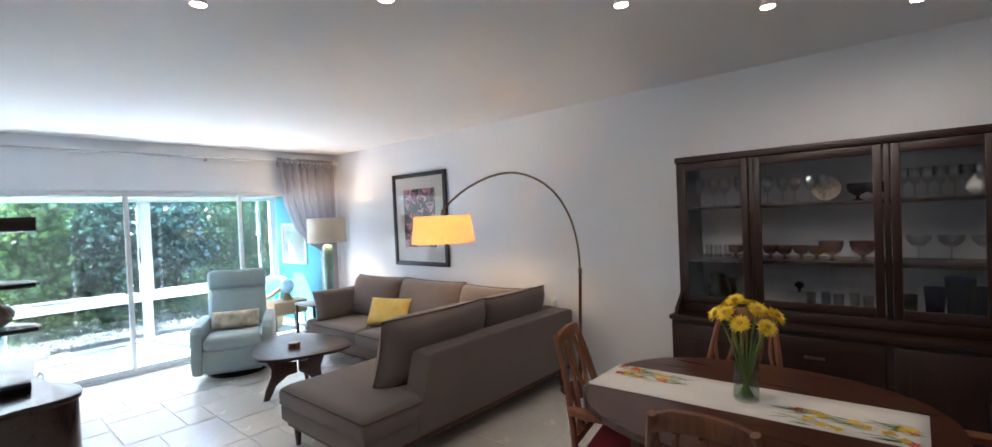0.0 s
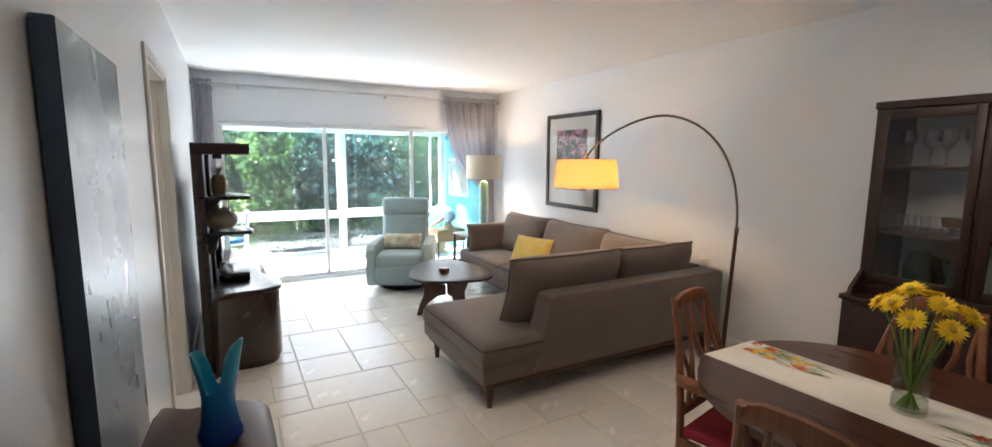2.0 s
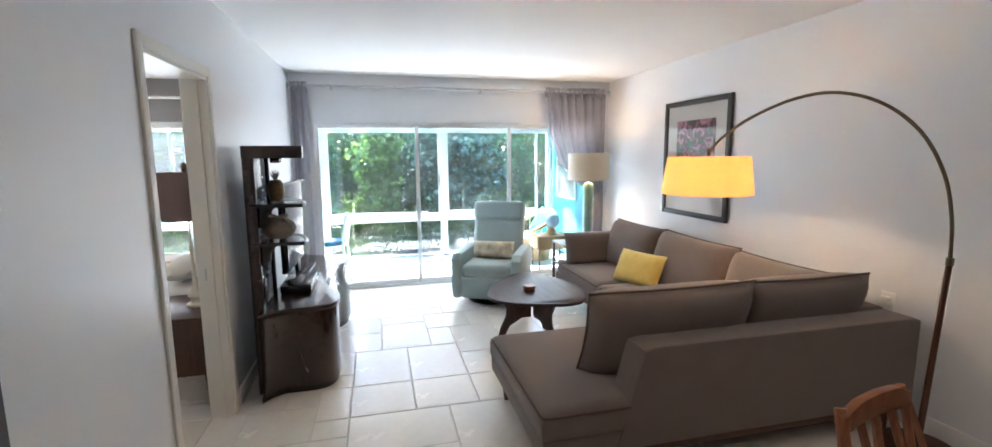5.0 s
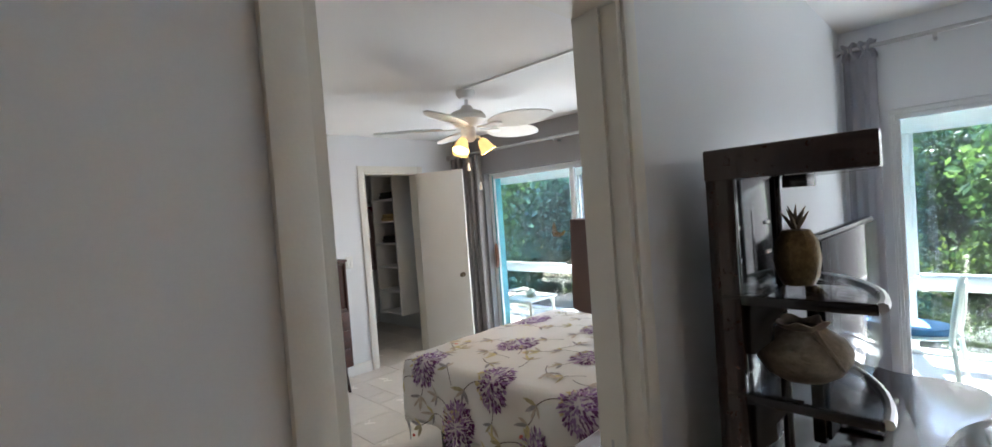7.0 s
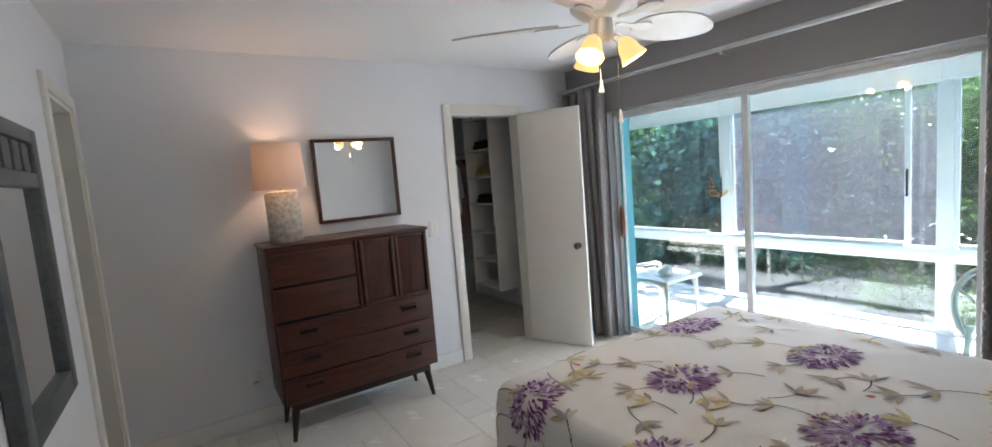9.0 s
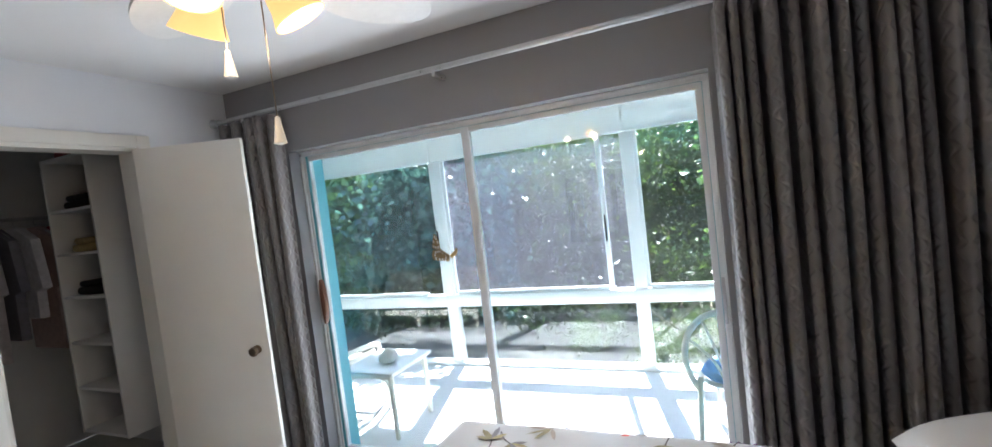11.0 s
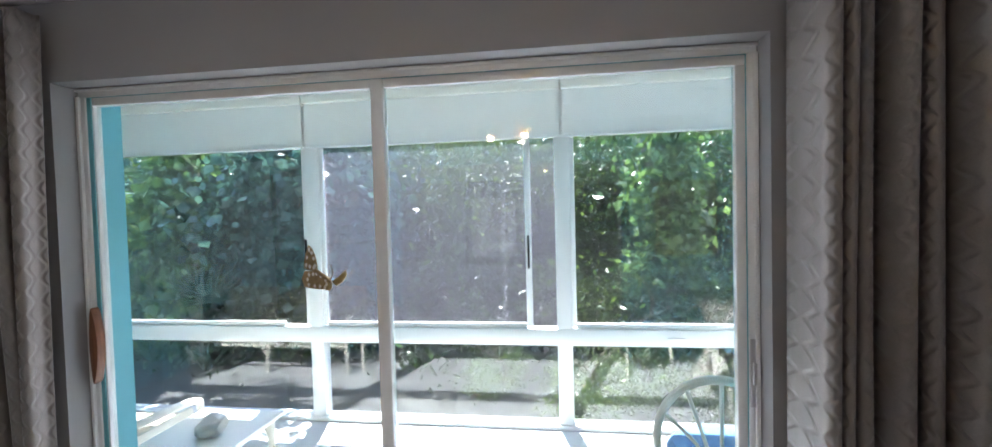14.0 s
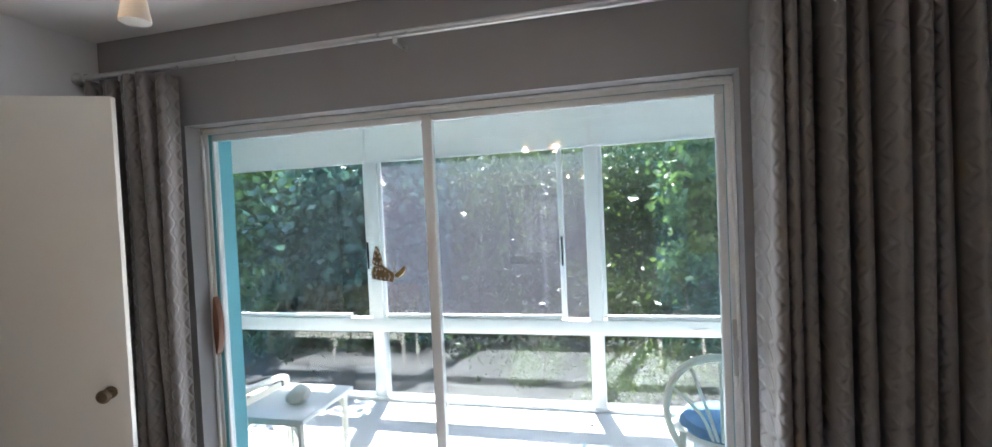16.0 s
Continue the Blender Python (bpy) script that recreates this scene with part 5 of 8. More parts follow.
# ---- media unit on the partition wall ----
def media():
    u = thing("media_cabinet", "black-brown media cabinet with curved front and display tower", "cabinet", (-4.7, 0.1, 0))
    body = smooth_loop([(-3.86, -0.13), (-3.86, 0.12), (-3.87, 0.35), (-3.97, 0.44), (-4.2, 0.44), (-4.42, 0.34), (-4.72, 0.30), (-5.05, 0.34), (-5.28, 0.44), (-5.5, 0.44), (-5.62, 0.35), (-5.63, 0.1), (-5.63, -0.13)], 4)
    body = [(x - 0.02 * (x > -4), max(y, -0.0)) for x, y in body]
    part("body", slab(bmesh.new(), body, 0.05, 0.565, 0.004), M_ESP, u)
    part("plinth", slab(bmesh.new(), [(-4.74 + (x + 4.74) * 0.97, max(y - 0.02, -0.015)) for x, y in body], 0, 0.05), M_BLACK, u)
    part("top", slab(bmesh.new(), [(-4.74 + (x + 4.74) * 1.015, y + 0.015 * (y > 0)) for x, y in body], 0.565, 0.6, 0.008), M_ESP, u)
    sg = mat("silver_door", (0.45, 0.45, 0.46), 0.18, 0.7, var=0.08, bump=0.05)
    for x0, x1, y0, y1 in ((-4.44, -4.74, 0.345, 0.312), (-4.76, -5.04, 0.312, 0.345)):
        ang = math.degrees(math.atan2(y1 - y0, x1 - x0))
        w = math.hypot(x1 - x0, y1 - y0)
        d = part("door", moved(bx(0, w, -0.028, -0.012, 0.1, 0.54, 0.006), pose(x0, y0, 0, 0, 0, ang)), sg, u, "silver glass door")
        part("handle", moved(tube(bmesh.new(), arcpts([(w / 2 - 0.05, -0.03, 0.5), (w / 2, -0.06, 0.48), (w / 2 + 0.05, -0.03, 0.5)], 4), 0.007, 8), pose(x0, y0, 0, 0, 0, ang)), M_SILVER, d)
    # display tower at the doorway end
    part("tower_back", bx(-4.470, -3.956, -0.065, -0.04, 0.0, 1.575, 0.002), M_PIANO, u, "glossy black back panel")
    part("tower_post", bx(-3.955, -3.927, -0.065, 0.005, 0.0, 1.575, 0.004), M_ESP, u)
    part("pole", tube(bmesh.new(), [(-4.220, 0.02, 0.6), (-4.220, 0.02, 1.575)], 0.014, 12), M_BLACK, u)
    def quarter(r, cx=-3.925, cy=-0.065, w=0.47):
        pts = [(cx, cy)] + [(cx - w * math.sin(a), cy + r * math.cos(a)) for a in [math.pi / 2 * k / 12 for k in range(13)]]
        return pts
    part("visor", slab(bmesh.new(), quarter(0.36, w=0.51), 1.57, 1.65, 0.004), M_ESP, u)
    part("visor_lamp", bx(-4.230, -4.130, 0.06, 0.12, 1.54, 1.57, 0.004), M_BLACK, u)
    for z in (1.28, 1.03):
        sh = part("shelf", slab(bmesh.new(), quarter(0.325, cy=-0.039, w=0.46), z - 0.012, z, 0.002), M_HGLASS, u, "smoked glass shelf")
        rim = [(-3.925 - 0.46 * math.sin(a), -0.039 + 0.325 * math.cos(a), z - 0.008) for a in [math.pi / 2 * k / 12 for k in range(13)]]
        part("rim", tube(bmesh.new(), rim, 0.012, 8), M_SILVER, sh)
        part("side_rail", bx(-3.942, -3.923, 0.006, 0.28, z - 0.026, z - 0.002, 0.003), M_BLACK, sh)
        o = [(-0.04, z - 0.014), (0.12, z - 0.014), (0.09, z - 0.04), (0.06, z - 0.08), (0.06, z - 0.12), (0.02, z - 0.16), (-0.04, z - 0.17)]
        part("bracket", upright(bmesh.new(), o, "x", -3.990, -3.965, 0.003), M_BLACK, sh)
    for x in (-4.060, -4.340):
        for z in (0.75, 0.86, 1.12, 1.2, 1.345, 1.437):
            part("slot", bx(x - 0.025, x + 0.025, -0.041, -0.037, z - 0.006, z + 0.006, 0.001), M_WHITE, u, "pale rounded slot")
    for z in (0.80, 1.16, 1.40):
        part("slit", bx(-4.215, -4.195, -0.0405, -0.0385, z - 0.10, z + 0.08), M_BLACK, u, "dark upright slit")


media()
# pineapple and pot on the tower shelves
M_PINE = mat("aged_brass", (0.20, 0.145, 0.07), 0.42, 0.75, var=0.35, scale=60, fine=150, bump=0.6)
pa = thing("pineapple_ornament", "brass coloured pineapple ornament with dark leaves", "ornament", (-4.12, 0.09, 1.281))
pbm = lathe(bmesh.new(), [(0, 0), (0.035, 0.0), (0.05, 0.025), (0.056, 0.07), (0.05, 0.115), (0.032, 0.145), (0, 0.15)], -4.12, 0.09, 1.281, 28)
for v in pbm.verts:
    a = math.atan2(v.co.y - 0.09, v.co.x + 4.12)
    h = v.co.z - 1.281
    f = 1 + 0.04 * math.sin(7 * a + 60 * h) * math.sin(7 * a - 60 * h)
    v.co.x, v.co.y = -4.12 + (v.co.x + 4.12) * f, 0.09 + (v.co.y - 0.09) * f
part("body", pbm, M_PINE, pa)
for k in range(9):
    a = k * 2.4
    s = 0.026 - 0.0026 * k
    L = 0.045 + 0.003 * k
    lf = bmesh.new()
    p0 = Vector((-4.12, 0.09, 1.425))
    d = Vector((math.cos(a), math.sin(a), 0))
    tube(lf, [p0, p0 + d * s + Vector((0, 0, L * 0.6)), p0 + d * (s + 0.014) + Vector((0, 0, L))], 0.008, 5, 0.001)
    part("leaf", lf, M_BRONZE, pa, "dark bronze leaf")
M_POT = mat("rustic_stoneware", (0.26, 0.22, 0.17), 0.7, var=0.4, scale=9, fine=60, bump=0.7)
po = thing("stoneware_pot", "round mottled stoneware pot with pinched rim", "pot", (-4.12, 0.09, 1.031))
ptm = lathe(bmesh.new(), [(0, 0.004), (0.06, 0.0), (0.088, 0.018), (0.110, 0.052), (0.113, 0.075), (0.098, 0.105), (0.068, 0.125), (0.052, 0.135), (0.060, 0.152), (0.056, 0.153), (0.047, 0.136), (0.06, 0.12), (0.09, 0.10), (0.1, 0.07), (0, 0.02)], -4.12, 0.09, 1.031, 40)
for v in ptm.verts:
    a = math.atan2(v.co.y - 0.09, v.co.x + 4.12)
    if v.co.z > 1.175:
        f = 1 + 0.13 * math.sin(5 * a)
        v.co.x, v.co.y = -4.12 + (v.co.x + 4.12) * f, 0.09 + (v.co.y - 0.09) * f
        v.co.z += 0.006 * math.sin(5 * a + 1)
part("body", ptm, M_POT, po)
part("applied_leaf", tube(bmesh.new(), arcpts([(-4.075, 0.13, 1.165), (-4.055, 0.155, 1.135), (-4.05, 0.175, 1.11), (-4.06, 0.19, 1.08)], 4), 0.011, 8, 0.004), M_POT, po, "moulded leaf relief")
# television and box
tv = thing("television", "flat black television standing on the media cabinet", "television", (-5.0, 0.02, 0.6))
tvm = pose(-4.5, 0.05, 0, 0, 0, -1) @ pose(4.5, -0.05, 0)
part("screen", moved(bx(-5.58, -4.50, 0.06, 0.072, 0.70, 1.36, 0.003), tvm), mat("tv_screen", (0.008, 0.008, 0.01), -0.04, var=0.1, bump=0.0, spec=0.06), tv, "glossy dark screen")
part("case", moved(bx(-5.595, -4.485, 0.02, 0.059, 0.685, 1.375, 0.008), tvm), M_BLACK, tv)
part("stand", moved(bx(-5.25, -4.83, -0.01, 0.16, 0.601, 0.615, 0.004), tvm), M_BLACK, tv)
part("neck", moved(bx(-5.1, -4.98, 0.02, 0.055, 0.61, 0.70, 0.004), tvm), M_BLACK, tv)
sb = thing("cable_box", "flat black box on the media cabinet", "media box", (-4.42, 0.14, 0.6))
part("case", bx(-4.62, -4.22, 0.05, 0.26, 0.604, 0.66, 0.006), M_BLACK, sb)
part("front_strip", bx(-4.60, -4.24, 0.259, 0.262, 0.62, 0.63), M_SILVER, sb)


# ---- curtains ----
def curtain(name, label, x, y0, y1, z0, z1, folds, amp, material, swag=None, seed=0, phase=0.0, lobes=False):
    """A pleated drape; swag(v) gives the y range at height share v."""
    c = thing(name, label, "curtain", (x, (y0 + y1) / 2, z0))
    rnd2 = random.Random(seed)
    ph = [rnd2.uniform(-0.5, 0.5) for _ in range(folds + 2)]
    nu, nv = folds * 18, 40
    bm = bmesh.new()
    g = []
    uv = bm.loops.layers.uv.new("cloth")
    run = [rnd2.uniform(0.6, 1.5) for _ in range(folds)]
    ends = [sum(run[:i]) / sum(run) for i in range(folds + 1)]
    for j in range(nv + 1):
        v = j / nv
        a, b = (y0, y1) if swag is None else swag(v)
        row = []
        for i in range(nu + 1):
            u = i / nu
            k = u * folds
            q = ph[int(k)] * (1 - (k % 1)) + ph[int(k) + 1] * (k % 1)
            sq = min(1.0, (b - a) / (y1 - y0) + 0.35)
            w = math.sin(2 * math.pi * (k + 0.22 * q) + phase)
            dx = amp * (0.75 + 0.5 * q) * sq * math.copysign(abs(w) ** 0.75, w)
            if lobes:
                f = min(folds - 1, int(k))
                s = k - f
                u = ends[f] + (ends[f + 1] - ends[f]) * s
                dx = amp * (0.9 + 0.5 * ph[f]) * (2 * math.sin(math.pi * min(1, s)) ** 1.5 - 1) + 0.02 * math.sin(2.2 * v + ph[f] * 9)
            dy = 0.012 * math.sin(2 * math.pi * k * 2 + q) * (1 - v * 0.3)
            sway = 0.012 * math.sin(3.1 * v + 5 * u + seed)
            row.append(bm.verts.new((x + dx + sway, a + (b - a) * u + dy, z0 + (z1 - z0) * v)))
        g.append(row)
    for a, b in zip(g, g[1:]):
        for i in range(nu):
            fc = bm.faces.new((a[i], a[i + 1], b[i + 1], b[i]))
            for lp, iu in zip(fc.loops, (i, i + 1, i + 1, i)):
                lp[uv].uv = (iu / nu * folds * 0.19, lp.vert.co.z)
    d = part("drape", bm, material, c, smooth=True)
    s = d.modifiers.new("cloth", "SOLIDIFY")
    s.thickness = 0.003
    return c


def rod(name, label, x, y0, y1, z, brackets, wallx, r=0.013, finials=(1, 1)):
    t = thing(name, label, "curtain rod", (x, (y0 + y1) / 2, z))
    part("bar", tube(bmesh.new(), [(x, y0, z), (x, y1, z)], r, 14), M_SILVER, t)
    for y, s, f in ((y0, -1, finials[0]), (y1, 1, finials[1])):
        if f:
            part("finial", moved(lathe(bmesh.new(), [(0, 0), (r * 1.5, 0), (r * 1.5, 0.02), (r * 1.1, 0.025), (r * 2.2, 0.05), (r * 1.6, 0.075), (0, 0.085)], 0, 0, 0, 16), pose(x, y, z, -90 * s, 0, 0)), M_SILVER, t, "steel ball finial")
    for y in brackets:
        part("bracket", box(bx(wallx, x + 0.005, y - 0.008, y + 0.008, z - 0.035, z - 0.015, 0.002), x - 0.008, x + 0.008, y - 0.01, y + 0.01, z - 0.035, z - r * 0.6, 0.002), M_SILVER, t)
    return t


rod("curtain_rod", "slim steel curtain rod under the ceiling", XW + 0.09, YS + 0.05, 3.6, 2.36, (0.3, 2.0, 3.3), XW)
SH_TOP = 2.34
M_SHEER = shade_cloth("sheer_curtain", (0.52, 0.52, 0.57), 0.45)
sh_n, sh_l = M_SHEER.node_tree.nodes, M_SHEER.node_tree.links
sh_out = sh_n["Material Output"].inputs[0]
sh_t, sh_m = sh_n.new("ShaderNodeBsdfTransparent"), sh_n.new("ShaderNodeMixShader")
sh_m.inputs[0].default_value = 0.16
sh_l.new(sh_out.links[0].from_socket, sh_m.inputs[1]), sh_l.new(sh_t.outputs[0], sh_m.inputs[2]), sh_l.new(sh_m.outputs[0], sh_out)
thin_c = curtain("curtain", "narrow grey sheer curtain gathered by the corner", XW + 0.09, YS + 0.03, YS + 0.20, 0.04, SH_TOP, 3, 0.022, M_SHEER, seed=2)
SWAG = [(0.04, 3.38), (0.85, 3.46), (1.05, 3.50), (1.12, 3.42), (1.25, 3.21), (1.50, 2.99), (1.82, 2.87), (2.36, 2.82)]
def swag_r(v):
    z = 0.04 + (SH_TOP - 0.04) * v
    for (z0, ya), (z1, yb) in zip(SWAG, SWAG[1:]):
        if z <= z1:
            return ya + (yb - ya) * (z - z0) / (z1 - z0), 3.62
    return SWAG[-1][1], 3.62
swag_c = curtain("curtain", "silvery grey curtain gathered and tied back by the wall", XW + 0.09, 2.78, 3.62, 0.04, SH_TOP, 7, 0.032, M_SHEER, seed=5, swag=swag_r)
def frill(parent, x, y0, y1, z0, z1, folds, amp, seed):
    """The bunched heading of a drape where it is threaded on its rod."""
    rf = random.Random(seed)
    bm = bmesh.new()
    n = folds * 8
    ph = [rf.uniform(-0.5, 0.5) for _ in range(folds + 2)]
    rows = []
    for j in range(7):
        v = j / 6
        row = []
        for i in range(n + 1):
            k = i / n * folds
            q = ph[int(k)]
            w = math.sin(2 * math.pi * k + q * 2)
            pinch = 0.35 + 1.3 * abs(v - 0.45)
            row.append(bm.verts.new((x + amp * w * pinch + 0.012 * (1 if w > 0 else -1), y0 + (y1 - y0) * i / n + 0.008 * math.sin(7 * v + q * 9), z0 + (z1 - z0) * v + 0.012 * q * v)))
        rows.append(row)
    for a, b in zip(rows, rows[1:]):
        for i in range(n):
            bm.faces.new((a[i], a[i + 1], b[i + 1], b[i]))
    return part("heading", bm, M_SHEER, parent, "gathered heading on the rod", smooth=True)


frill(swag_c, XW + 0.09, 2.80, 3.60, 2.29, 2.405, 15, 0.03, 6)
frill(thin_c, XW + 0.09, YS + 0.03, YS + 0.20, 2.29, 2.40, 4, 0.022, 3)
rod2 = rod("curtain_rod", "long steel curtain rod above the bedroom door", XW + 0.10, -3.95, -0.5, 2.2, (-3.75, -2.41, -0.9), XW, 0.014)
curtain("curtain", "grey patterned curtain hanging by the closet corner", XW + 0.10, -3.93, -3.49, 0.03, 2.17, 7, 0.055, M_GCURT, seed=7, lobes=True)
curtain("curtain", "wide grey patterned curtain in deep folds", XW + 0.135, -1.165, -0.36, 0.03, 2.17, 14, 0.115, M_GCURT, seed=9, lobes=True)

# ================= bedroom =================
def ogee(name, color):
    """Brocade with raised scallops in offset rows."""
    m = mat(name, color, 0.38, var=0.12, scale=20, fine=220, bump=0.2, sheen=0.08)
    nt = m.node_tree
    n, l = nt.nodes, nt.links
    p = n["Principled BSDF"]
    uvm = n.new("ShaderNodeUVMap")
    uvm.uv_map = "cloth"
    sp = n.new("ShaderNodeSeparateXYZ")
    l.new(uvm.outputs[0], sp.inputs[0])

    def calc(op, a, b=0.0, c=0.0):
        k = n.new("ShaderNodeMath")
        k.operation = op
        for sock, val in zip(k.inputs, (a, b, c)):
            if isinstance(val, (int, float)):
                sock.default_value = val
            else:
                l.new(val, sock)
        return k.outputs[0]

    # wavy seams that swing towards and away from their neighbours
    P, A, Q = 0.044, 0.010, 0.075
    wave = calc("MULTIPLY", calc("SINE", calc("MULTIPLY", sp.outputs[1], 2 * math.pi / Q)), A)
    d1 = calc("ABSOLUTE", calc("SUBTRACT", calc("FLOORED_MODULO", calc("SUBTRACT", sp.outputs[0], wave), 2 * P), P))
    d2 = calc("ABSOLUTE", calc("SUBTRACT", calc("FLOORED_MODULO", calc("ADD", calc("ADD", sp.outputs[0], P), wave), 2 * P), P))
    r = n.new("ShaderNodeMapRange")
    r.interpolation_type = "SMOOTHSTEP"
    r.inputs[1].default_value, r.inputs[2].default_value = 0.001, 0.011
    l.new(calc("MINIMUM", d1, d2), r.inputs[0])
    bu = n.new("ShaderNodeBump")
    bu.inputs["Strength"].default_value, bu.inputs["Distance"].default_value = 0.65, 0.006
    l.new(r.outputs[0], bu.inputs["Height"])
    old = p.inputs["Normal"].links[0].from_socket
    l.new(old, bu.inputs["Normal"]), l.new(bu.outputs[0], p.inputs["Normal"])
    return m


M_OGEE = ogee("grey_brocade", (0.19, 0.178, 0.174))
for o in bpy.data.objects:
    if o.name.startswith("drape") and o.data.materials[0] == M_GCURT:
        o.data.materials[0] = M_OGEE

# ---- bed ----
BX0, BX1, BY0, BY1, BZ = -5.95, -4.45, -2.24, -0.32, 0.63
def bed_pt(u, v, up=0.0):
    """A place on the coverlet: u from the west side, v from the foot, in metres along the cloth."""
    W, L = BX1 - BX0, BY1 - BY0
    over_x = max(-u, u - W, 0)
    over_y = max(-v, 0)
    d = math.hypot(over_x, over_y)
    cx, cy = min(max(u, 0), W), min(max(v, 0), L)
    sgn = -1 if u < 0 else 1
    r = 0.05
    if d > 0:
        nx, ny = sgn * over_x / d, -over_y / d
        if d < r * 1.57:
            a = d / r
            out, down = r * math.sin(a), r * (1 - math.cos(a))
            no = Vector((nx * math.sin(a), ny * math.sin(a), math.cos(a)))
        else:
            out, down = r, r + d - r * 1.57
            no = Vector((nx, ny, 0.05))
            along = cx * 1.0 + cy * 1.0 + math.atan2(over_y, over_x + 1e-6) * 0.35
            out += 0.020 * math.sin(along * 17) * min(1, down * 4) + 0.04 * down
        px, py, pz = BX0 + cx + nx * out, BY0 + cy + ny * out, BZ - down
    else:
        no = Vector((0, 0, 1))
        e = min(u, W - u, v + 0.001) if v >= 0 else 0
        px, py, pz = BX0 + u, BY0 + v, BZ + 0.012 * min(1, e / 0.3)
    q = Vector((px, py, pz))
    wr = 0.006 * noise.noise((u * 3.1, v * 3.1, 0.3)) + 0.003 * noise.noise((u * 9, v * 9, 4))
    return q + no * (wr + up)


DROP = 0.42
def coverlet():
    c = thing("bedspread", "white cotton bedspread printed with purple blossoms", "bedspread", (-5.2, -1.3, BZ))
    bm = bmesh.new()
    W, L = BX1 - BX0, BY1 - BY0
    nu, nv = 76, 76
    us = [-DROP + (W + 2 * DROP) * i / nu for i in range(nu + 1)]
    vs = [-DROP + (L + DROP) * j / nv for j in range(nv + 1)]
    g = [[bm.verts.new(bed_pt(u, v)) for u in us] for v in vs]
    for a, b in zip(g, g[1:]):
        for i in range(nu):
            bm.faces.new((a[i], a[i + 1], b[i + 1], b[i]))
    # trim the long corner point
    o = part("cloth", bm, M_SHEET, c, smooth=True)
    s = o.modifiers.new("cloth", "SOLIDIFY")
    s.thickness, s.offset = 0.006, -1
    rnd3 = random.Random(21)
    tones = {"deep_purple": (0.13, 0.03, 0.13), "mauve": (0.34, 0.20, 0.40), "lilac_grey": (0.40, 0.34, 0.42), "soft_yellow": (0.60, 0.52, 0.27), "olive_leaf": (0.42, 0.37, 0.22), "tan_leaf": (0.52, 0.44, 0.36), "grey_leaf": (0.33, 0.31, 0.31), "stem_ink": (0.10, 0.07, 0.06), "coral_bud": (0.68, 0.16, 0.12)}
    sheets = {k: bmesh.new() for k in tones}
    def dab(tone, u, v, ang, L, W, lift):
        ax, ay = math.cos(ang), math.sin(ang)
        pts = [(0, 0), (0.3 * L, 0.5 * W), (0.7 * L, 0.42 * W), (L, 0), (0.7 * L, -0.42 * W), (0.3 * L, -0.5 * W)]
        b = sheets[tone]
        b.faces.new([b.verts.new(bed_pt(u + p * ax - q * ay, v + p * ay + q * ax, lift)) for p, q in pts])
    def stem(u, v, ang, L, bend):
        b = sheets["stem_ink"]
        for k in range(7):
            a = ang + bend * k / 7
            u2, v2 = u + L / 7 * math.cos(a), v + L / 7 * math.sin(a)
            dab("stem_ink", u, v, a, L / 6, 0.0065, 0.0035)
            u, v = u2, v2
        return u, v, ang + bend
    def leaf_spray(u, v, ang):
        for da in (-0.9, -0.3, 0.35, 0.95):
            dab(rnd3.choice(["olive_leaf", "tan_leaf", "grey_leaf", "tan_leaf", "soft_yellow"]), u, v, ang + da + rnd3.uniform(-0.15, 0.15), rnd3.uniform(0.06, 0.11), rnd3.uniform(0.015, 0.026), 0.004 + rnd3.random() * 0.001)
    def blossom(u0, v0, ang):
        for k in range(260):
            a, r = rnd3.uniform(0, 2 * math.pi), math.sqrt(rnd3.random())
            fu, fv = r * math.cos(a) * 0.145, r * math.sin(a) * 0.105
            u = u0 + fu * math.cos(ang) - fv * math.sin(ang)
            v = v0 + fu * math.sin(ang) + fv * math.cos(ang)
            side = r * math.sin(a)
            tone = "soft_yellow" if side < -0.65 and rnd3.random() < 0.6 else rnd3.choice(["deep_purple", "mauve", "mauve", "lilac_grey"] if side < 0.2 else ["deep_purple", "deep_purple", "mauve"])
            dab(tone, u, v, ang + a + rnd3.uniform(-0.5, 0.5), rnd3.uniform(0.022, 0.04), rnd3.uniform(0.008, 0.015), 0.004 + 0.003 * k / 260)
        a = ang - math.pi / 2
        u1, v1, a1 = stem(u0 + 0.085 * math.cos(a), v0 + 0.085 * math.sin(a), a, 0.16, 0.7)
        leaf_spray(u1, v1, a1)
        u2, v2, a2 = stem(u1, v1, a1 + 0.5, 0.14, -0.6)
        leaf_spray(u2, v2, a2)
        u3, v3, a3 = stem(u0 + 0.1 * math.cos(ang), v0 + 0.1 * math.sin(ang), ang, 0.12, -0.5)
        leaf_spray(u3, v3, a3)
        dab("coral_bud", u2 + 0.07, v2 - 0.05, a2, 0.035, 0.02, 0.004)
    spots = [(0.41, 0.12), (0.41, 0.755), (1.0, 0.49), (0.385, 1.36), (0.97, 1.07), (1.53, 0.18), (1.535, 0.79), (1.52, 1.35), (0.97, 1.66), (0.95, -0.2), (0.35, -0.30), (1.86, 0.5), (-0.2, 0.45), (-0.2, 1.05), (1.85, 1.1)]
    for u, v in spots:
        blossom(u, v, rnd3.uniform(-0.3, 0.3))
    for k in range(44):
        u, v = rnd3.uniform(-0.3, W + 0.3), rnd3.uniform(-0.35, L - 0.3)
        u1, v1, a1 = stem(u, v, rnd3.uniform(0, 6.28), 0.12, 0.6)
        leaf_spray(u1, v1, a1)
    for k, b in sheets.items():
        x = part(k + "_print", b, mat("print_" + k, tones[k], 0.9, var=0.25, scale=30, bump=0.1), c, "printed flower detail", smooth=False)
        x["kind"] = "stuff"


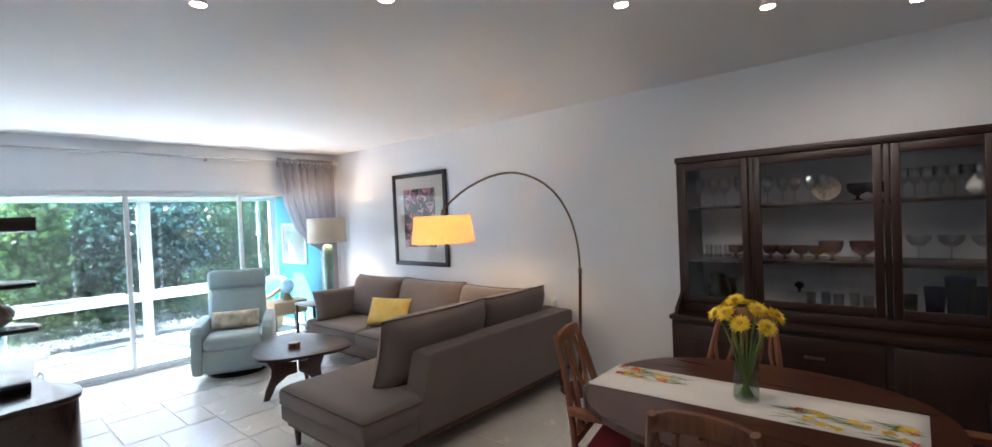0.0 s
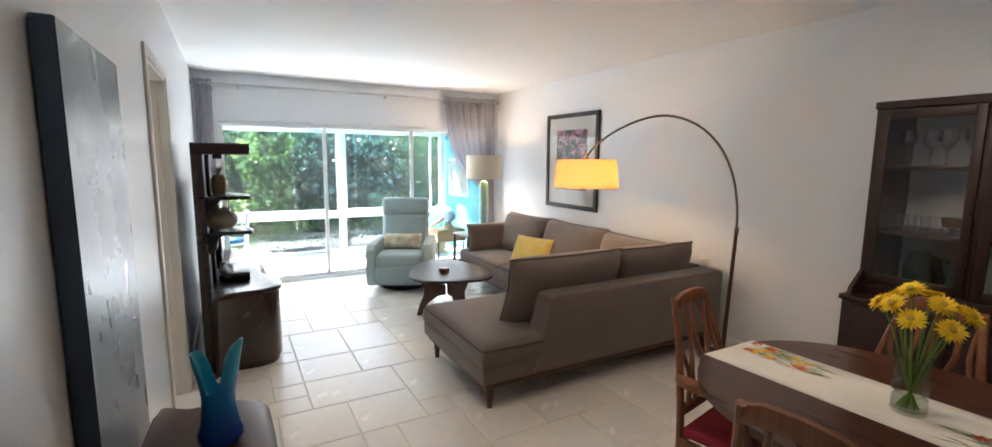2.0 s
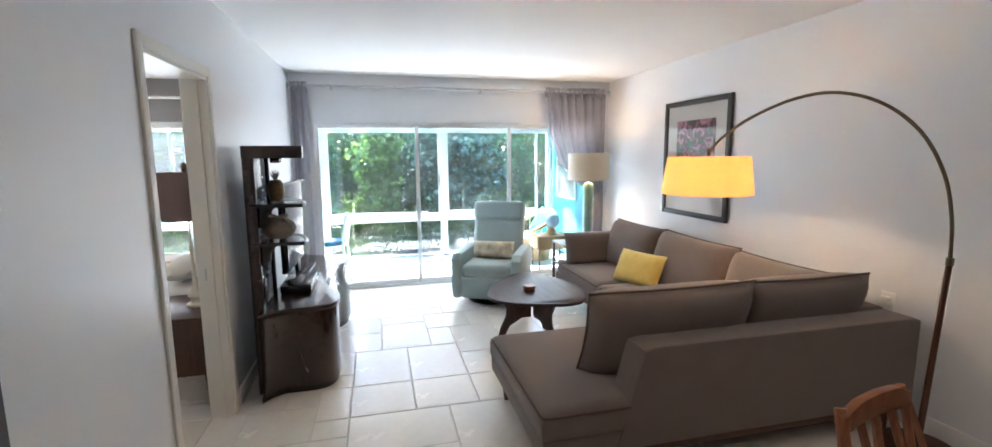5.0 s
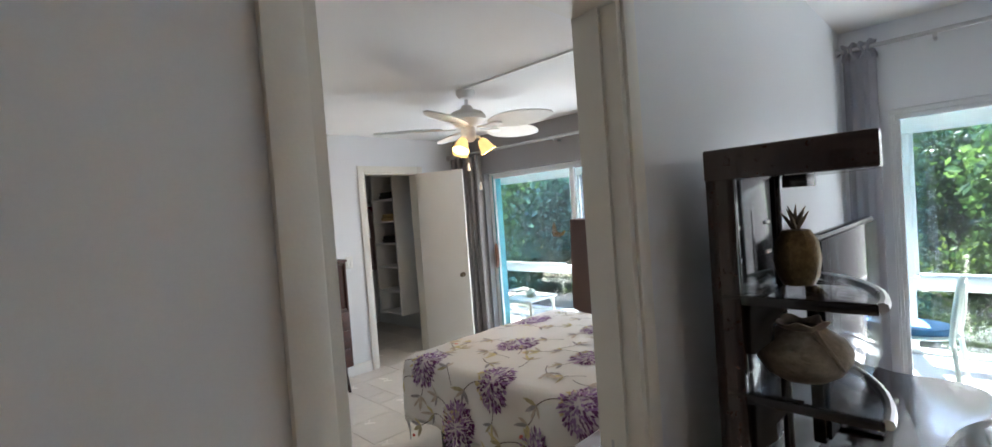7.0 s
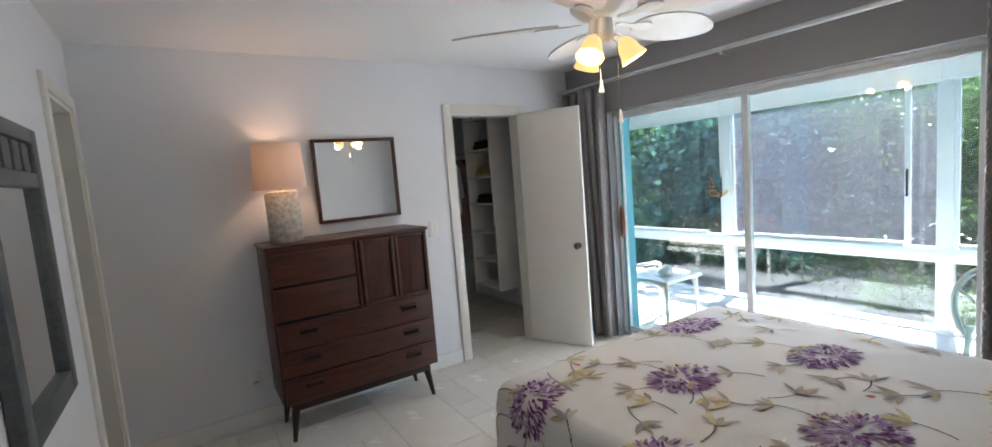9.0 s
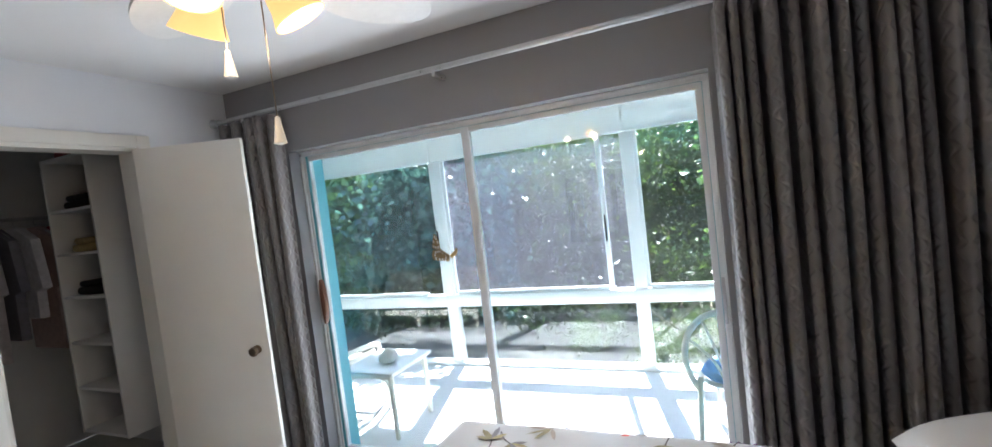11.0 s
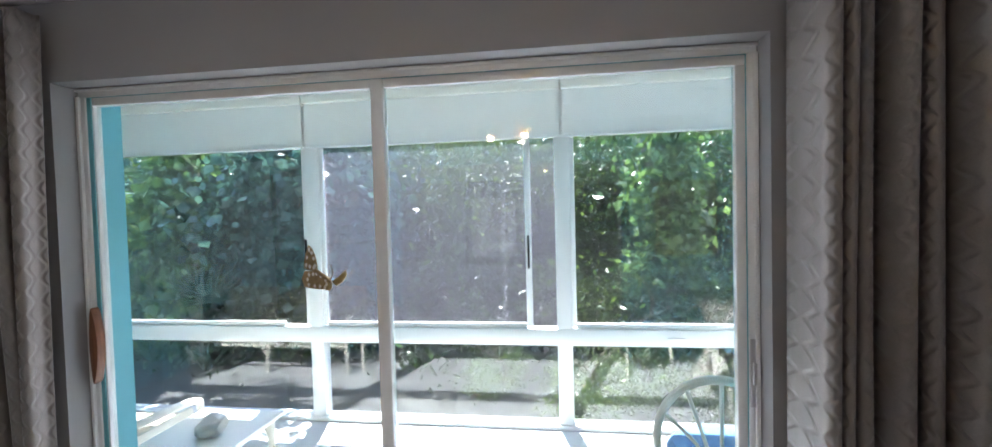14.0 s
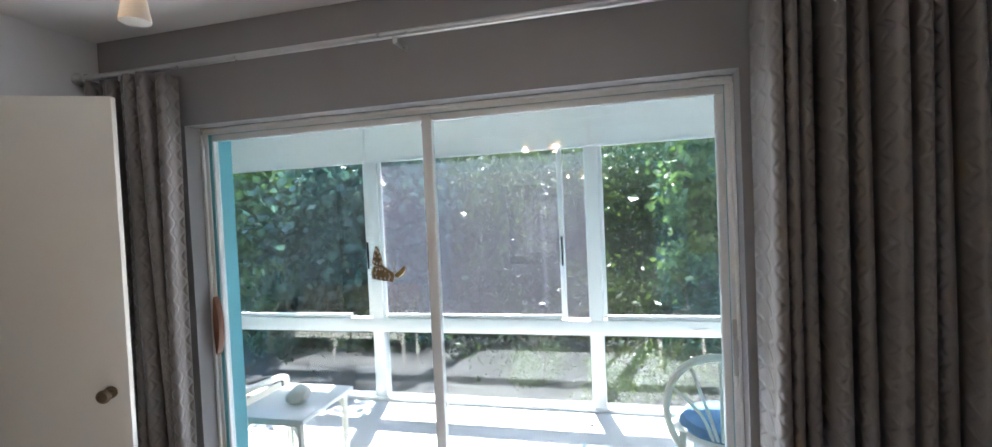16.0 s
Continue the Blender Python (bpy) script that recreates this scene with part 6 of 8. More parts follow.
coverlet()
bd = thing("bed", "queen bed with box base on black legs", "bed", (-5.2, -1.3, 0))
part("box_base", bx(BX0 + 0.03, BX1 - 0.03, BY0 + 0.03, BY1, 0.19, 0.40, 0.02), M_SHEET, bd)
part("mattress", bx(BX0 + 0.02, BX1 - 0.02, BY0 + 0.02, BY1, 0.401, 0.612, 0.05, 4), M_SHEET, bd)
for x in (BX0 + 0.12, BX1 - 0.12):
    for y in (BY0 + 0.15, -0.6):
        part("leg", bx(x - 0.025, x + 0.025, y - 0.025, y + 0.025, 0, 0.19, 0.004), M_BLACK, bd)
def pillow(x, y, z, tilt, rz, seed):
    p = thing("pillow", "white pillow printed with purple blossoms", "pillow", (x, y, z), "pillows on the bed")
    m = pose(x, y, z, tilt, 0, rz)
    part("case", moved(cushion(0.68, 0.46, 0.19, 0.5, 14, 0.06, seed), m), M_SHEET, p, smooth=True)
    r4 = random.Random(seed)
    b = bmesh.new()
    for k in range(70):
        a, r = r4.uniform(0, 6.28), 0.08 * math.sqrt(r4.random())
        u, v = 0.02 + r * math.cos(a), -0.03 + r * math.sin(a) * 0.8
        L, W = r4.uniform(0.02, 0.035), 0.012
        q = [(0, 0), (L / 2, W / 2), (L, 0), (L / 2, -W / 2)]
        ca, sa = math.cos(a), math.sin(a)
        b.faces.new([b.verts.new(m @ Vector((u + i * ca - j * sa, v + i * sa + j * ca, 0.5 * 0.19 + 0.004))) for i, j in q])
    o = part("blossom_print", b, M_MAUVE, p, "printed purple blossom", smooth=False)
    o["kind"] = "stuff"
M_MAUVE = mat("print_pillow", (0.28, 0.12, 0.28), 0.9, var=0.3, scale=30, bump=0.1)
pillow(-5.58, -0.60, 0.765, 16, 0, 31)
pillow(-4.86, -0.60, 0.765, 16, 0, 32)
pillow(-5.56, -0.46, 0.86, 38, 2, 33)
pillow(-4.87, -0.46, 0.86, 38, -2, 34)

# ---- dresser ----
M_RWAL = wood("red_walnut", (0.024, 0.005, 0.0026), (0.092, 0.021, 0.009), 0.36, "x", coat=0.06)
M_RWALZ = wood("red_walnut_upright", (0.024, 0.005, 0.0026), (0.092, 0.021, 0.009), 0.36, "z", coat=0.06)
def dresser():
    d = thing("dresser", "mid-century walnut highboy dresser on splayed legs", "dresser", (-4.23, -3.8, 0))
    x0, x1, yf, yb = -4.735, -3.725, -3.585, -3.985
    part("case", bx(x0, x1, yb, yf - 0.005, 0.235, 1.18, 0.004), M_RWAL, d)
    part("top", bx(x0 - 0.008, x1 + 0.008, yb, yf + 0.012, 1.18, 1.20, 0.004), M_RWAL, d)
    part("base_rail", bx(x0 + 0.05, x1 - 0.05, yb + 0.05, yf - 0.03, 0.185, 0.235, 0.004), M_DARKW, d)
    for x, dx in ((x0 + 0.07, -0.03), (x1 - 0.07, 0.03)):
        for y, dy in ((yf - 0.06, 0.02), (yb + 0.06, -0.01)):
            part("leg", tapered(bmesh.new(), x, y, 0, 0.2, 0.012, 0.026, dx, dy), M_DARKWZ, d)
    w = x1 - x0
    for k in range(3):
        z = 0.245 + 0.165 * k
        dr = part("drawer", bx(x0 + 0.015, x1 - 0.015, yf - 0.006, yf + 0.010, z, z + 0.158, 0.004), M_RWAL, d)
        for s in (0.18, 0.82):
            xx = x0 + w * s
            pull = part("pull", upright(bmesh.new(), [(xx - 0.062, z + 0.128), (xx + 0.062, z + 0.128), (xx + 0.055, z + 0.108), (xx - 0.055, z + 0.108)], "y", yf + 0.009, yf + 0.021, 0.003), M_RWAL, dr, "carved walnut lip")
            # no hollow is cut: a flat black strip paints the shade under the lip
            part("recess", bx(xx - 0.052, xx + 0.052, yf + 0.0095, yf + 0.0125, z + 0.082, z + 0.107), M_BLACK, pull, "black strip for the shade in the finger recess")
    xm = x0 + w * 0.48      # doors west, open-fronted drawers east
    for k in range(2):
        z = 0.755 + 0.21 * k
        dr = part("drawer", bx(xm + 0.02, x1 - 0.02, yf - 0.006, yf + 0.004, z, z + 0.185, 0.004), M_RWAL, d)
        # the gap's shade, laid on the case front as a black strip
        part("shadow_groove", bx(xm + 0.02, x1 - 0.02, yf - 0.006, yf - 0.002, z - 0.018, z - 0.001), M_BLACK, dr, "black strip for the shade in the gap below the drawer")
    part("divider", bx(xm - 0.004, xm + 0.016, yf - 0.006, yf + 0.012, 0.745, 1.175, 0.003), M_RWALZ, d)
    for k in range(2):
        a = x0 + 0.015 + k * (xm - x0 - 0.02) / 2
        b = a + (xm - x0 - 0.02) / 2 - 0.006
        dr = part("door", bx(a, b, yf - 0.006, yf + 0.008, 0.75, 1.172, 0.003), M_RWALZ, d)
        for u, v, z0, z1 in ((a, a + 0.022, 0.75, 1.172), (b - 0.022, b, 0.75, 1.172), (a + 0.022, b - 0.022, 0.75, 0.772), (a + 0.022, b - 0.022, 1.15, 1.172)):
            part("moulding", bx(u, v, yf + 0.0075, yf + 0.024, z0, z1, 0.006), M_WALZ, dr)


dresser()
M_SHELL = mat("capiz_shell", (0.55, 0.52, 0.46), 0.35, var=0.5, scale=38, fine=140, bump=0.8)
sl = thing("table_lamp", "white mosaic shell lamp with lit linen shade", "table lamp", (-3.89, -3.83, 1.2))
part("body", lathe(bmesh.new(), [(0, 0.001), (0.095, 0.0), (0.1, 0.01), (0.1, 0.30), (0.09, 0.315), (0.012, 0.32), (0.012, 0.37), (0, 0.37)], -3.89, -3.83, 1.2, 36, 0.8), M_SHELL, sl, "shell mosaic column")
part("shade", drum(bmesh.new(), -3.89, -3.83, 1.53, 1.81, 0.155, 0.14), M_SH_PK, sl, "linen drum shade")
bulb(-3.89, -3.83, 1.66, 0.20, (1, 0.56, 0.28), 0.03)
mi = thing("wall_mirror", "square mirror in a thin walnut frame", "mirror", (-4.43, YBS, 1.27))
M_MIRROR = bpy.data.materials.new("mirror_silver")
_, pm = nodes_of(M_MIRROR)
pm.inputs["Metallic"].default_value, pm.inputs["Roughness"].default_value = 1.0, 0.02
pm.inputs["Base Color"].default_value = (0.86, 0.88, 0.87, 1)
mx0, mx1, mz0, mz1 = -4.725, -4.135, 1.272, 1.848
for u, v, a, b in ((mx0, mx0 + 0.022, mz0, mz1), (mx1 - 0.022, mx1, mz0, mz1), (mx0 + 0.022, mx1 - 0.022, mz0, mz0 + 0.022), (mx0 + 0.022, mx1 - 0.022, mz1 - 0.022, mz1)):
    part("frame_bar", bx(u, v, YBS + 0.002, YBS + 0.035, a, b, 0.003), M_WALZ, mi)
part("mirror_glass", bx(mx0 + 0.02, mx1 - 0.02, YBS + 0.004, YBS + 0.02, mz0 + 0.02, mz1 - 0.02), M_MIRROR, mi, smooth=False)
sw = thing("light_switch", "white double light switch plate", "light switch", (-4.98, YBS, 1.1))
part("plate", bx(-5.03, -4.95, YBS, YBS + 0.006, 1.07, 1.19, 0.002), M_WHITE, sw)
for x in (-5.008, -4.972):
    part("rocker", bx(x - 0.009, x + 0.009, YBS + 0.006, YBS + 0.010, 1.10, 1.16, 0.001), M_WHITE, sw)
ou = thing("wall_socket", "white wall socket with a plug", "socket", (-3.62, YBS, 0.3))
part("plate", bx(-3.66, -3.58, YBS, YBS + 0.006, 0.24, 0.36, 0.002), M_WHITE, ou)
part("plug", bx(-3.64, -3.61, YBS + 0.006, YBS + 0.04, 0.27, 0.30, 0.004), M_WHITE, ou)

wp = thing("wall_socket", "white wall socket with a plug above the sofa back", "socket", (-2.76, YN, 0.7))
part("plate", bx(-2.80, -2.72, YN - 0.006, YN, 0.63, 0.75, 0.002), M_WHITE, wp)
part("plug", bx(-2.785, -2.735, YN - 0.045, YN - 0.006, 0.675, 0.725, 0.006), M_WHITE, wp)

# pictures on the east wall
M_GOLD = mat("gold_frame", (0.55, 0.42, 0.17), 0.3, 0.85, var=0.12, bump=0.05)
M_OLIVE = mat("olive_mat", (0.36, 0.36, 0.24), 0.9, var=0.05, bump=0.1)
fp = framed("framed_watercolour", "street watercolour in a thin gold frame with olive mat", "x", XBE, -1, -1.745, -1.09, 1.21, 1.705, 0.012, (M_GOLD, M_OLIVE, None), 0, depth=0.018)
part("paper_border", bx(XBE - 0.0098, XBE - 0.0082, -1.64, -1.165, 1.30, 1.625), M_MATB, fp, "white paper border", smooth=False)
part("print", bx(XBE - 0.0106, XBE - 0.0098, -1.625, -1.18, 1.315, 1.61), mat("watercolour_paper", (0.62, 0.56, 0.46), 0.9, var=0.12, scale=14, bump=0.1), fp, "painted street scene", smooth=False)


def watercolour():
    """Brush dabs: hazy sky, dark trees, a blue roof, red-brown fronts, sandy street, small dark figures."""
    rw = random.Random(77)
    tones = {"sky_wash": (0.46, 0.53, 0.66), "tree_wash": (0.10, 0.11, 0.16), "roof_blue": (0.30, 0.36, 0.55), "front_red": (0.26, 0.10, 0.10), "front_grey": (0.20, 0.18, 0.21), "street_sand": (0.62, 0.50, 0.33), "figure_dark": (0.07, 0.06, 0.09)}
    sheets = {k: bmesh.new() for k in tones}
    count = [0]
    def dab(tone, u, v, w, h):
        count[0] += 1
        x = XBE - 0.0108 - 0.0000025 * count[0]
        pts = []
        for k in range(9):
            a = 2 * math.pi * k / 9
            r = rw.uniform(0.75, 1.1)
            uu = min(0.99, max(0.01, u + w / 2 * r * math.copysign(abs(math.cos(a)) ** 0.6, math.cos(a))))
            vv = min(0.99, max(0.01, v + h / 2 * r * math.copysign(abs(math.sin(a)) ** 0.6, math.sin(a))))
            pts.append((x, -1.18 - 0.445 * uu, 1.315 + 0.295 * vv))
        b = sheets[tone]
        b.faces.new([b.verts.new(p) for p in pts])
    for _ in range(14):
        dab("sky_wash", rw.uniform(0, 1), rw.uniform(0.78, 1), 0.2, 0.12)
    for _ in range(70):
        dab("tree_wash", rw.gauss(0.42, 0.14), rw.uniform(0.68, 0.97), rw.uniform(0.05, 0.15), rw.uniform(0.03, 0.1))
    for _ in range(25):
        dab("tree_wash", rw.uniform(0.75, 0.98), rw.uniform(0.45, 0.8), rw.uniform(0.03, 0.1), rw.uniform(0.03, 0.12))
    for _ in range(22):
        dab("street_sand", rw.uniform(0.3, 1), rw.uniform(0.03, 0.3), rw.uniform(0.15, 0.3), rw.uniform(0.05, 0.12))
    for _ in range(34):
        dab("front_grey", rw.uniform(0.05, 0.95), rw.uniform(0.38, 0.6), rw.uniform(0.04, 0.1), rw.uniform(0.06, 0.16))
    for _ in range(22):
        dab("front_red", rw.uniform(0.1, 0.7), rw.uniform(0.34, 0.6), rw.uniform(0.03, 0.08), rw.uniform(0.04, 0.12))
    for _ in range(8):
        dab("roof_blue", rw.uniform(0.06, 0.32), rw.uniform(0.6, 0.72), 0.13, 0.08)
    for _ in range(26):
        dab("figure_dark", rw.uniform(0.06, 0.3), rw.uniform(0.06, 0.34), rw.uniform(0.015, 0.05), rw.uniform(0.02, 0.08))
    for _ in range(16):
        dab("figure_dark", rw.uniform(0.45, 0.95), rw.uniform(0.28, 0.45), rw.uniform(0.008, 0.02), rw.uniform(0.04, 0.1))
    for k, b in sheets.items():
        part(k, b, mat("paint_" + k, tones[k], 0.9, var=0.3, scale=40, bump=0.05), fp, "brush dabs of paint", smooth=False)


watercolour()
M_PEWT = mat("pewter_frame", (0.13, 0.145, 0.15), 0.5, 0.4, var=0.3, scale=14, bump=0.4)
wm = thing("shutter_mirror", "tall mirror in a weathered grey shutter frame", "mirror", (XBE, -2.45, 0.86))
my0, my1, mzb, mzt = -2.85, -2.22, 0.87, 1.79
for u, v, a, b in ((my0, my0 + 0.07, mzb, mzt), (my1 - 0.07, my1, mzb, mzt), (my0 + 0.07, my1 - 0.07, mzb, mzb + 0.08), (my0 + 0.07, my1 - 0.07, mzt - 0.05, mzt), (my0 + 0.07, my1 - 0.07, mzt - 0.2, mzt - 0.15)):
    part("frame_bar", bx(XBE - 0.04, XBE - 0.003, u, v, a, b, 0.005), M_PEWT, wm)
part("mirror_glass", bx(XBE - 0.018, XBE - 0.006, my0 + 0.065, my1 - 0.065, mzb + 0.075, mzt - 0.145), M_MIRROR, wm, smooth=False)
for k in range(5):
    y = my0 + 0.12 + k * 0.105
    part("slat", bx(XBE - 0.03, XBE - 0.012, y - 0.035, y + 0.035, mzt - 0.148, mzt - 0.052, 0.006), M_PEWT, wm)

# nightstand with its lamp
ns = thing("nightstand", "walnut nightstand with a single drawer", "nightstand", (-4.05, -0.5, 0))
part("case", bx(-4.40, -3.83, -0.70, YB - 0.016, 0.22, 0.58, 0.004), M_WALZ, ns)
part("top", bx(-4.41, -3.82, -0.71, YB - 0.016, 0.58, 0.60, 0.004), M_WAL, ns)
nd = part("drawer", bx(-4.38, -3.85, -0.715, -0.70, 0.25, 0.56, 0.004), M_WAL, ns)
part("pull", bx(-4.16, -4.06, -0.725, -0.715, 0.42, 0.435, 0.003), M_BRONZE, nd)
for x in (-4.36, -3.87):
    for y in (-0.66, -0.34):
        part("leg", tapered(bmesh.new(), x, y, 0, 0.22, 0.012, 0.022), M_DARKWZ, ns)
nl = thing("table_lamp", "slim candlestick lamp with brown drum shade", "table lamp", (-4.11, -0.45, 0.6))
part("base", lathe(bmesh.new(), [(0, 0), (0.06, 0), (0.06, 0.015), (0.035, 0.03), (0.028, 0.05), (0.05, 0.07), (0.03, 0.1), (0.014, 0.13), (0.010, 0.3), (0.012, 0.40), (0.006, 0.42), (0.006, 0.88), (0, 0.88)], -4.11, -0.45, 0.6, 24), mat("cream_ceramic", (0.62, 0.57, 0.46), 0.35, var=0.15, scale=20, bump=0.1), nl, "turned cream stem")
part("shade", drum(bmesh.new(), -4.11, -0.45, 1.181, 1.486, 0.160, 0.150), M_SH_BR, nl, "brown fabric drum shade")
part("spider", tube(bmesh.new(), [(-4.255, -0.45, 1.48), (-3.965, -0.45, 1.48)], 0.003, 6), M_BRONZE, nl)
part("finial", lathe(bmesh.new(), [(0, 0), (0.01, 0), (0.014, 0.02), (0.02, 0.045), (0.012, 0.07), (0, 0.075)], -4.11, -0.45, 1.475, 14), M_BRONZE, nl)

# ---- ceiling fan ----
FX, FY = -4.98, -2.10
M_AMBG = glow("amber_glass", (1.0, 0.60, 0.20), 0.075, (0.75, 0.46, 0.16))
M_BLADE = mat("white_rattan_blade", (0.74, 0.73, 0.70), 0.5, var=0.05, scale=10, fine=60, bump=0.3)
def fan():
    f = thing("ceiling_fan", "white ceiling fan with leaf blades and three lit shades", "ceiling fan", (FX, FY, HB - 0.1))
    part("canopy", lathe(bmesh.new(), [(0, 0.0), (0.065, 0), (0.068, -0.02), (0.05, -0.055), (0.02, -0.065), (0, -0.065)], FX, FY, HB), M_WHITE, f)
    part("downrod", tube(bmesh.new(), [(FX, FY, HB - 0.06), (FX, FY, HB - 0.13)], 0.013, 12), M_WHITE, f)
    part("motor", lathe(bmesh.new(), [(0, -0.10), (0.03, -0.105), (0.05, -0.135), (0.11, -0.155), (0.13, -0.18), (0.13, -0.21), (0.09, -0.245), (0.06, -0.26), (0, -0.26)], FX, FY, HB), M_WHITE, f)
    part("light_hub", lathe(bmesh.new(), [(0, -0.26), (0.05, -0.26), (0.055, -0.30), (0.05, -0.34), (0.03, -0.36), (0, -0.36)], FX, FY, HB), M_WHITE, f)
    for k in range(5):
        m = pose(FX, FY, HB - 0.262, 0, 0, -43 + 72 * k) @ pose(0, 0, 0, -13, 0, 0)
        o = smooth_loop([(0.19, -0.03), (0.25, -0.085), (0.37, -0.12), (0.51, -0.11), (0.63, -0.055), (0.67, 0.0), (0.63, 0.055), (0.51, 0.11), (0.37, 0.12), (0.25, 0.085), (0.19, 0.03)], 4)
        b = part("blade", moved(slab(bmesh.new(), o, -0.004, 0.004, 0.002), m), M_BLADE, f, "white woven leaf-shaped blade")
        part("blade_iron", moved(slab(bmesh.new(), smooth_loop([(0.09, -0.014), (0.16, -0.012), (0.24, -0.035), (0.29, 0.0), (0.24, 0.035), (0.16, 0.012), (0.09, 0.014)], 4), -0.011, -0.005, 0.001), m), M_WHITE, b)
    for k in range(3):
        a = radians(20 + 120 * k)
        d = Vector((math.cos(a), math.sin(a), 0))
        c = Vector((FX, FY, HB - 0.335))
        part("lamp_arm", tube(bmesh.new(), arcpts([c + d * 0.03, c + d * 0.07 + Vector((0, 0, 0.006)), c + d * 0.09 + Vector((0, 0, -0.02))], 4), 0.009, 8), M_WHITE, f)
        m = Matrix.Translation(c + d * 0.085 + Vector((0, 0, -0.012))) @ (d * 0.55 + Vector((0, 0, -1))).normalized().to_track_quat("Z", "Y").to_matrix().to_4x4()
        part("tulip_shade", moved(lathe(bmesh.new(), [(0.02, 0), (0.03, 0.012), (0.042, 0.04), (0.046, 0.065), (0.06, 0.10), (0.057, 0.10), (0.043, 0.066), (0.039, 0.04), (0.027, 0.014), (0.02, 0)], 0, 0, 0, 24), m), M_AMBG, f, "glowing amber tulip glass")
    for s, dy, L in ((0.02, 0, 0.16), (-0.02, 0.065, 0.30)):
        ch2 = part("pull_chain", tube(bmesh.new(), [(FX + s, FY + dy * 0.5, HB - 0.34), (FX + s, FY + dy, HB - 0.37), (FX + s, FY + dy, HB - 0.35 - L)], 0.0015, 6), M_BRONZE, f)
        part("chain_pull", lathe(bmesh.new(), [(0, 0), (0.005, -0.003), (0.007, -0.02), (0.013, -0.056), (0, -0.06)], FX + s, FY + dy, HB - 0.35 - L, 14), M_WHITE, ch2)


fan()
for k in range(3):
    a = radians(20 + 120 * k)
    bulb(FX + 0.145 * math.cos(a), FY + 0.145 * math.sin(a), HB - 0.452, 0.19, (1, 0.72, 0.40), 0.022)
rc2 = thing("cable_raceway", "thin white cable strip along the ceiling", "cable cover", (FX + 0.05, -1.2, HB))
part("strip", bx(FX + 0.05, FX + 0.07, FY + 0.05, YB, HB - 0.012, HB, 0.002), M_WHITE, rc2)

# ---- bedroom door, folded back along the east wall ----
bd2 = thing("bedroom_door", "cream painted bedroom door standing wide open", "door", (XBE - 0.02, YB - 0.02, 0))
dm2 = pose(XBE - 0.028, YB - 0.022, 0, 0, 0, -90.3)
part("leaf", moved(bx(0, 0.745, -0.017, 0.017, 0.012, 2.015, 0.003), dm2), M_CREAM, bd2)
k2 = lathe(bmesh.new(), [(0.024, 0), (0.024, 0.004), (0.01, 0.008), (0.01, 0.03), (0.022, 0.038), (0.026, 0.05), (0.018, 0.06), (0, 0.062)], 0, 0, 0, 20)
part("knob", moved(k2, dm2 @ pose(0.70, -0.017, 0.90, 90, 0, 0)), M_SILVER, bd2, "steel round knob")
for z in (0.25, 1.0, 1.8):
    part("hinge", moved(tube(bmesh.new(), [(-0.006, -0.02, z), (-0.006, -0.02, z + 0.09)], 0.008, 8), dm2), M_BRONZE, bd2)
# ---- closet ----
cd = thing("closet_door", "plain cream closet door standing open", "door", (-5.88, YBS + 0.03, 0))
ang = math.degrees(math.atan2(-3.50 + 4.0, -6.115 + 5.87))
dm = pose(-5.875, YBS + 0.025, 0, 0, 0, ang)
part("leaf", moved(bx(0, 0.555, -0.017, 0.017, 0.012, 2.015, 0.003), dm), M_CREAM, cd)
for s in (-1, 1):
    k = lathe(bmesh.new(), [(0.024, 0), (0.024, 0.004), (0.01, 0.008), (0.01, 0.03), (0.022, 0.038), (0.026, 0.05), (0.018, 0.06), (0, 0.062)], 0, 0, 0, 20)
    part("knob", moved(k, dm @ pose(0.49, s * 0.017, 0.875, -90 * s, 0, 0)), M_BRONZE, cd, "dark round knob")
for z in (0.25, 1.0, 1.8):
    part("hinge", moved(tube(bmesh.new(), [(0, 0.02, z), (0, 0.02, z + 0.09)], 0.007, 8), dm), M_SILVER, cd)
ct = thing("closet_shelving", "white shelf tower with folded things", "shelving", (-6.2, -4.9, 0))
for y in (-4.66, -5.14):
    part("side_panel", bx(-6.44, -5.98, y - 0.009, y + 0.009, 0.32, 2.12, 0.001), M_WHITE, ct)
for z in (0.33, 0.62, 0.92, 1.22, 1.5, 1.78, 2.11):
    part("shelf", bx(-6.44, -5.985, -5.13, -4.67, z - 0.009, z + 0.009, 0.001), M_WHITE, ct)
part("back_panel", bx(-6.455, -6.445, -5.14, -4.66, 0.32, 2.12), M_WHITE, ct)
rd = thing("closet_rail", "steel hanging rail across the closet", "rail", (-5.5, -5.6, 1.75))
part("bar", tube(bmesh.new(), [(-6.47, -5.55, 1.78), (-4.5, -5.55, 1.78)], 0.014, 10), M_SILVER, rd)
tones = [(0.06, 0.02, 0.03), (0.25, 0.02, 0.05), (0.3, 0.22, 0.2), (0.42, 0.42, 0.44), (0.12, 0.12, 0.14), (0.35, 0.33, 0.33), (0.16, 0.17, 0.2), (0.25, 0.12, 0.14), (0.5, 0.48, 0.46)]
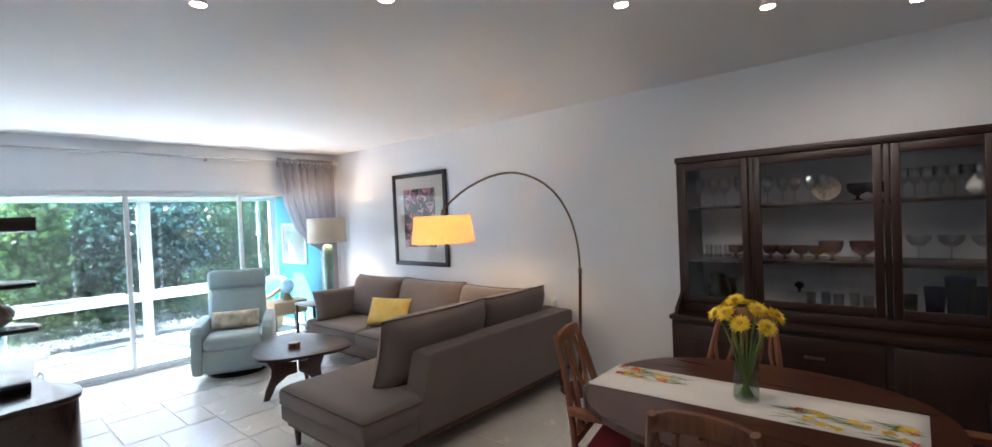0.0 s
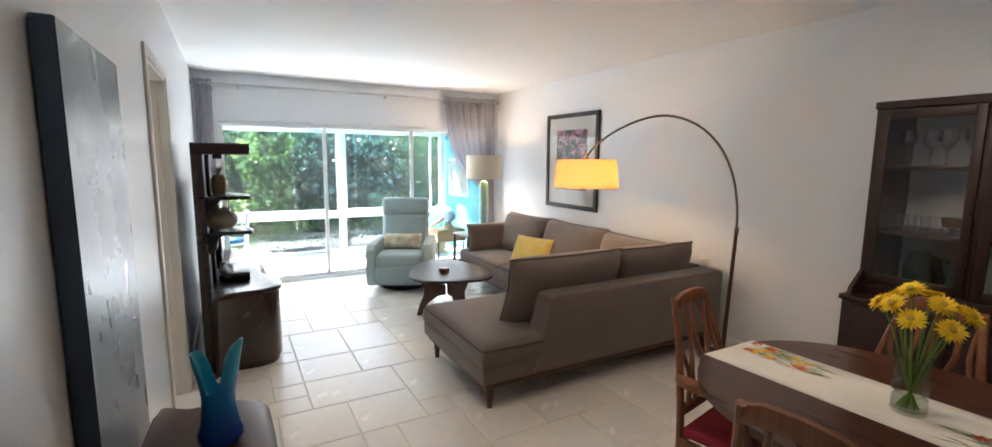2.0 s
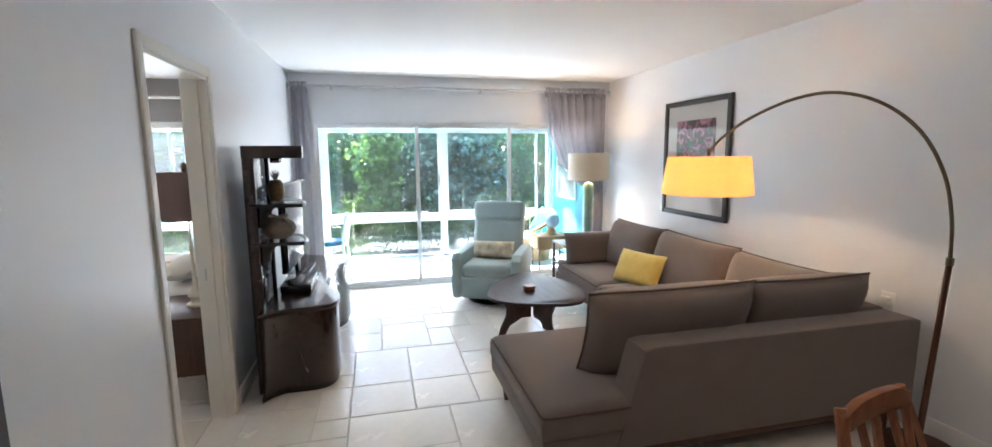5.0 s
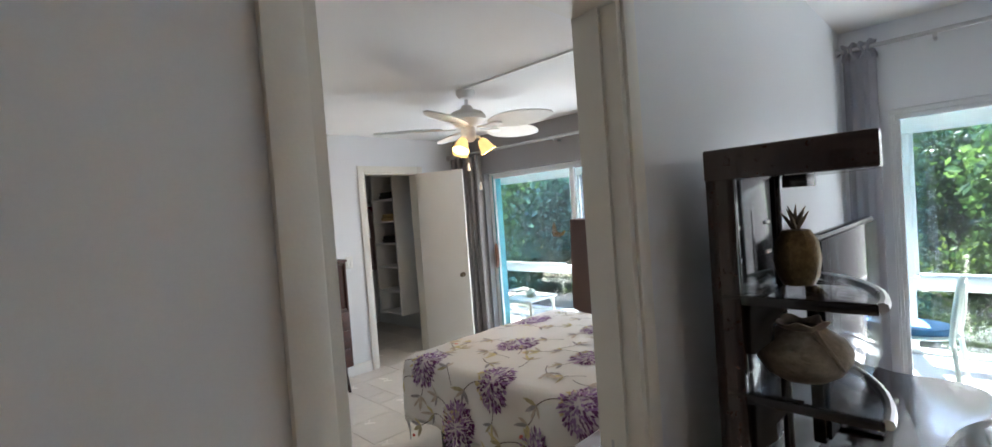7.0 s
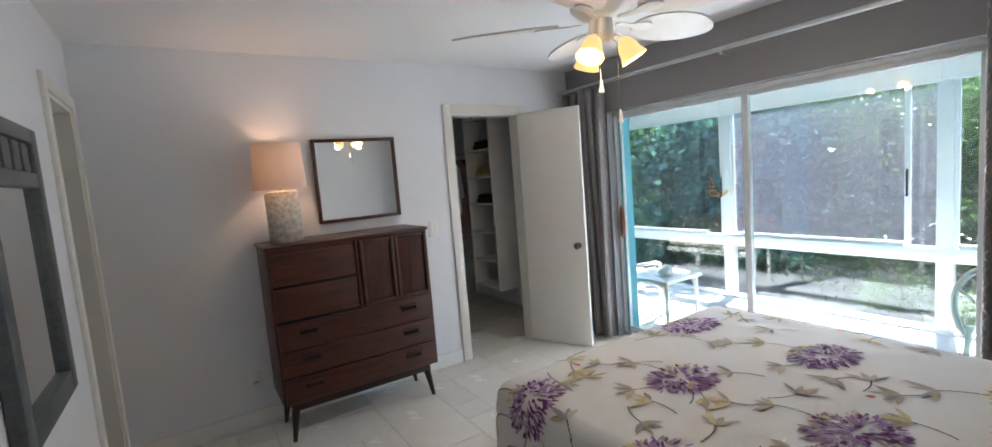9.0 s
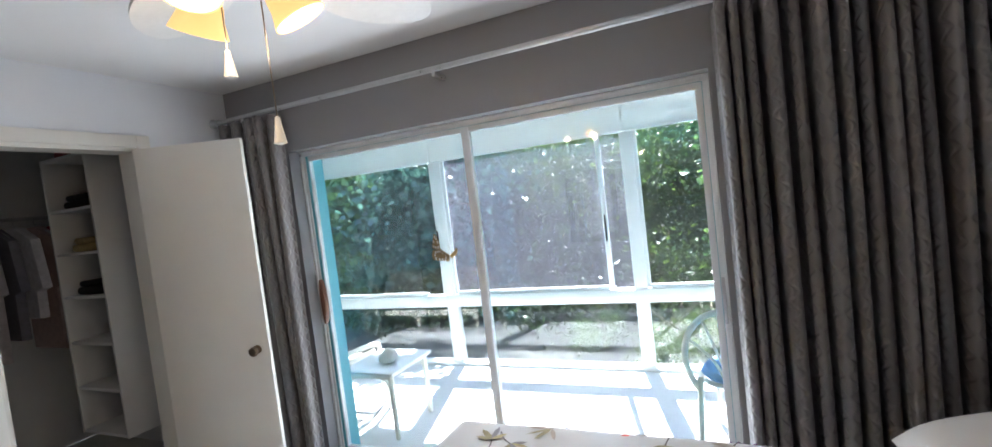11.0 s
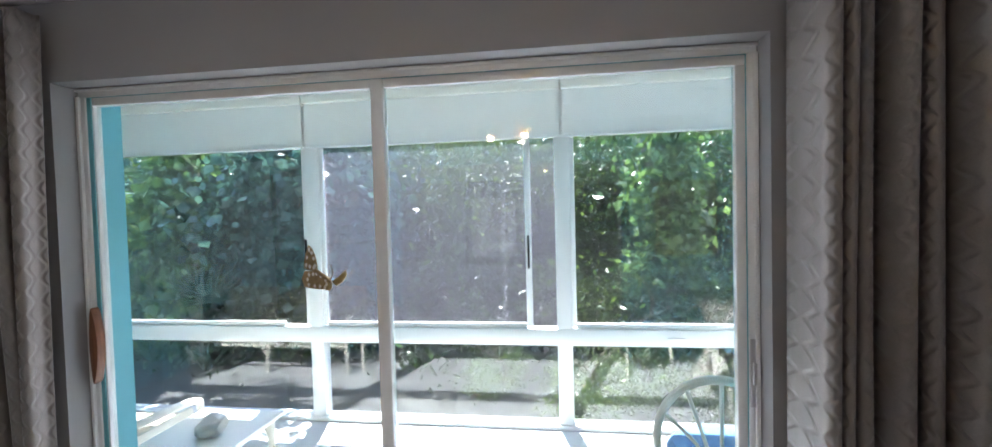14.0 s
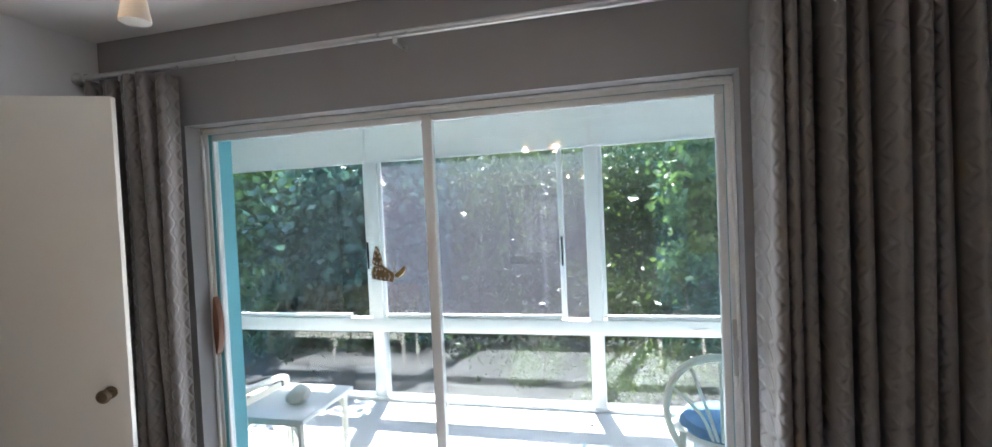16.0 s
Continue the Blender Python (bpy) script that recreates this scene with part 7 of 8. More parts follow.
for k in range(9):
    x = -6.30 + 0.11 * k
    g = thing("hanging_shirt", "folded-sleeve shirt on a wire hanger", "shirt", (x, -5.55, 1.78), "clothes on the closet rail")
    part("hanger", tube(bmesh.new(), arcpts([(x, -5.55, 1.80), (x, -5.57, 1.76), (x, -5.55, 1.73), (x, -5.35, 1.64), (x, -5.75, 1.64), (x, -5.55, 1.73)], 3), 0.003, 5), M_SILVER, g)
    h = 0.55 + 0.12 * ((k * 7) % 3)
    o = [(-5.5, 1.72), (-5.6, 1.72), (-5.78, 1.63), (-5.84, 1.3), (-5.76, 1.28), (-5.75, 1.65 - h), (-5.35, 1.65 - h), (-5.34, 1.28), (-5.26, 1.3), (-5.32, 1.63)]
    b = moved(upright(bmesh.new(), o, "x", x - 0.03, x + 0.03, 0.012), Matrix())
    part("garment", b, mat("cloth_tone", [min(0.75, 1.5 * c) for c in tones[k]], 0.9, var=0.2, scale=30, fine=200, bump=0.4), g)
for z, c, w in ((2.12, (0.25, 0.02, 0.03), 0.34), (1.79, (0.01, 0.01, 0.012), 0.3), (1.51, (0.45, 0.35, 0.15), 0.26), (1.23, (0.012, 0.012, 0.012), 0.3)):
    f = thing("folded_bundle", "folded clothes on the closet shelf", "clothes", (-6.15, -4.9, z))
    part("fold", bx(-6.3, -6.02, -4.9 - w / 2, -4.9 + w / 2, z, z + 0.05, 0.02, 3), mat("folded_cloth", c, 0.9, var=0.25, scale=30, bump=0.5), f)
    part("fold", bx(-6.29, -6.03, -4.9 - w / 2.2, -4.9 + w / 2.2, z + 0.05, z + 0.09, 0.018, 3), mat("folded_cloth", c, 0.9, var=0.25, scale=30, bump=0.5), f)

# butterfly on the glass, door pull
bf = thing("butterfly_ornament", "brown filigree butterfly stuck on the glass door", "ornament", (XW - 0.09, -2.55, 1.3))
M_BFLY = mat("brown_filigree", (0.26, 0.19, 0.09), 0.5, 0.3, var=0.4, scale=60, bump=0.3)
BY, BZ_, BFX = -2.64, 1.38, XB + 0.014
fore = [(0.0, 0.0), (0.018, -0.02), (0.032, -0.057), (0.040, -0.105), (0.030, -0.118), (0.0, -0.112), (-0.026, -0.10), (-0.018, -0.05)]
hind = [(0.036, -0.112), (0.068, -0.128), (0.104, -0.155), (0.108, -0.185), (0.095, -0.205), (0.060, -0.198), (0.02, -0.195), (-0.025, -0.185), (-0.033, -0.15), (-0.02, -0.118), (0.01, -0.116)]
far = [(0.10, -0.165), (0.13, -0.145), (0.165, -0.115), (0.17, -0.135), (0.15, -0.165), (0.12, -0.185)]
for o, x in ((fore, 0.0), (hind, 0.004), (far, -0.006)):
    o = [(a * 0.78, b * 0.78) for a, b in o]
    wing = part("wing", upright(bmesh.new(), [(BY + a, BZ_ + b) for a, b in o], "x", BFX - 0.012 + x, BFX - 0.007 + x, 0.001), M_BFLY if x >= 0 else M_GOLD, bf)
    cy, cz = sum(a for a, b in o) / len(o), sum(b for a, b in o) / len(o)
    if x >= 0:
        for a, b in o:
            y, z = BY + cy + (a - cy) * 0.62, BZ_ + cz + (b - cz) * 0.66
            part("wing_spot", upright(bmesh.new(), [(y - 0.005, z), (y, z + 0.008), (y + 0.005, z), (y, z - 0.008)], "x", BFX - 0.0069 + x, BFX - 0.0055 + x), M_MATB, wing, "pale wing spot")
part("body", tube(bmesh.new(), [(BFX - 0.002, BY + 0.024, BZ_ - 0.085), (BFX - 0.002, BY + 0.082, BZ_ - 0.129)], 0.007, 8, 0.004), M_BFLY, bf)
part("feeler", tube(bmesh.new(), arcpts([(BFX - 0.002, BY + 0.075, BZ_ - 0.125), (BFX + 0.001, BY + 0.09, BZ_ - 0.10), (BFX + 0.003, BY + 0.085, BZ_ - 0.07)], 4), 0.0015, 5), M_BFLY, bf)
part("pull_handle", upright(bmesh.new(), smooth_loop([(-3.490, 0.88), (-3.472, 0.94), (-3.466, 1.02), (-3.472, 1.10), (-3.490, 1.16), (-3.500, 1.06), (-3.500, 0.98)], 3), "x", XB - 0.006, XB + 0.03, 0.004), M_TEAK, w2, "wooden pull handle")
part("latch_plate", bx(XB, XB + 0.005, -1.217, -1.196, 0.86, 1.07, 0.002), M_SILVER, w2, "steel latch plate")
part("latch", bx(XB + 0.005, XB + 0.016, -1.212, -1.201, 0.93, 1.0, 0.003), M_SILVER, w2, "steel latch")

# ================= porch =================
M_RATT = mat("white_rattan", (0.72, 0.70, 0.62), 0.5, var=0.08, scale=30, bump=0.3)
M_WICK = mat("honey_wicker", (0.42, 0.28, 0.155), 0.6, var=0.3, scale=60, fine=200, bump=0.9)
M_BLUEC = mat("blue_cushion", (0.09, 0.20, 0.36), 0.9, var=0.35, scale=12, bump=0.3)
def fret(parent, p, d1, d2, s=0.13):
    """A curled bracket of cane in the corner between a leg and a rail."""
    for f in (1.0, 0.6):
        a = p + d2 * s * f * -1
        b = p + d1 * s * f
        mid = p + (d1 - d2) * s * f * 0.30
        part("fretwork", tube(bmesh.new(), arcpts([a, mid, b], 5), 0.007, 6), M_RATT, parent)


pt = thing("porch_table", "small white rattan side table with fretwork legs", "table", (-7.04, -3.46, 0))
part("tabletop", bx(-7.30, -6.80, -3.69, -3.235, 0.44, 0.465, 0.006), mat("white_laminate", (0.74, 0.75, 0.74), 0.3, var=0.03, bump=0.03), pt)
for y in (-3.65, -3.28):
    for x in (-7.26, -6.84):
        part("leg", tube(bmesh.new(), [(x, y, 0), (x, y, 0.44)], 0.018, 8), M_RATT, pt)
        for s in (-1, 1):
            if -3.7 < y + s * 0.2 < -3.2:
                fret(pt, Vector((x, y, 0.435)), Vector((0, s, 0)), Vector((0, 0, 1)))
for x in (-7.26, -6.84):
    part("side_rail", tube(bmesh.new(), [(x, -3.65, 0.425), (x, -3.28, 0.425)], 0.014, 8), M_RATT, pt)
ob = bmesh.new()
bmesh.ops.create_icosphere(ob, subdivisions=2, radius=0.07)
for v in ob.verts:
    v.co *= 1 + 0.35 * noise.noise(v.co * 14)
    v.co.z *= 0.75
rk = part("coral_rock", moved(ob, pose(-7.02, -3.42, 0.512)), mat("coral", (0.72, 0.70, 0.66), 0.9, var=0.15, scale=40, bump=0.25), smooth=False)
tagged(rk, "white coral rock on the porch table", "rock")
st = thing("rattan_settee", "white rattan settee with faded floral cushions", "settee", (-7.05, -4.5, 0))
M_PEACH = mat("faded_floral", (0.68, 0.60, 0.48), 0.9, var=0.28, scale=9, bump=0.3)
part("seat_cushion", bx(-7.32, -6.80, -5.28, -3.80, 0.31, 0.43, 0.04, 3), M_PEACH, st, "faded peach floral cushion")
part("back_cushion", bx(-6.88, -6.74, -5.28, -3.80, 0.43, 0.72, 0.04, 3), M_PEACH, st, "faded peach floral cushion")
for y in (-5.34, -3.76):
    part("arm", tube(bmesh.new(), arcpts([(-6.74, y, 0.54), (-7.0, y, 0.52), (-7.28, y, 0.50), (-7.36, y, 0.47)], 4), 0.02, 8), M_RATT, st)
    part("arm_panel", bx(-7.30, -6.76, y - 0.008, y + 0.008, 0.33, 0.47, 0.003), M_RATT, st, "woven white cane arm panel")
for y in (-5.34, -4.55, -3.76):
    for x in (-7.36, -6.76):
        part("leg", tube(bmesh.new(), [(x, y, 0), (x, y, 0.47 if y != -4.55 else 0.29)], 0.018, 8), M_RATT, st)
    for sgn in (-1, 1):
        if -5.34 <= y + sgn * 0.2 <= -3.76:
            fret(st, Vector((-7.36, y, 0.275)), Vector((0, sgn, 0)), Vector((0, 0, 1)), 0.15)
for z in (0.29, 0.255):
    part("front_rail", tube(bmesh.new(), [(-7.36, -5.34, z), (-7.36, -3.76, z)], 0.014, 8), M_RATT, st)


def fan_chair(label):
    """White cane chair with a round fan back; faces +y, seat centre at the origin."""
    c = thing("cane_chair", label, "chair", (0, 0, 0), "cane chairs on the porch")
    hoop = [(0.235 * math.cos(a), -0.22 - 0.03 * math.sin(a), 0.56 + 0.27 * math.sin(a)) for a in [math.pi * (-0.25 + 1.5 * k / 24) for k in range(25)]]
    part("back_hoop", tube(bmesh.new(), hoop, 0.017, 8), M_RATT, c)
    for k in range(5):
        a = math.pi * (0.14 + 0.18 * k)
        tip = (0.235 * math.cos(a), -0.22 - 0.03 * math.sin(a), 0.56 + 0.27 * math.sin(a))
        part("spoke", tube(bmesh.new(), arcpts([(0.02 * (2 - k), -0.21, 0.44), (0.10 * math.cos(a), -0.22, 0.56), tip], 4), 0.008, 6), M_RATT, c)
    for s in (-1, 1):
        part("back_leg", tube(bmesh.new(), [(s * 0.19, -0.24, 0), (s * 0.17, -0.2, 0.45)], 0.016, 8), M_RATT, c)
        part("front_leg", tube(bmesh.new(), [(s * 0.2, 0.22, 0), (s * 0.19, 0.2, 0.42)], 0.016, 8), M_RATT, c)
        part("back_stay", tube(bmesh.new(), [(s * 0.17, -0.2, 0.43), (s * 0.17, -0.20, 0.46)], 0.016, 8), M_RATT, c)
    part("seat_ring", lathe(bmesh.new(), [(0.21, 0.40), (0.24, 0.415), (0.21, 0.43), (0.20, 0.415), (0.21, 0.40)], 0, 0, 0, 28), M_RATT, c)
    part("seat_cushion", lathe(bmesh.new(), [(0, 0.41), (0.19, 0.415), (0.215, 0.44), (0.19, 0.47), (0, 0.48)], 0, 0, 0, 28), M_BLUEC, c, "blue patterned seat cushion")
    return c


fc = fan_chair("white cane chair with round fan back and blue cushion")
fc.matrix_basis = pose(-7.12, -1.14, 0, 0, 0, 75)
copy_thing(fc, pose(-7.30, 0.10, 0, 0, 0, 175))
copy_thing(fc, pose(-7.85, -0.50, 0, 0, 0, -90))
rt = thing("porch_dining_table", "round glass table on a white cane pedestal", "table", (-7.25, -0.5, 0))
part("tabletop", lathe(bmesh.new(), [(0, 0.70), (0.40, 0.70), (0.405, 0.706), (0.40, 0.712), (0, 0.712)], -7.22, -0.5, 0, 40), M_HGLASS, rt, "clear glass top")
part("pedestal", lathe(bmesh.new(), [(0, 0), (0.24, 0), (0.22, 0.04), (0.08, 0.3), (0.1, 0.5), (0.2, 0.69), (0, 0.7)], -7.22, -0.5, 0, 24), M_RATT, rt)

# wicker chair, trunk and cushions by the teal end wall
wc = thing("wicker_armchair", "honey wicker armchair with turquoise cushions", "armchair", (-7.5, 3.1, 0))
part("seat", lathe(bmesh.new(), [(0, 0.02), (0.26, 0.0), (0.30, 0.2), (0.31, 0.36), (0.28, 0.38), (0, 0.38)], -7.6, 3.05, 0, 28), M_WICK, wc)
hoop = [(-7.6 + 0.33 * math.cos(a), 3.05 + 0.33 * math.sin(a), 0.55 + 0.16 * math.sin(a * 1.0 - 0.2)) for a in [math.pi * (-0.1 + 1.3 * k / 20) for k in range(21)]]
part("back_rim", tube(bmesh.new(), hoop, 0.028, 8), M_WICK, wc)
for k in range(0, 21, 2):
    p = hoop[k]
    part("stake", tube(bmesh.new(), [p, (-7.6 + (p[0] + 7.6) * 0.9, 3.05 + (p[1] - 3.05) * 0.9, 0.36)], 0.014, 6), M_WICK, wc)
tq = part("cushion", moved(cushion(0.42, 0.42, 0.15, 0.5, 12, 0.08, 41), pose(-7.55, 3.22, 0.56, 60, 10, 20)), mat("turquoise_cushion", (0.05, 0.50, 0.62), 0.9, var=0.15, scale=10, bump=0.3), smooth=True)
tagged(tq, "turquoise square cushion in the wicker chair", "cushion")
gl = thing("globe_lamp", "pale blue glass globe on a flared wicker stand", "lamp", (-6.95, 3.13, 0.47))
part("stand", lathe(bmesh.new(), [(0, 0), (0.075, 0), (0.078, 0.012), (0.045, 0.05), (0.032, 0.085), (0.045, 0.105), (0, 0.105)], -6.95, 3.13, 0.47, 20), M_WICK, gl, "flared wicker stand")
part("globe", lathe(bmesh.new(), [(0, 0)] + [(0.098 * math.sin(math.pi * k / 12), 0.098 - 0.098 * math.cos(math.pi * k / 12)) for k in range(1, 12)] + [(0, 0.196)], -6.95, 3.13, 0.565, 24), mat("pale_blue_glass", (0.40, 0.52, 0.66), 0.25, var=0.12, scale=14, bump=0.05), gl, "pale blue globe")
tk = thing("wicker_trunk_table", "woven wicker box table on thin dark legs", "table", (-6.97, 3.1, 0))
part("box", bx(-7.15, -6.78, 2.86, 3.34, 0.28, 0.47, 0.02), M_WICK, tk)
for x in (-7.12, -6.81):
    for y in (2.89, 3.31):
        part("leg", tube(bmesh.new(), [(x, y, 0), (x, y, 0.31)], 0.010, 6), M_BLACK, tk)
framed("framed_seaside_print", "white framed pale print on the teal wall", "y", 3.62, -1, -8.04, -7.25, 0.91, 1.55, 0.03, (M_WHITE, M_MATB, painterly("seaside", [(0.3, (0.1, 0.4, 0.5)), (0.5, (0.6, 0.65, 0.6)), (0.7, (0.7, 0.5, 0.4))], 5)), 0.1)
framed("framed_sea_print", "gold framed pale sea print on the house wall", "x", XW - 0.225, -1, -0.91, -0.35, 1.0, 1.70, 0.035, (M_GOLD, M_MATB, painterly("sea", [(0.3, (0.1, 0.4, 0.45)), (0.5, (0.4, 0.6, 0.55)), (0.7, (0.7, 0.68, 0.6))], 6)), 0.12)

# ================= garden =================
def leafy(name, dark, light, gloss=0.35):
    m = bpy.data.materials.new(name)
    m.use_nodes = True
    n, l = m.node_tree.nodes, m.node_tree.links
    p = n["Principled BSDF"]
    g = n.new("ShaderNodeNewGeometry")
    r = n.new("ShaderNodeValToRGB")
    r.color_ramp.elements[0].color, r.color_ramp.elements[1].color = (*dark, 1), (*light, 1)
    l.new(g.outputs["Random Per Island"], r.inputs[0])
    l.new(r.outputs[0], p.inputs["Base Color"])
    p.inputs["Roughness"].default_value = gloss
    t = n.new("ShaderNodeBsdfTranslucent")
    l.new(r.outputs[0], t.inputs[0])
    mx = n.new("ShaderNodeMixShader")
    mx.inputs[0].default_value = 0.45
    l.new(p.outputs[0], mx.inputs[1]), l.new(t.outputs[0], mx.inputs[2])
    l.new(mx.outputs[0], n["Material Output"].inputs[0])
    return m


LEAVES = [leafy("glossy_leaf", (0.012, 0.035, 0.010), (0.065, 0.125, 0.028), 0.25), leafy("blue_green_leaf", (0.015, 0.045, 0.028), (0.055, 0.12, 0.07), 0.25), leafy("yellow_green_leaf", (0.03, 0.06, 0.012), (0.13, 0.20, 0.035), 0.3)]
M_BARK = mat("bark", (0.10, 0.075, 0.055), 0.9, var=0.35, scale=12, fine=60, bump=1.0, stretch=(1, 1, 0.3))


def crown_mesh(seed, n, rx, ry, rz, size, material, wide=0.5, clumps=26):
    """Many folded leaves gathered in clumps with gaps between them."""
    r5 = np.random.RandomState(seed)
    c = r5.normal(size=(clumps, 3))
    c /= np.linalg.norm(c, axis=1)[:, None]
    c *= (0.45 + 0.55 * r5.rand(clumps, 1) ** 0.6) * np.array([rx, ry, rz])
    k = r5.randint(0, clumps, n)
    spread = 0.30 * (rx + ry + rz) / 3
    pos = c[k] + r5.normal(size=(n, 3)) * spread * np.array([0.9, 0.9, 0.8])
    d = r5.normal(size=(n, 3)) + np.array([0, 0, -0.4])
    d /= np.linalg.norm(d, axis=1)[:, None]
    s = np.cross(d, r5.normal(size=(n, 3)))
    s /= np.linalg.norm(s, axis=1)[:, None]
    no = np.cross(d, s)
    L = size * (0.6 + 0.8 * r5.rand(n, 1))
    W = L * wide
    v = np.stack([pos, pos + d * L * 0.45 + s * W * 0.5 + no * L * 0.08, pos + d * L, pos + d * L * 0.45 - s * W * 0.5 + no * L * 0.08], 1).reshape(-1, 3)
    idx = np.arange(n) * 4
    f = np.concatenate([np.stack([idx, idx + 1, idx + 2], 1), np.stack([idx, idx + 2, idx + 3], 1)])
    me = bpy.data.meshes.new("crown")
    me.from_pydata(v.tolist(), [], f.tolist())
    me.materials.append(material)
    return me


def tree(name, label, x, y, h, crown, lift, r=0.09, rz=0.0, scale=1.0, lean=0.0, group=""):
    t = thing(name, label, "tree" if name == "tree" else "shrub", (x, y, -0.13), group)
    b = tube(bmesh.new(), arcpts([(x, y, -0.2), (x + lean * 0.3, y + 0.05, h * 0.35), (x + lean, y - 0.05, h * 0.75), (x + lean * 1.1, y, h)], 4), r, 9, r * 0.35)
    for k in range(5):
        a = k * 1.3 + rz
        z = h * (0.3 + 0.13 * k)
        tube(b, arcpts([(x + lean * 0.6, y, z), (x + 0.4 * math.cos(a), y + 0.4 * math.sin(a), z + 0.3), (x + 0.9 * math.cos(a), y + 0.9 * math.sin(a), z + 0.45)], 3), r * 0.4, 6, r * 0.1)
    part("trunk", b, M_BARK, t)
    c = new("crown", crown)
    c.parent = t
    c.matrix_parent_inverse = t.matrix_basis.inverted()
    c.matrix_basis = pose(x + lean, y, lift, 0, 0, math.degrees(rz)) @ Matrix.Scale(scale, 4)
    c["kind"] = "stuff"
    return t


CROWNS = [crown_mesh(1, 24000, 1.3, 1.7, 1.25, 0.075, LEAVES[0], 0.5, 60), crown_mesh(2, 18000, 1.3, 1.7, 1.25, 0.09, LEAVES[1], 0.8, 50), crown_mesh(3, 22000, 1.3, 1.6, 1.25, 0.07, LEAVES[2], 0.45, 60), crown_mesh(4, 4000, 0.7, 0.9, 0.55, 0.075, LEAVES[2], 0.5, 22), crown_mesh(5, 4500, 0.8, 1.0, 0.7, 0.09, LEAVES[0], 0.45, 22)]
rt5 = random.Random(8)
kinds = [0, 1, 0, 2, 1, 0, 2, 0]
for k in range(13):
    y = -13.5 + 1.75 * k
    tree("tree", "dense broadleaf hedge tree with glossy leaves", -12.0 + rt5.uniform(-0.5, 0.4), y + rt5.uniform(-0.3, 0.3), 2.4, CROWNS[kinds[k % 8]], 1.4, 0.08, rt5.uniform(0, 6), rt5.uniform(0.95, 1.1), rt5.uniform(-0.2, 0.3), "hedge trees")
for k in range(10):
    y = -17 + 3.2 * k
    tree("tree", "dense green tree behind the hedge", -15.2 + rt5.uniform(-0.6, 0.6), y, 3.0, CROWNS[kinds[(k + 3) % 8]], 1.7, 0.12, rt5.uniform(0, 6), 1.4, 0.0, "trees behind the hedge")
for k in range(14):
    y = -9.5 + 1.25 * k
    tree("shrub", "low garden shrub with small bright leaves", -10.2 + rt5.uniform(-0.4, 0.5), y + rt5.uniform(-0.3, 0.3), 0.5, CROWNS[3 + k % 2], 0.25, 0.02, rt5.uniform(0, 6), rt5.uniform(0.75, 1.05), 0.0, "shrubs under the hedge")
for k in range(5):
    tree("shrub", "low bright ground cover plant beside the porch", -8.95 + rt5.uniform(-0.15, 0.15), -2.3 + 0.62 * k + rt5.uniform(-0.2, 0.2), 0.3, CROWNS[3], 0.02, 0.015, rt5.uniform(0, 6), rt5.uniform(0.34, 0.46), 0.0, "ground cover plants")
BROAD = crown_mesh(11, 7000, 0.8, 1.0, 1.0, 0.11, leafy("broad_blue_leaf", (0.014, 0.045, 0.032), (0.065, 0.14, 0.10), 0.25), 0.85, 40)
for x, y, z, s in ((-10.4, -4.75, 1.35, 1.0), (-10.5, 2.3, 1.3, 0.95)):
    tree("shrub", "tall shrub with broad blue-green leaves", x, y, 1.6, BROAD, z, 0.04, 3.1 * y, s, 0.0, "broad leaved shrubs")
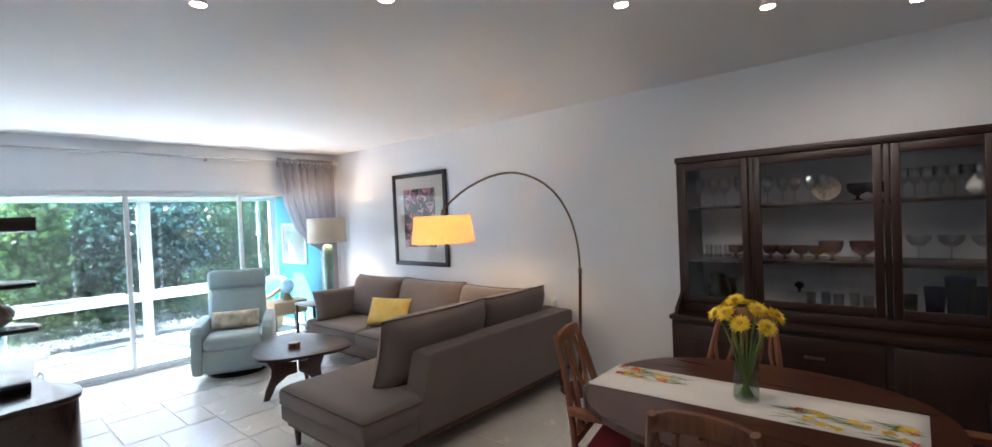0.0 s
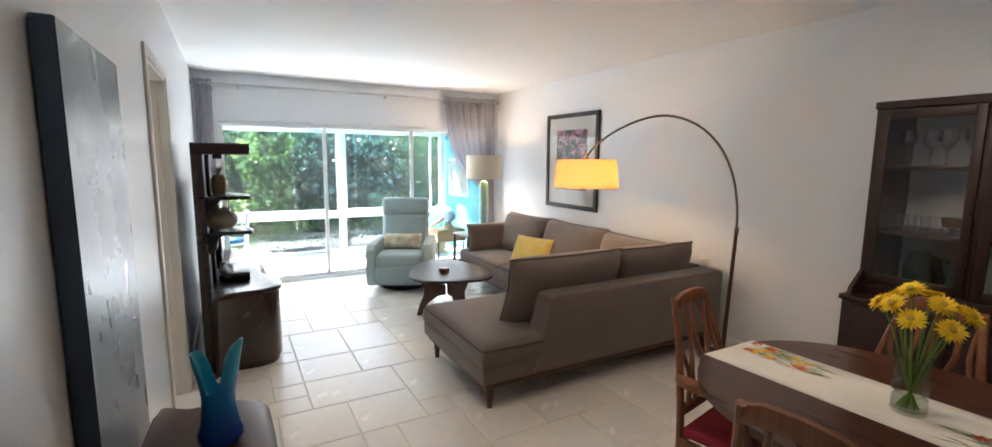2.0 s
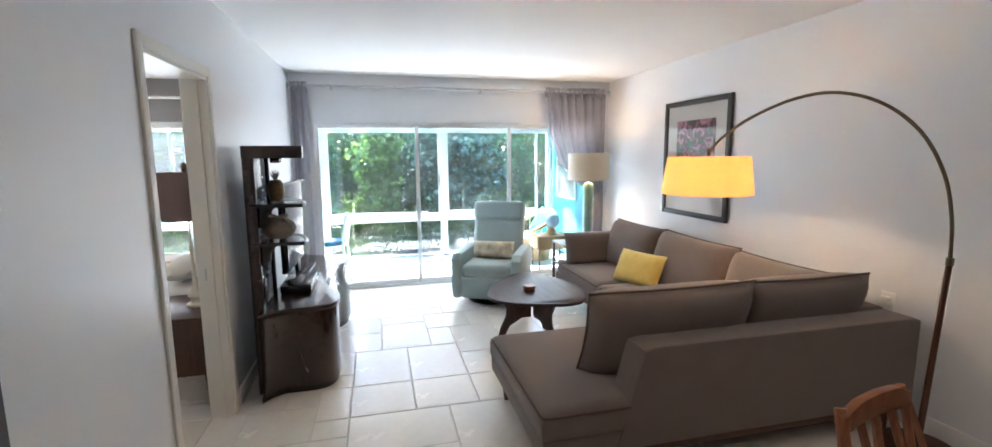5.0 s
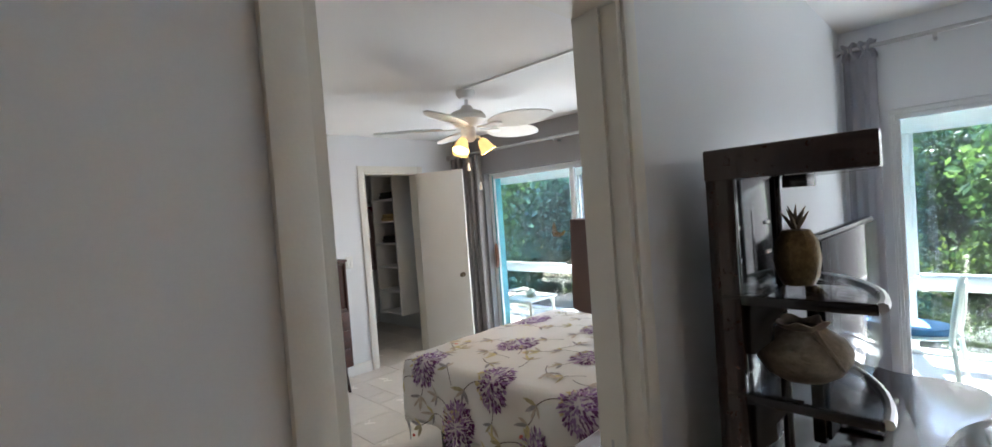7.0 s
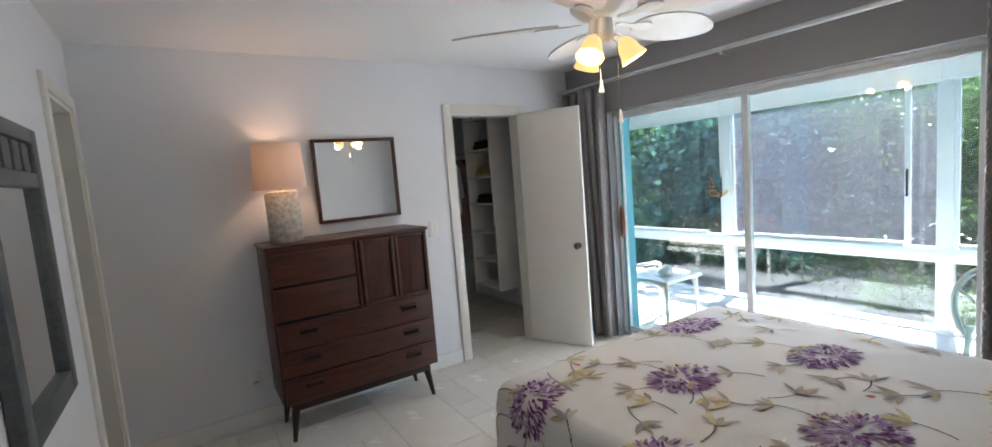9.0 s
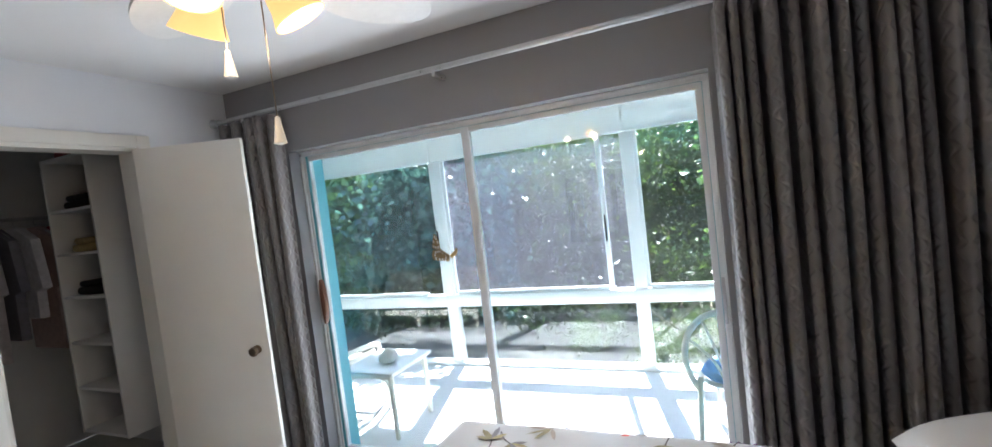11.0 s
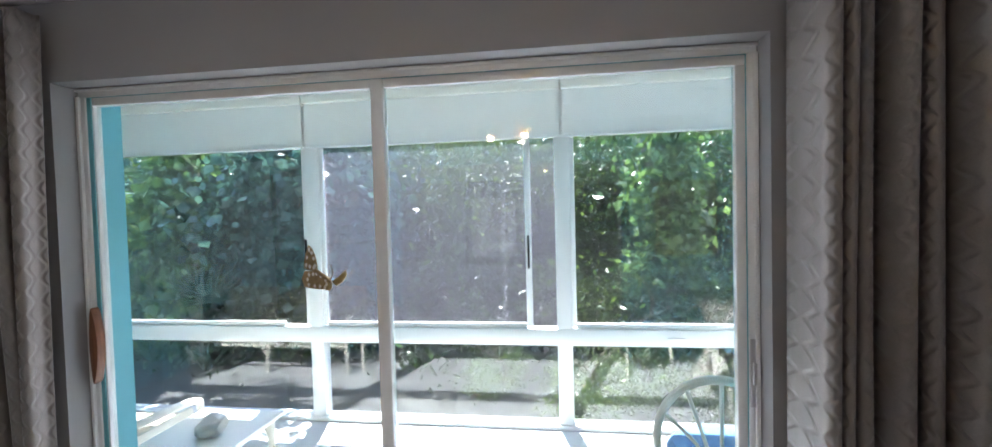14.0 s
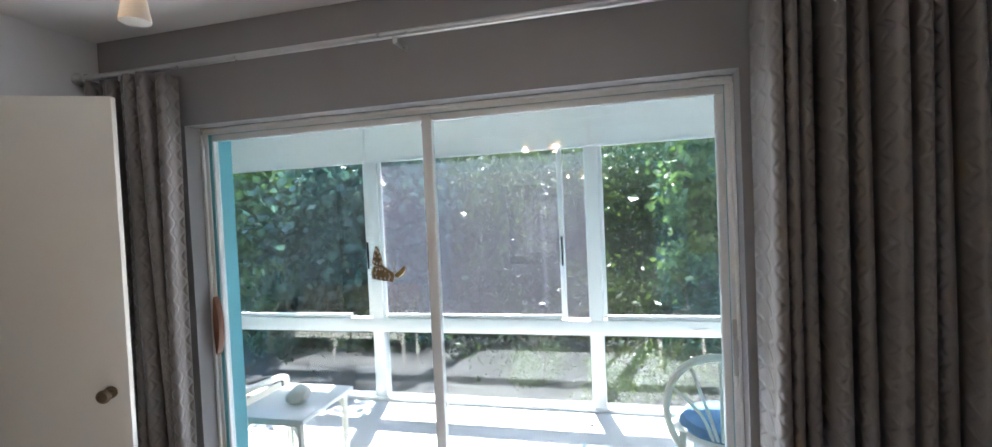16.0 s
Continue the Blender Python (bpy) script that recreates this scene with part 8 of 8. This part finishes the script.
# climbing big-leaf vine on two trunks
VINE = crown_mesh(9, 2600, 0.26, 0.36, 1.0, 0.125, leafy("vine_leaf", (0.03, 0.08, 0.02), (0.13, 0.22, 0.05), 0.28), 0.75, 22)
for x, y, s in ((-9.9, 0.75, 0.95), (-9.9, -0.85, 0.8), (-9.75, -5.85, 0.95)):
    t = thing("vine_tree", "tree trunk covered with large leaved vine", "tree", (x, y, -0.13), "vine covered trunks")
    part("trunk", tube(bmesh.new(), arcpts([(x - 0.1, y, -0.2), (x, y + 0.05, 1.2), (x - 0.1, y - 0.05, 2.2), (x, y, 2.9)], 5), 0.13, 10, 0.09), M_BARK, t)
    c = new("vine_leaves", VINE)
    c.parent = t
    c.matrix_parent_inverse = t.matrix_basis.inverted()
    c.matrix_basis = pose(x + 0.12, y, 1.45, 0, 0, 40 * y) @ Matrix.Scale(s, 4)
    c["kind"] = "stuff"
# fan palms
M_PALM = leafy("palm_blade", (0.02, 0.045, 0.028), (0.06, 0.11, 0.06), 0.4)
for x, y, s in ((-9.5, -5.5, 1.1), (-9.8, -6.4, 1.2), (-9.6, 2.9, 0.9)):
    t = thing("fan_palm", "low fan palm with stiff radiating blades", "palm", (x, y, -0.13), "fan palms")
    rp = random.Random(int(y * 10))
    for k in range(9):
        a, el = rp.uniform(0, 6.28), rp.uniform(0.5, 1.3)
        d = Vector((math.cos(a) * math.cos(el), math.sin(a) * math.cos(el), math.sin(el)))
        tip = Vector((x, y, -0.1)) + d * 0.75 * s
        fr = bmesh.new()
        tube(fr, [(x, y, -0.15), tip], 0.012, 5, 0.006)
        side = d.cross(Vector((0, 0, 1))).normalized()
        up = side.cross(d)
        for j in range(15):
            f = (j - 7) / 7 * 1.45
            bd2 = (d * math.cos(f) + side * math.sin(f)).normalized()
            L = 0.42 * s * (1 - 0.25 * abs(f) / 1.45)
            w = bd2.cross(up).normalized() * 0.014
            mid = tip + bd2 * L * 0.4
            q = [tip, mid + w, tip + bd2 * L - up * 0.06, mid - w]
            fr.faces.new([fr.verts.new(p) for p in q])
        part("frond", fr, M_PALM, t, smooth=False)

tiled("floor_living", "pale travertine tiled living room floor", XW - 0.06, XE, YS - 0.12, YN, 3, lambda x, y: -5.6 < x < -1.2 and y < 3.0)
tiled("floor_bedroom", "pale travertine tiled bedroom floor", XW - 0.06, XBE + 1.2, -6.0, YS - 0.122, 5, lambda x, y: -5.9 < x < -3 and y < -2.2 and y > -5)
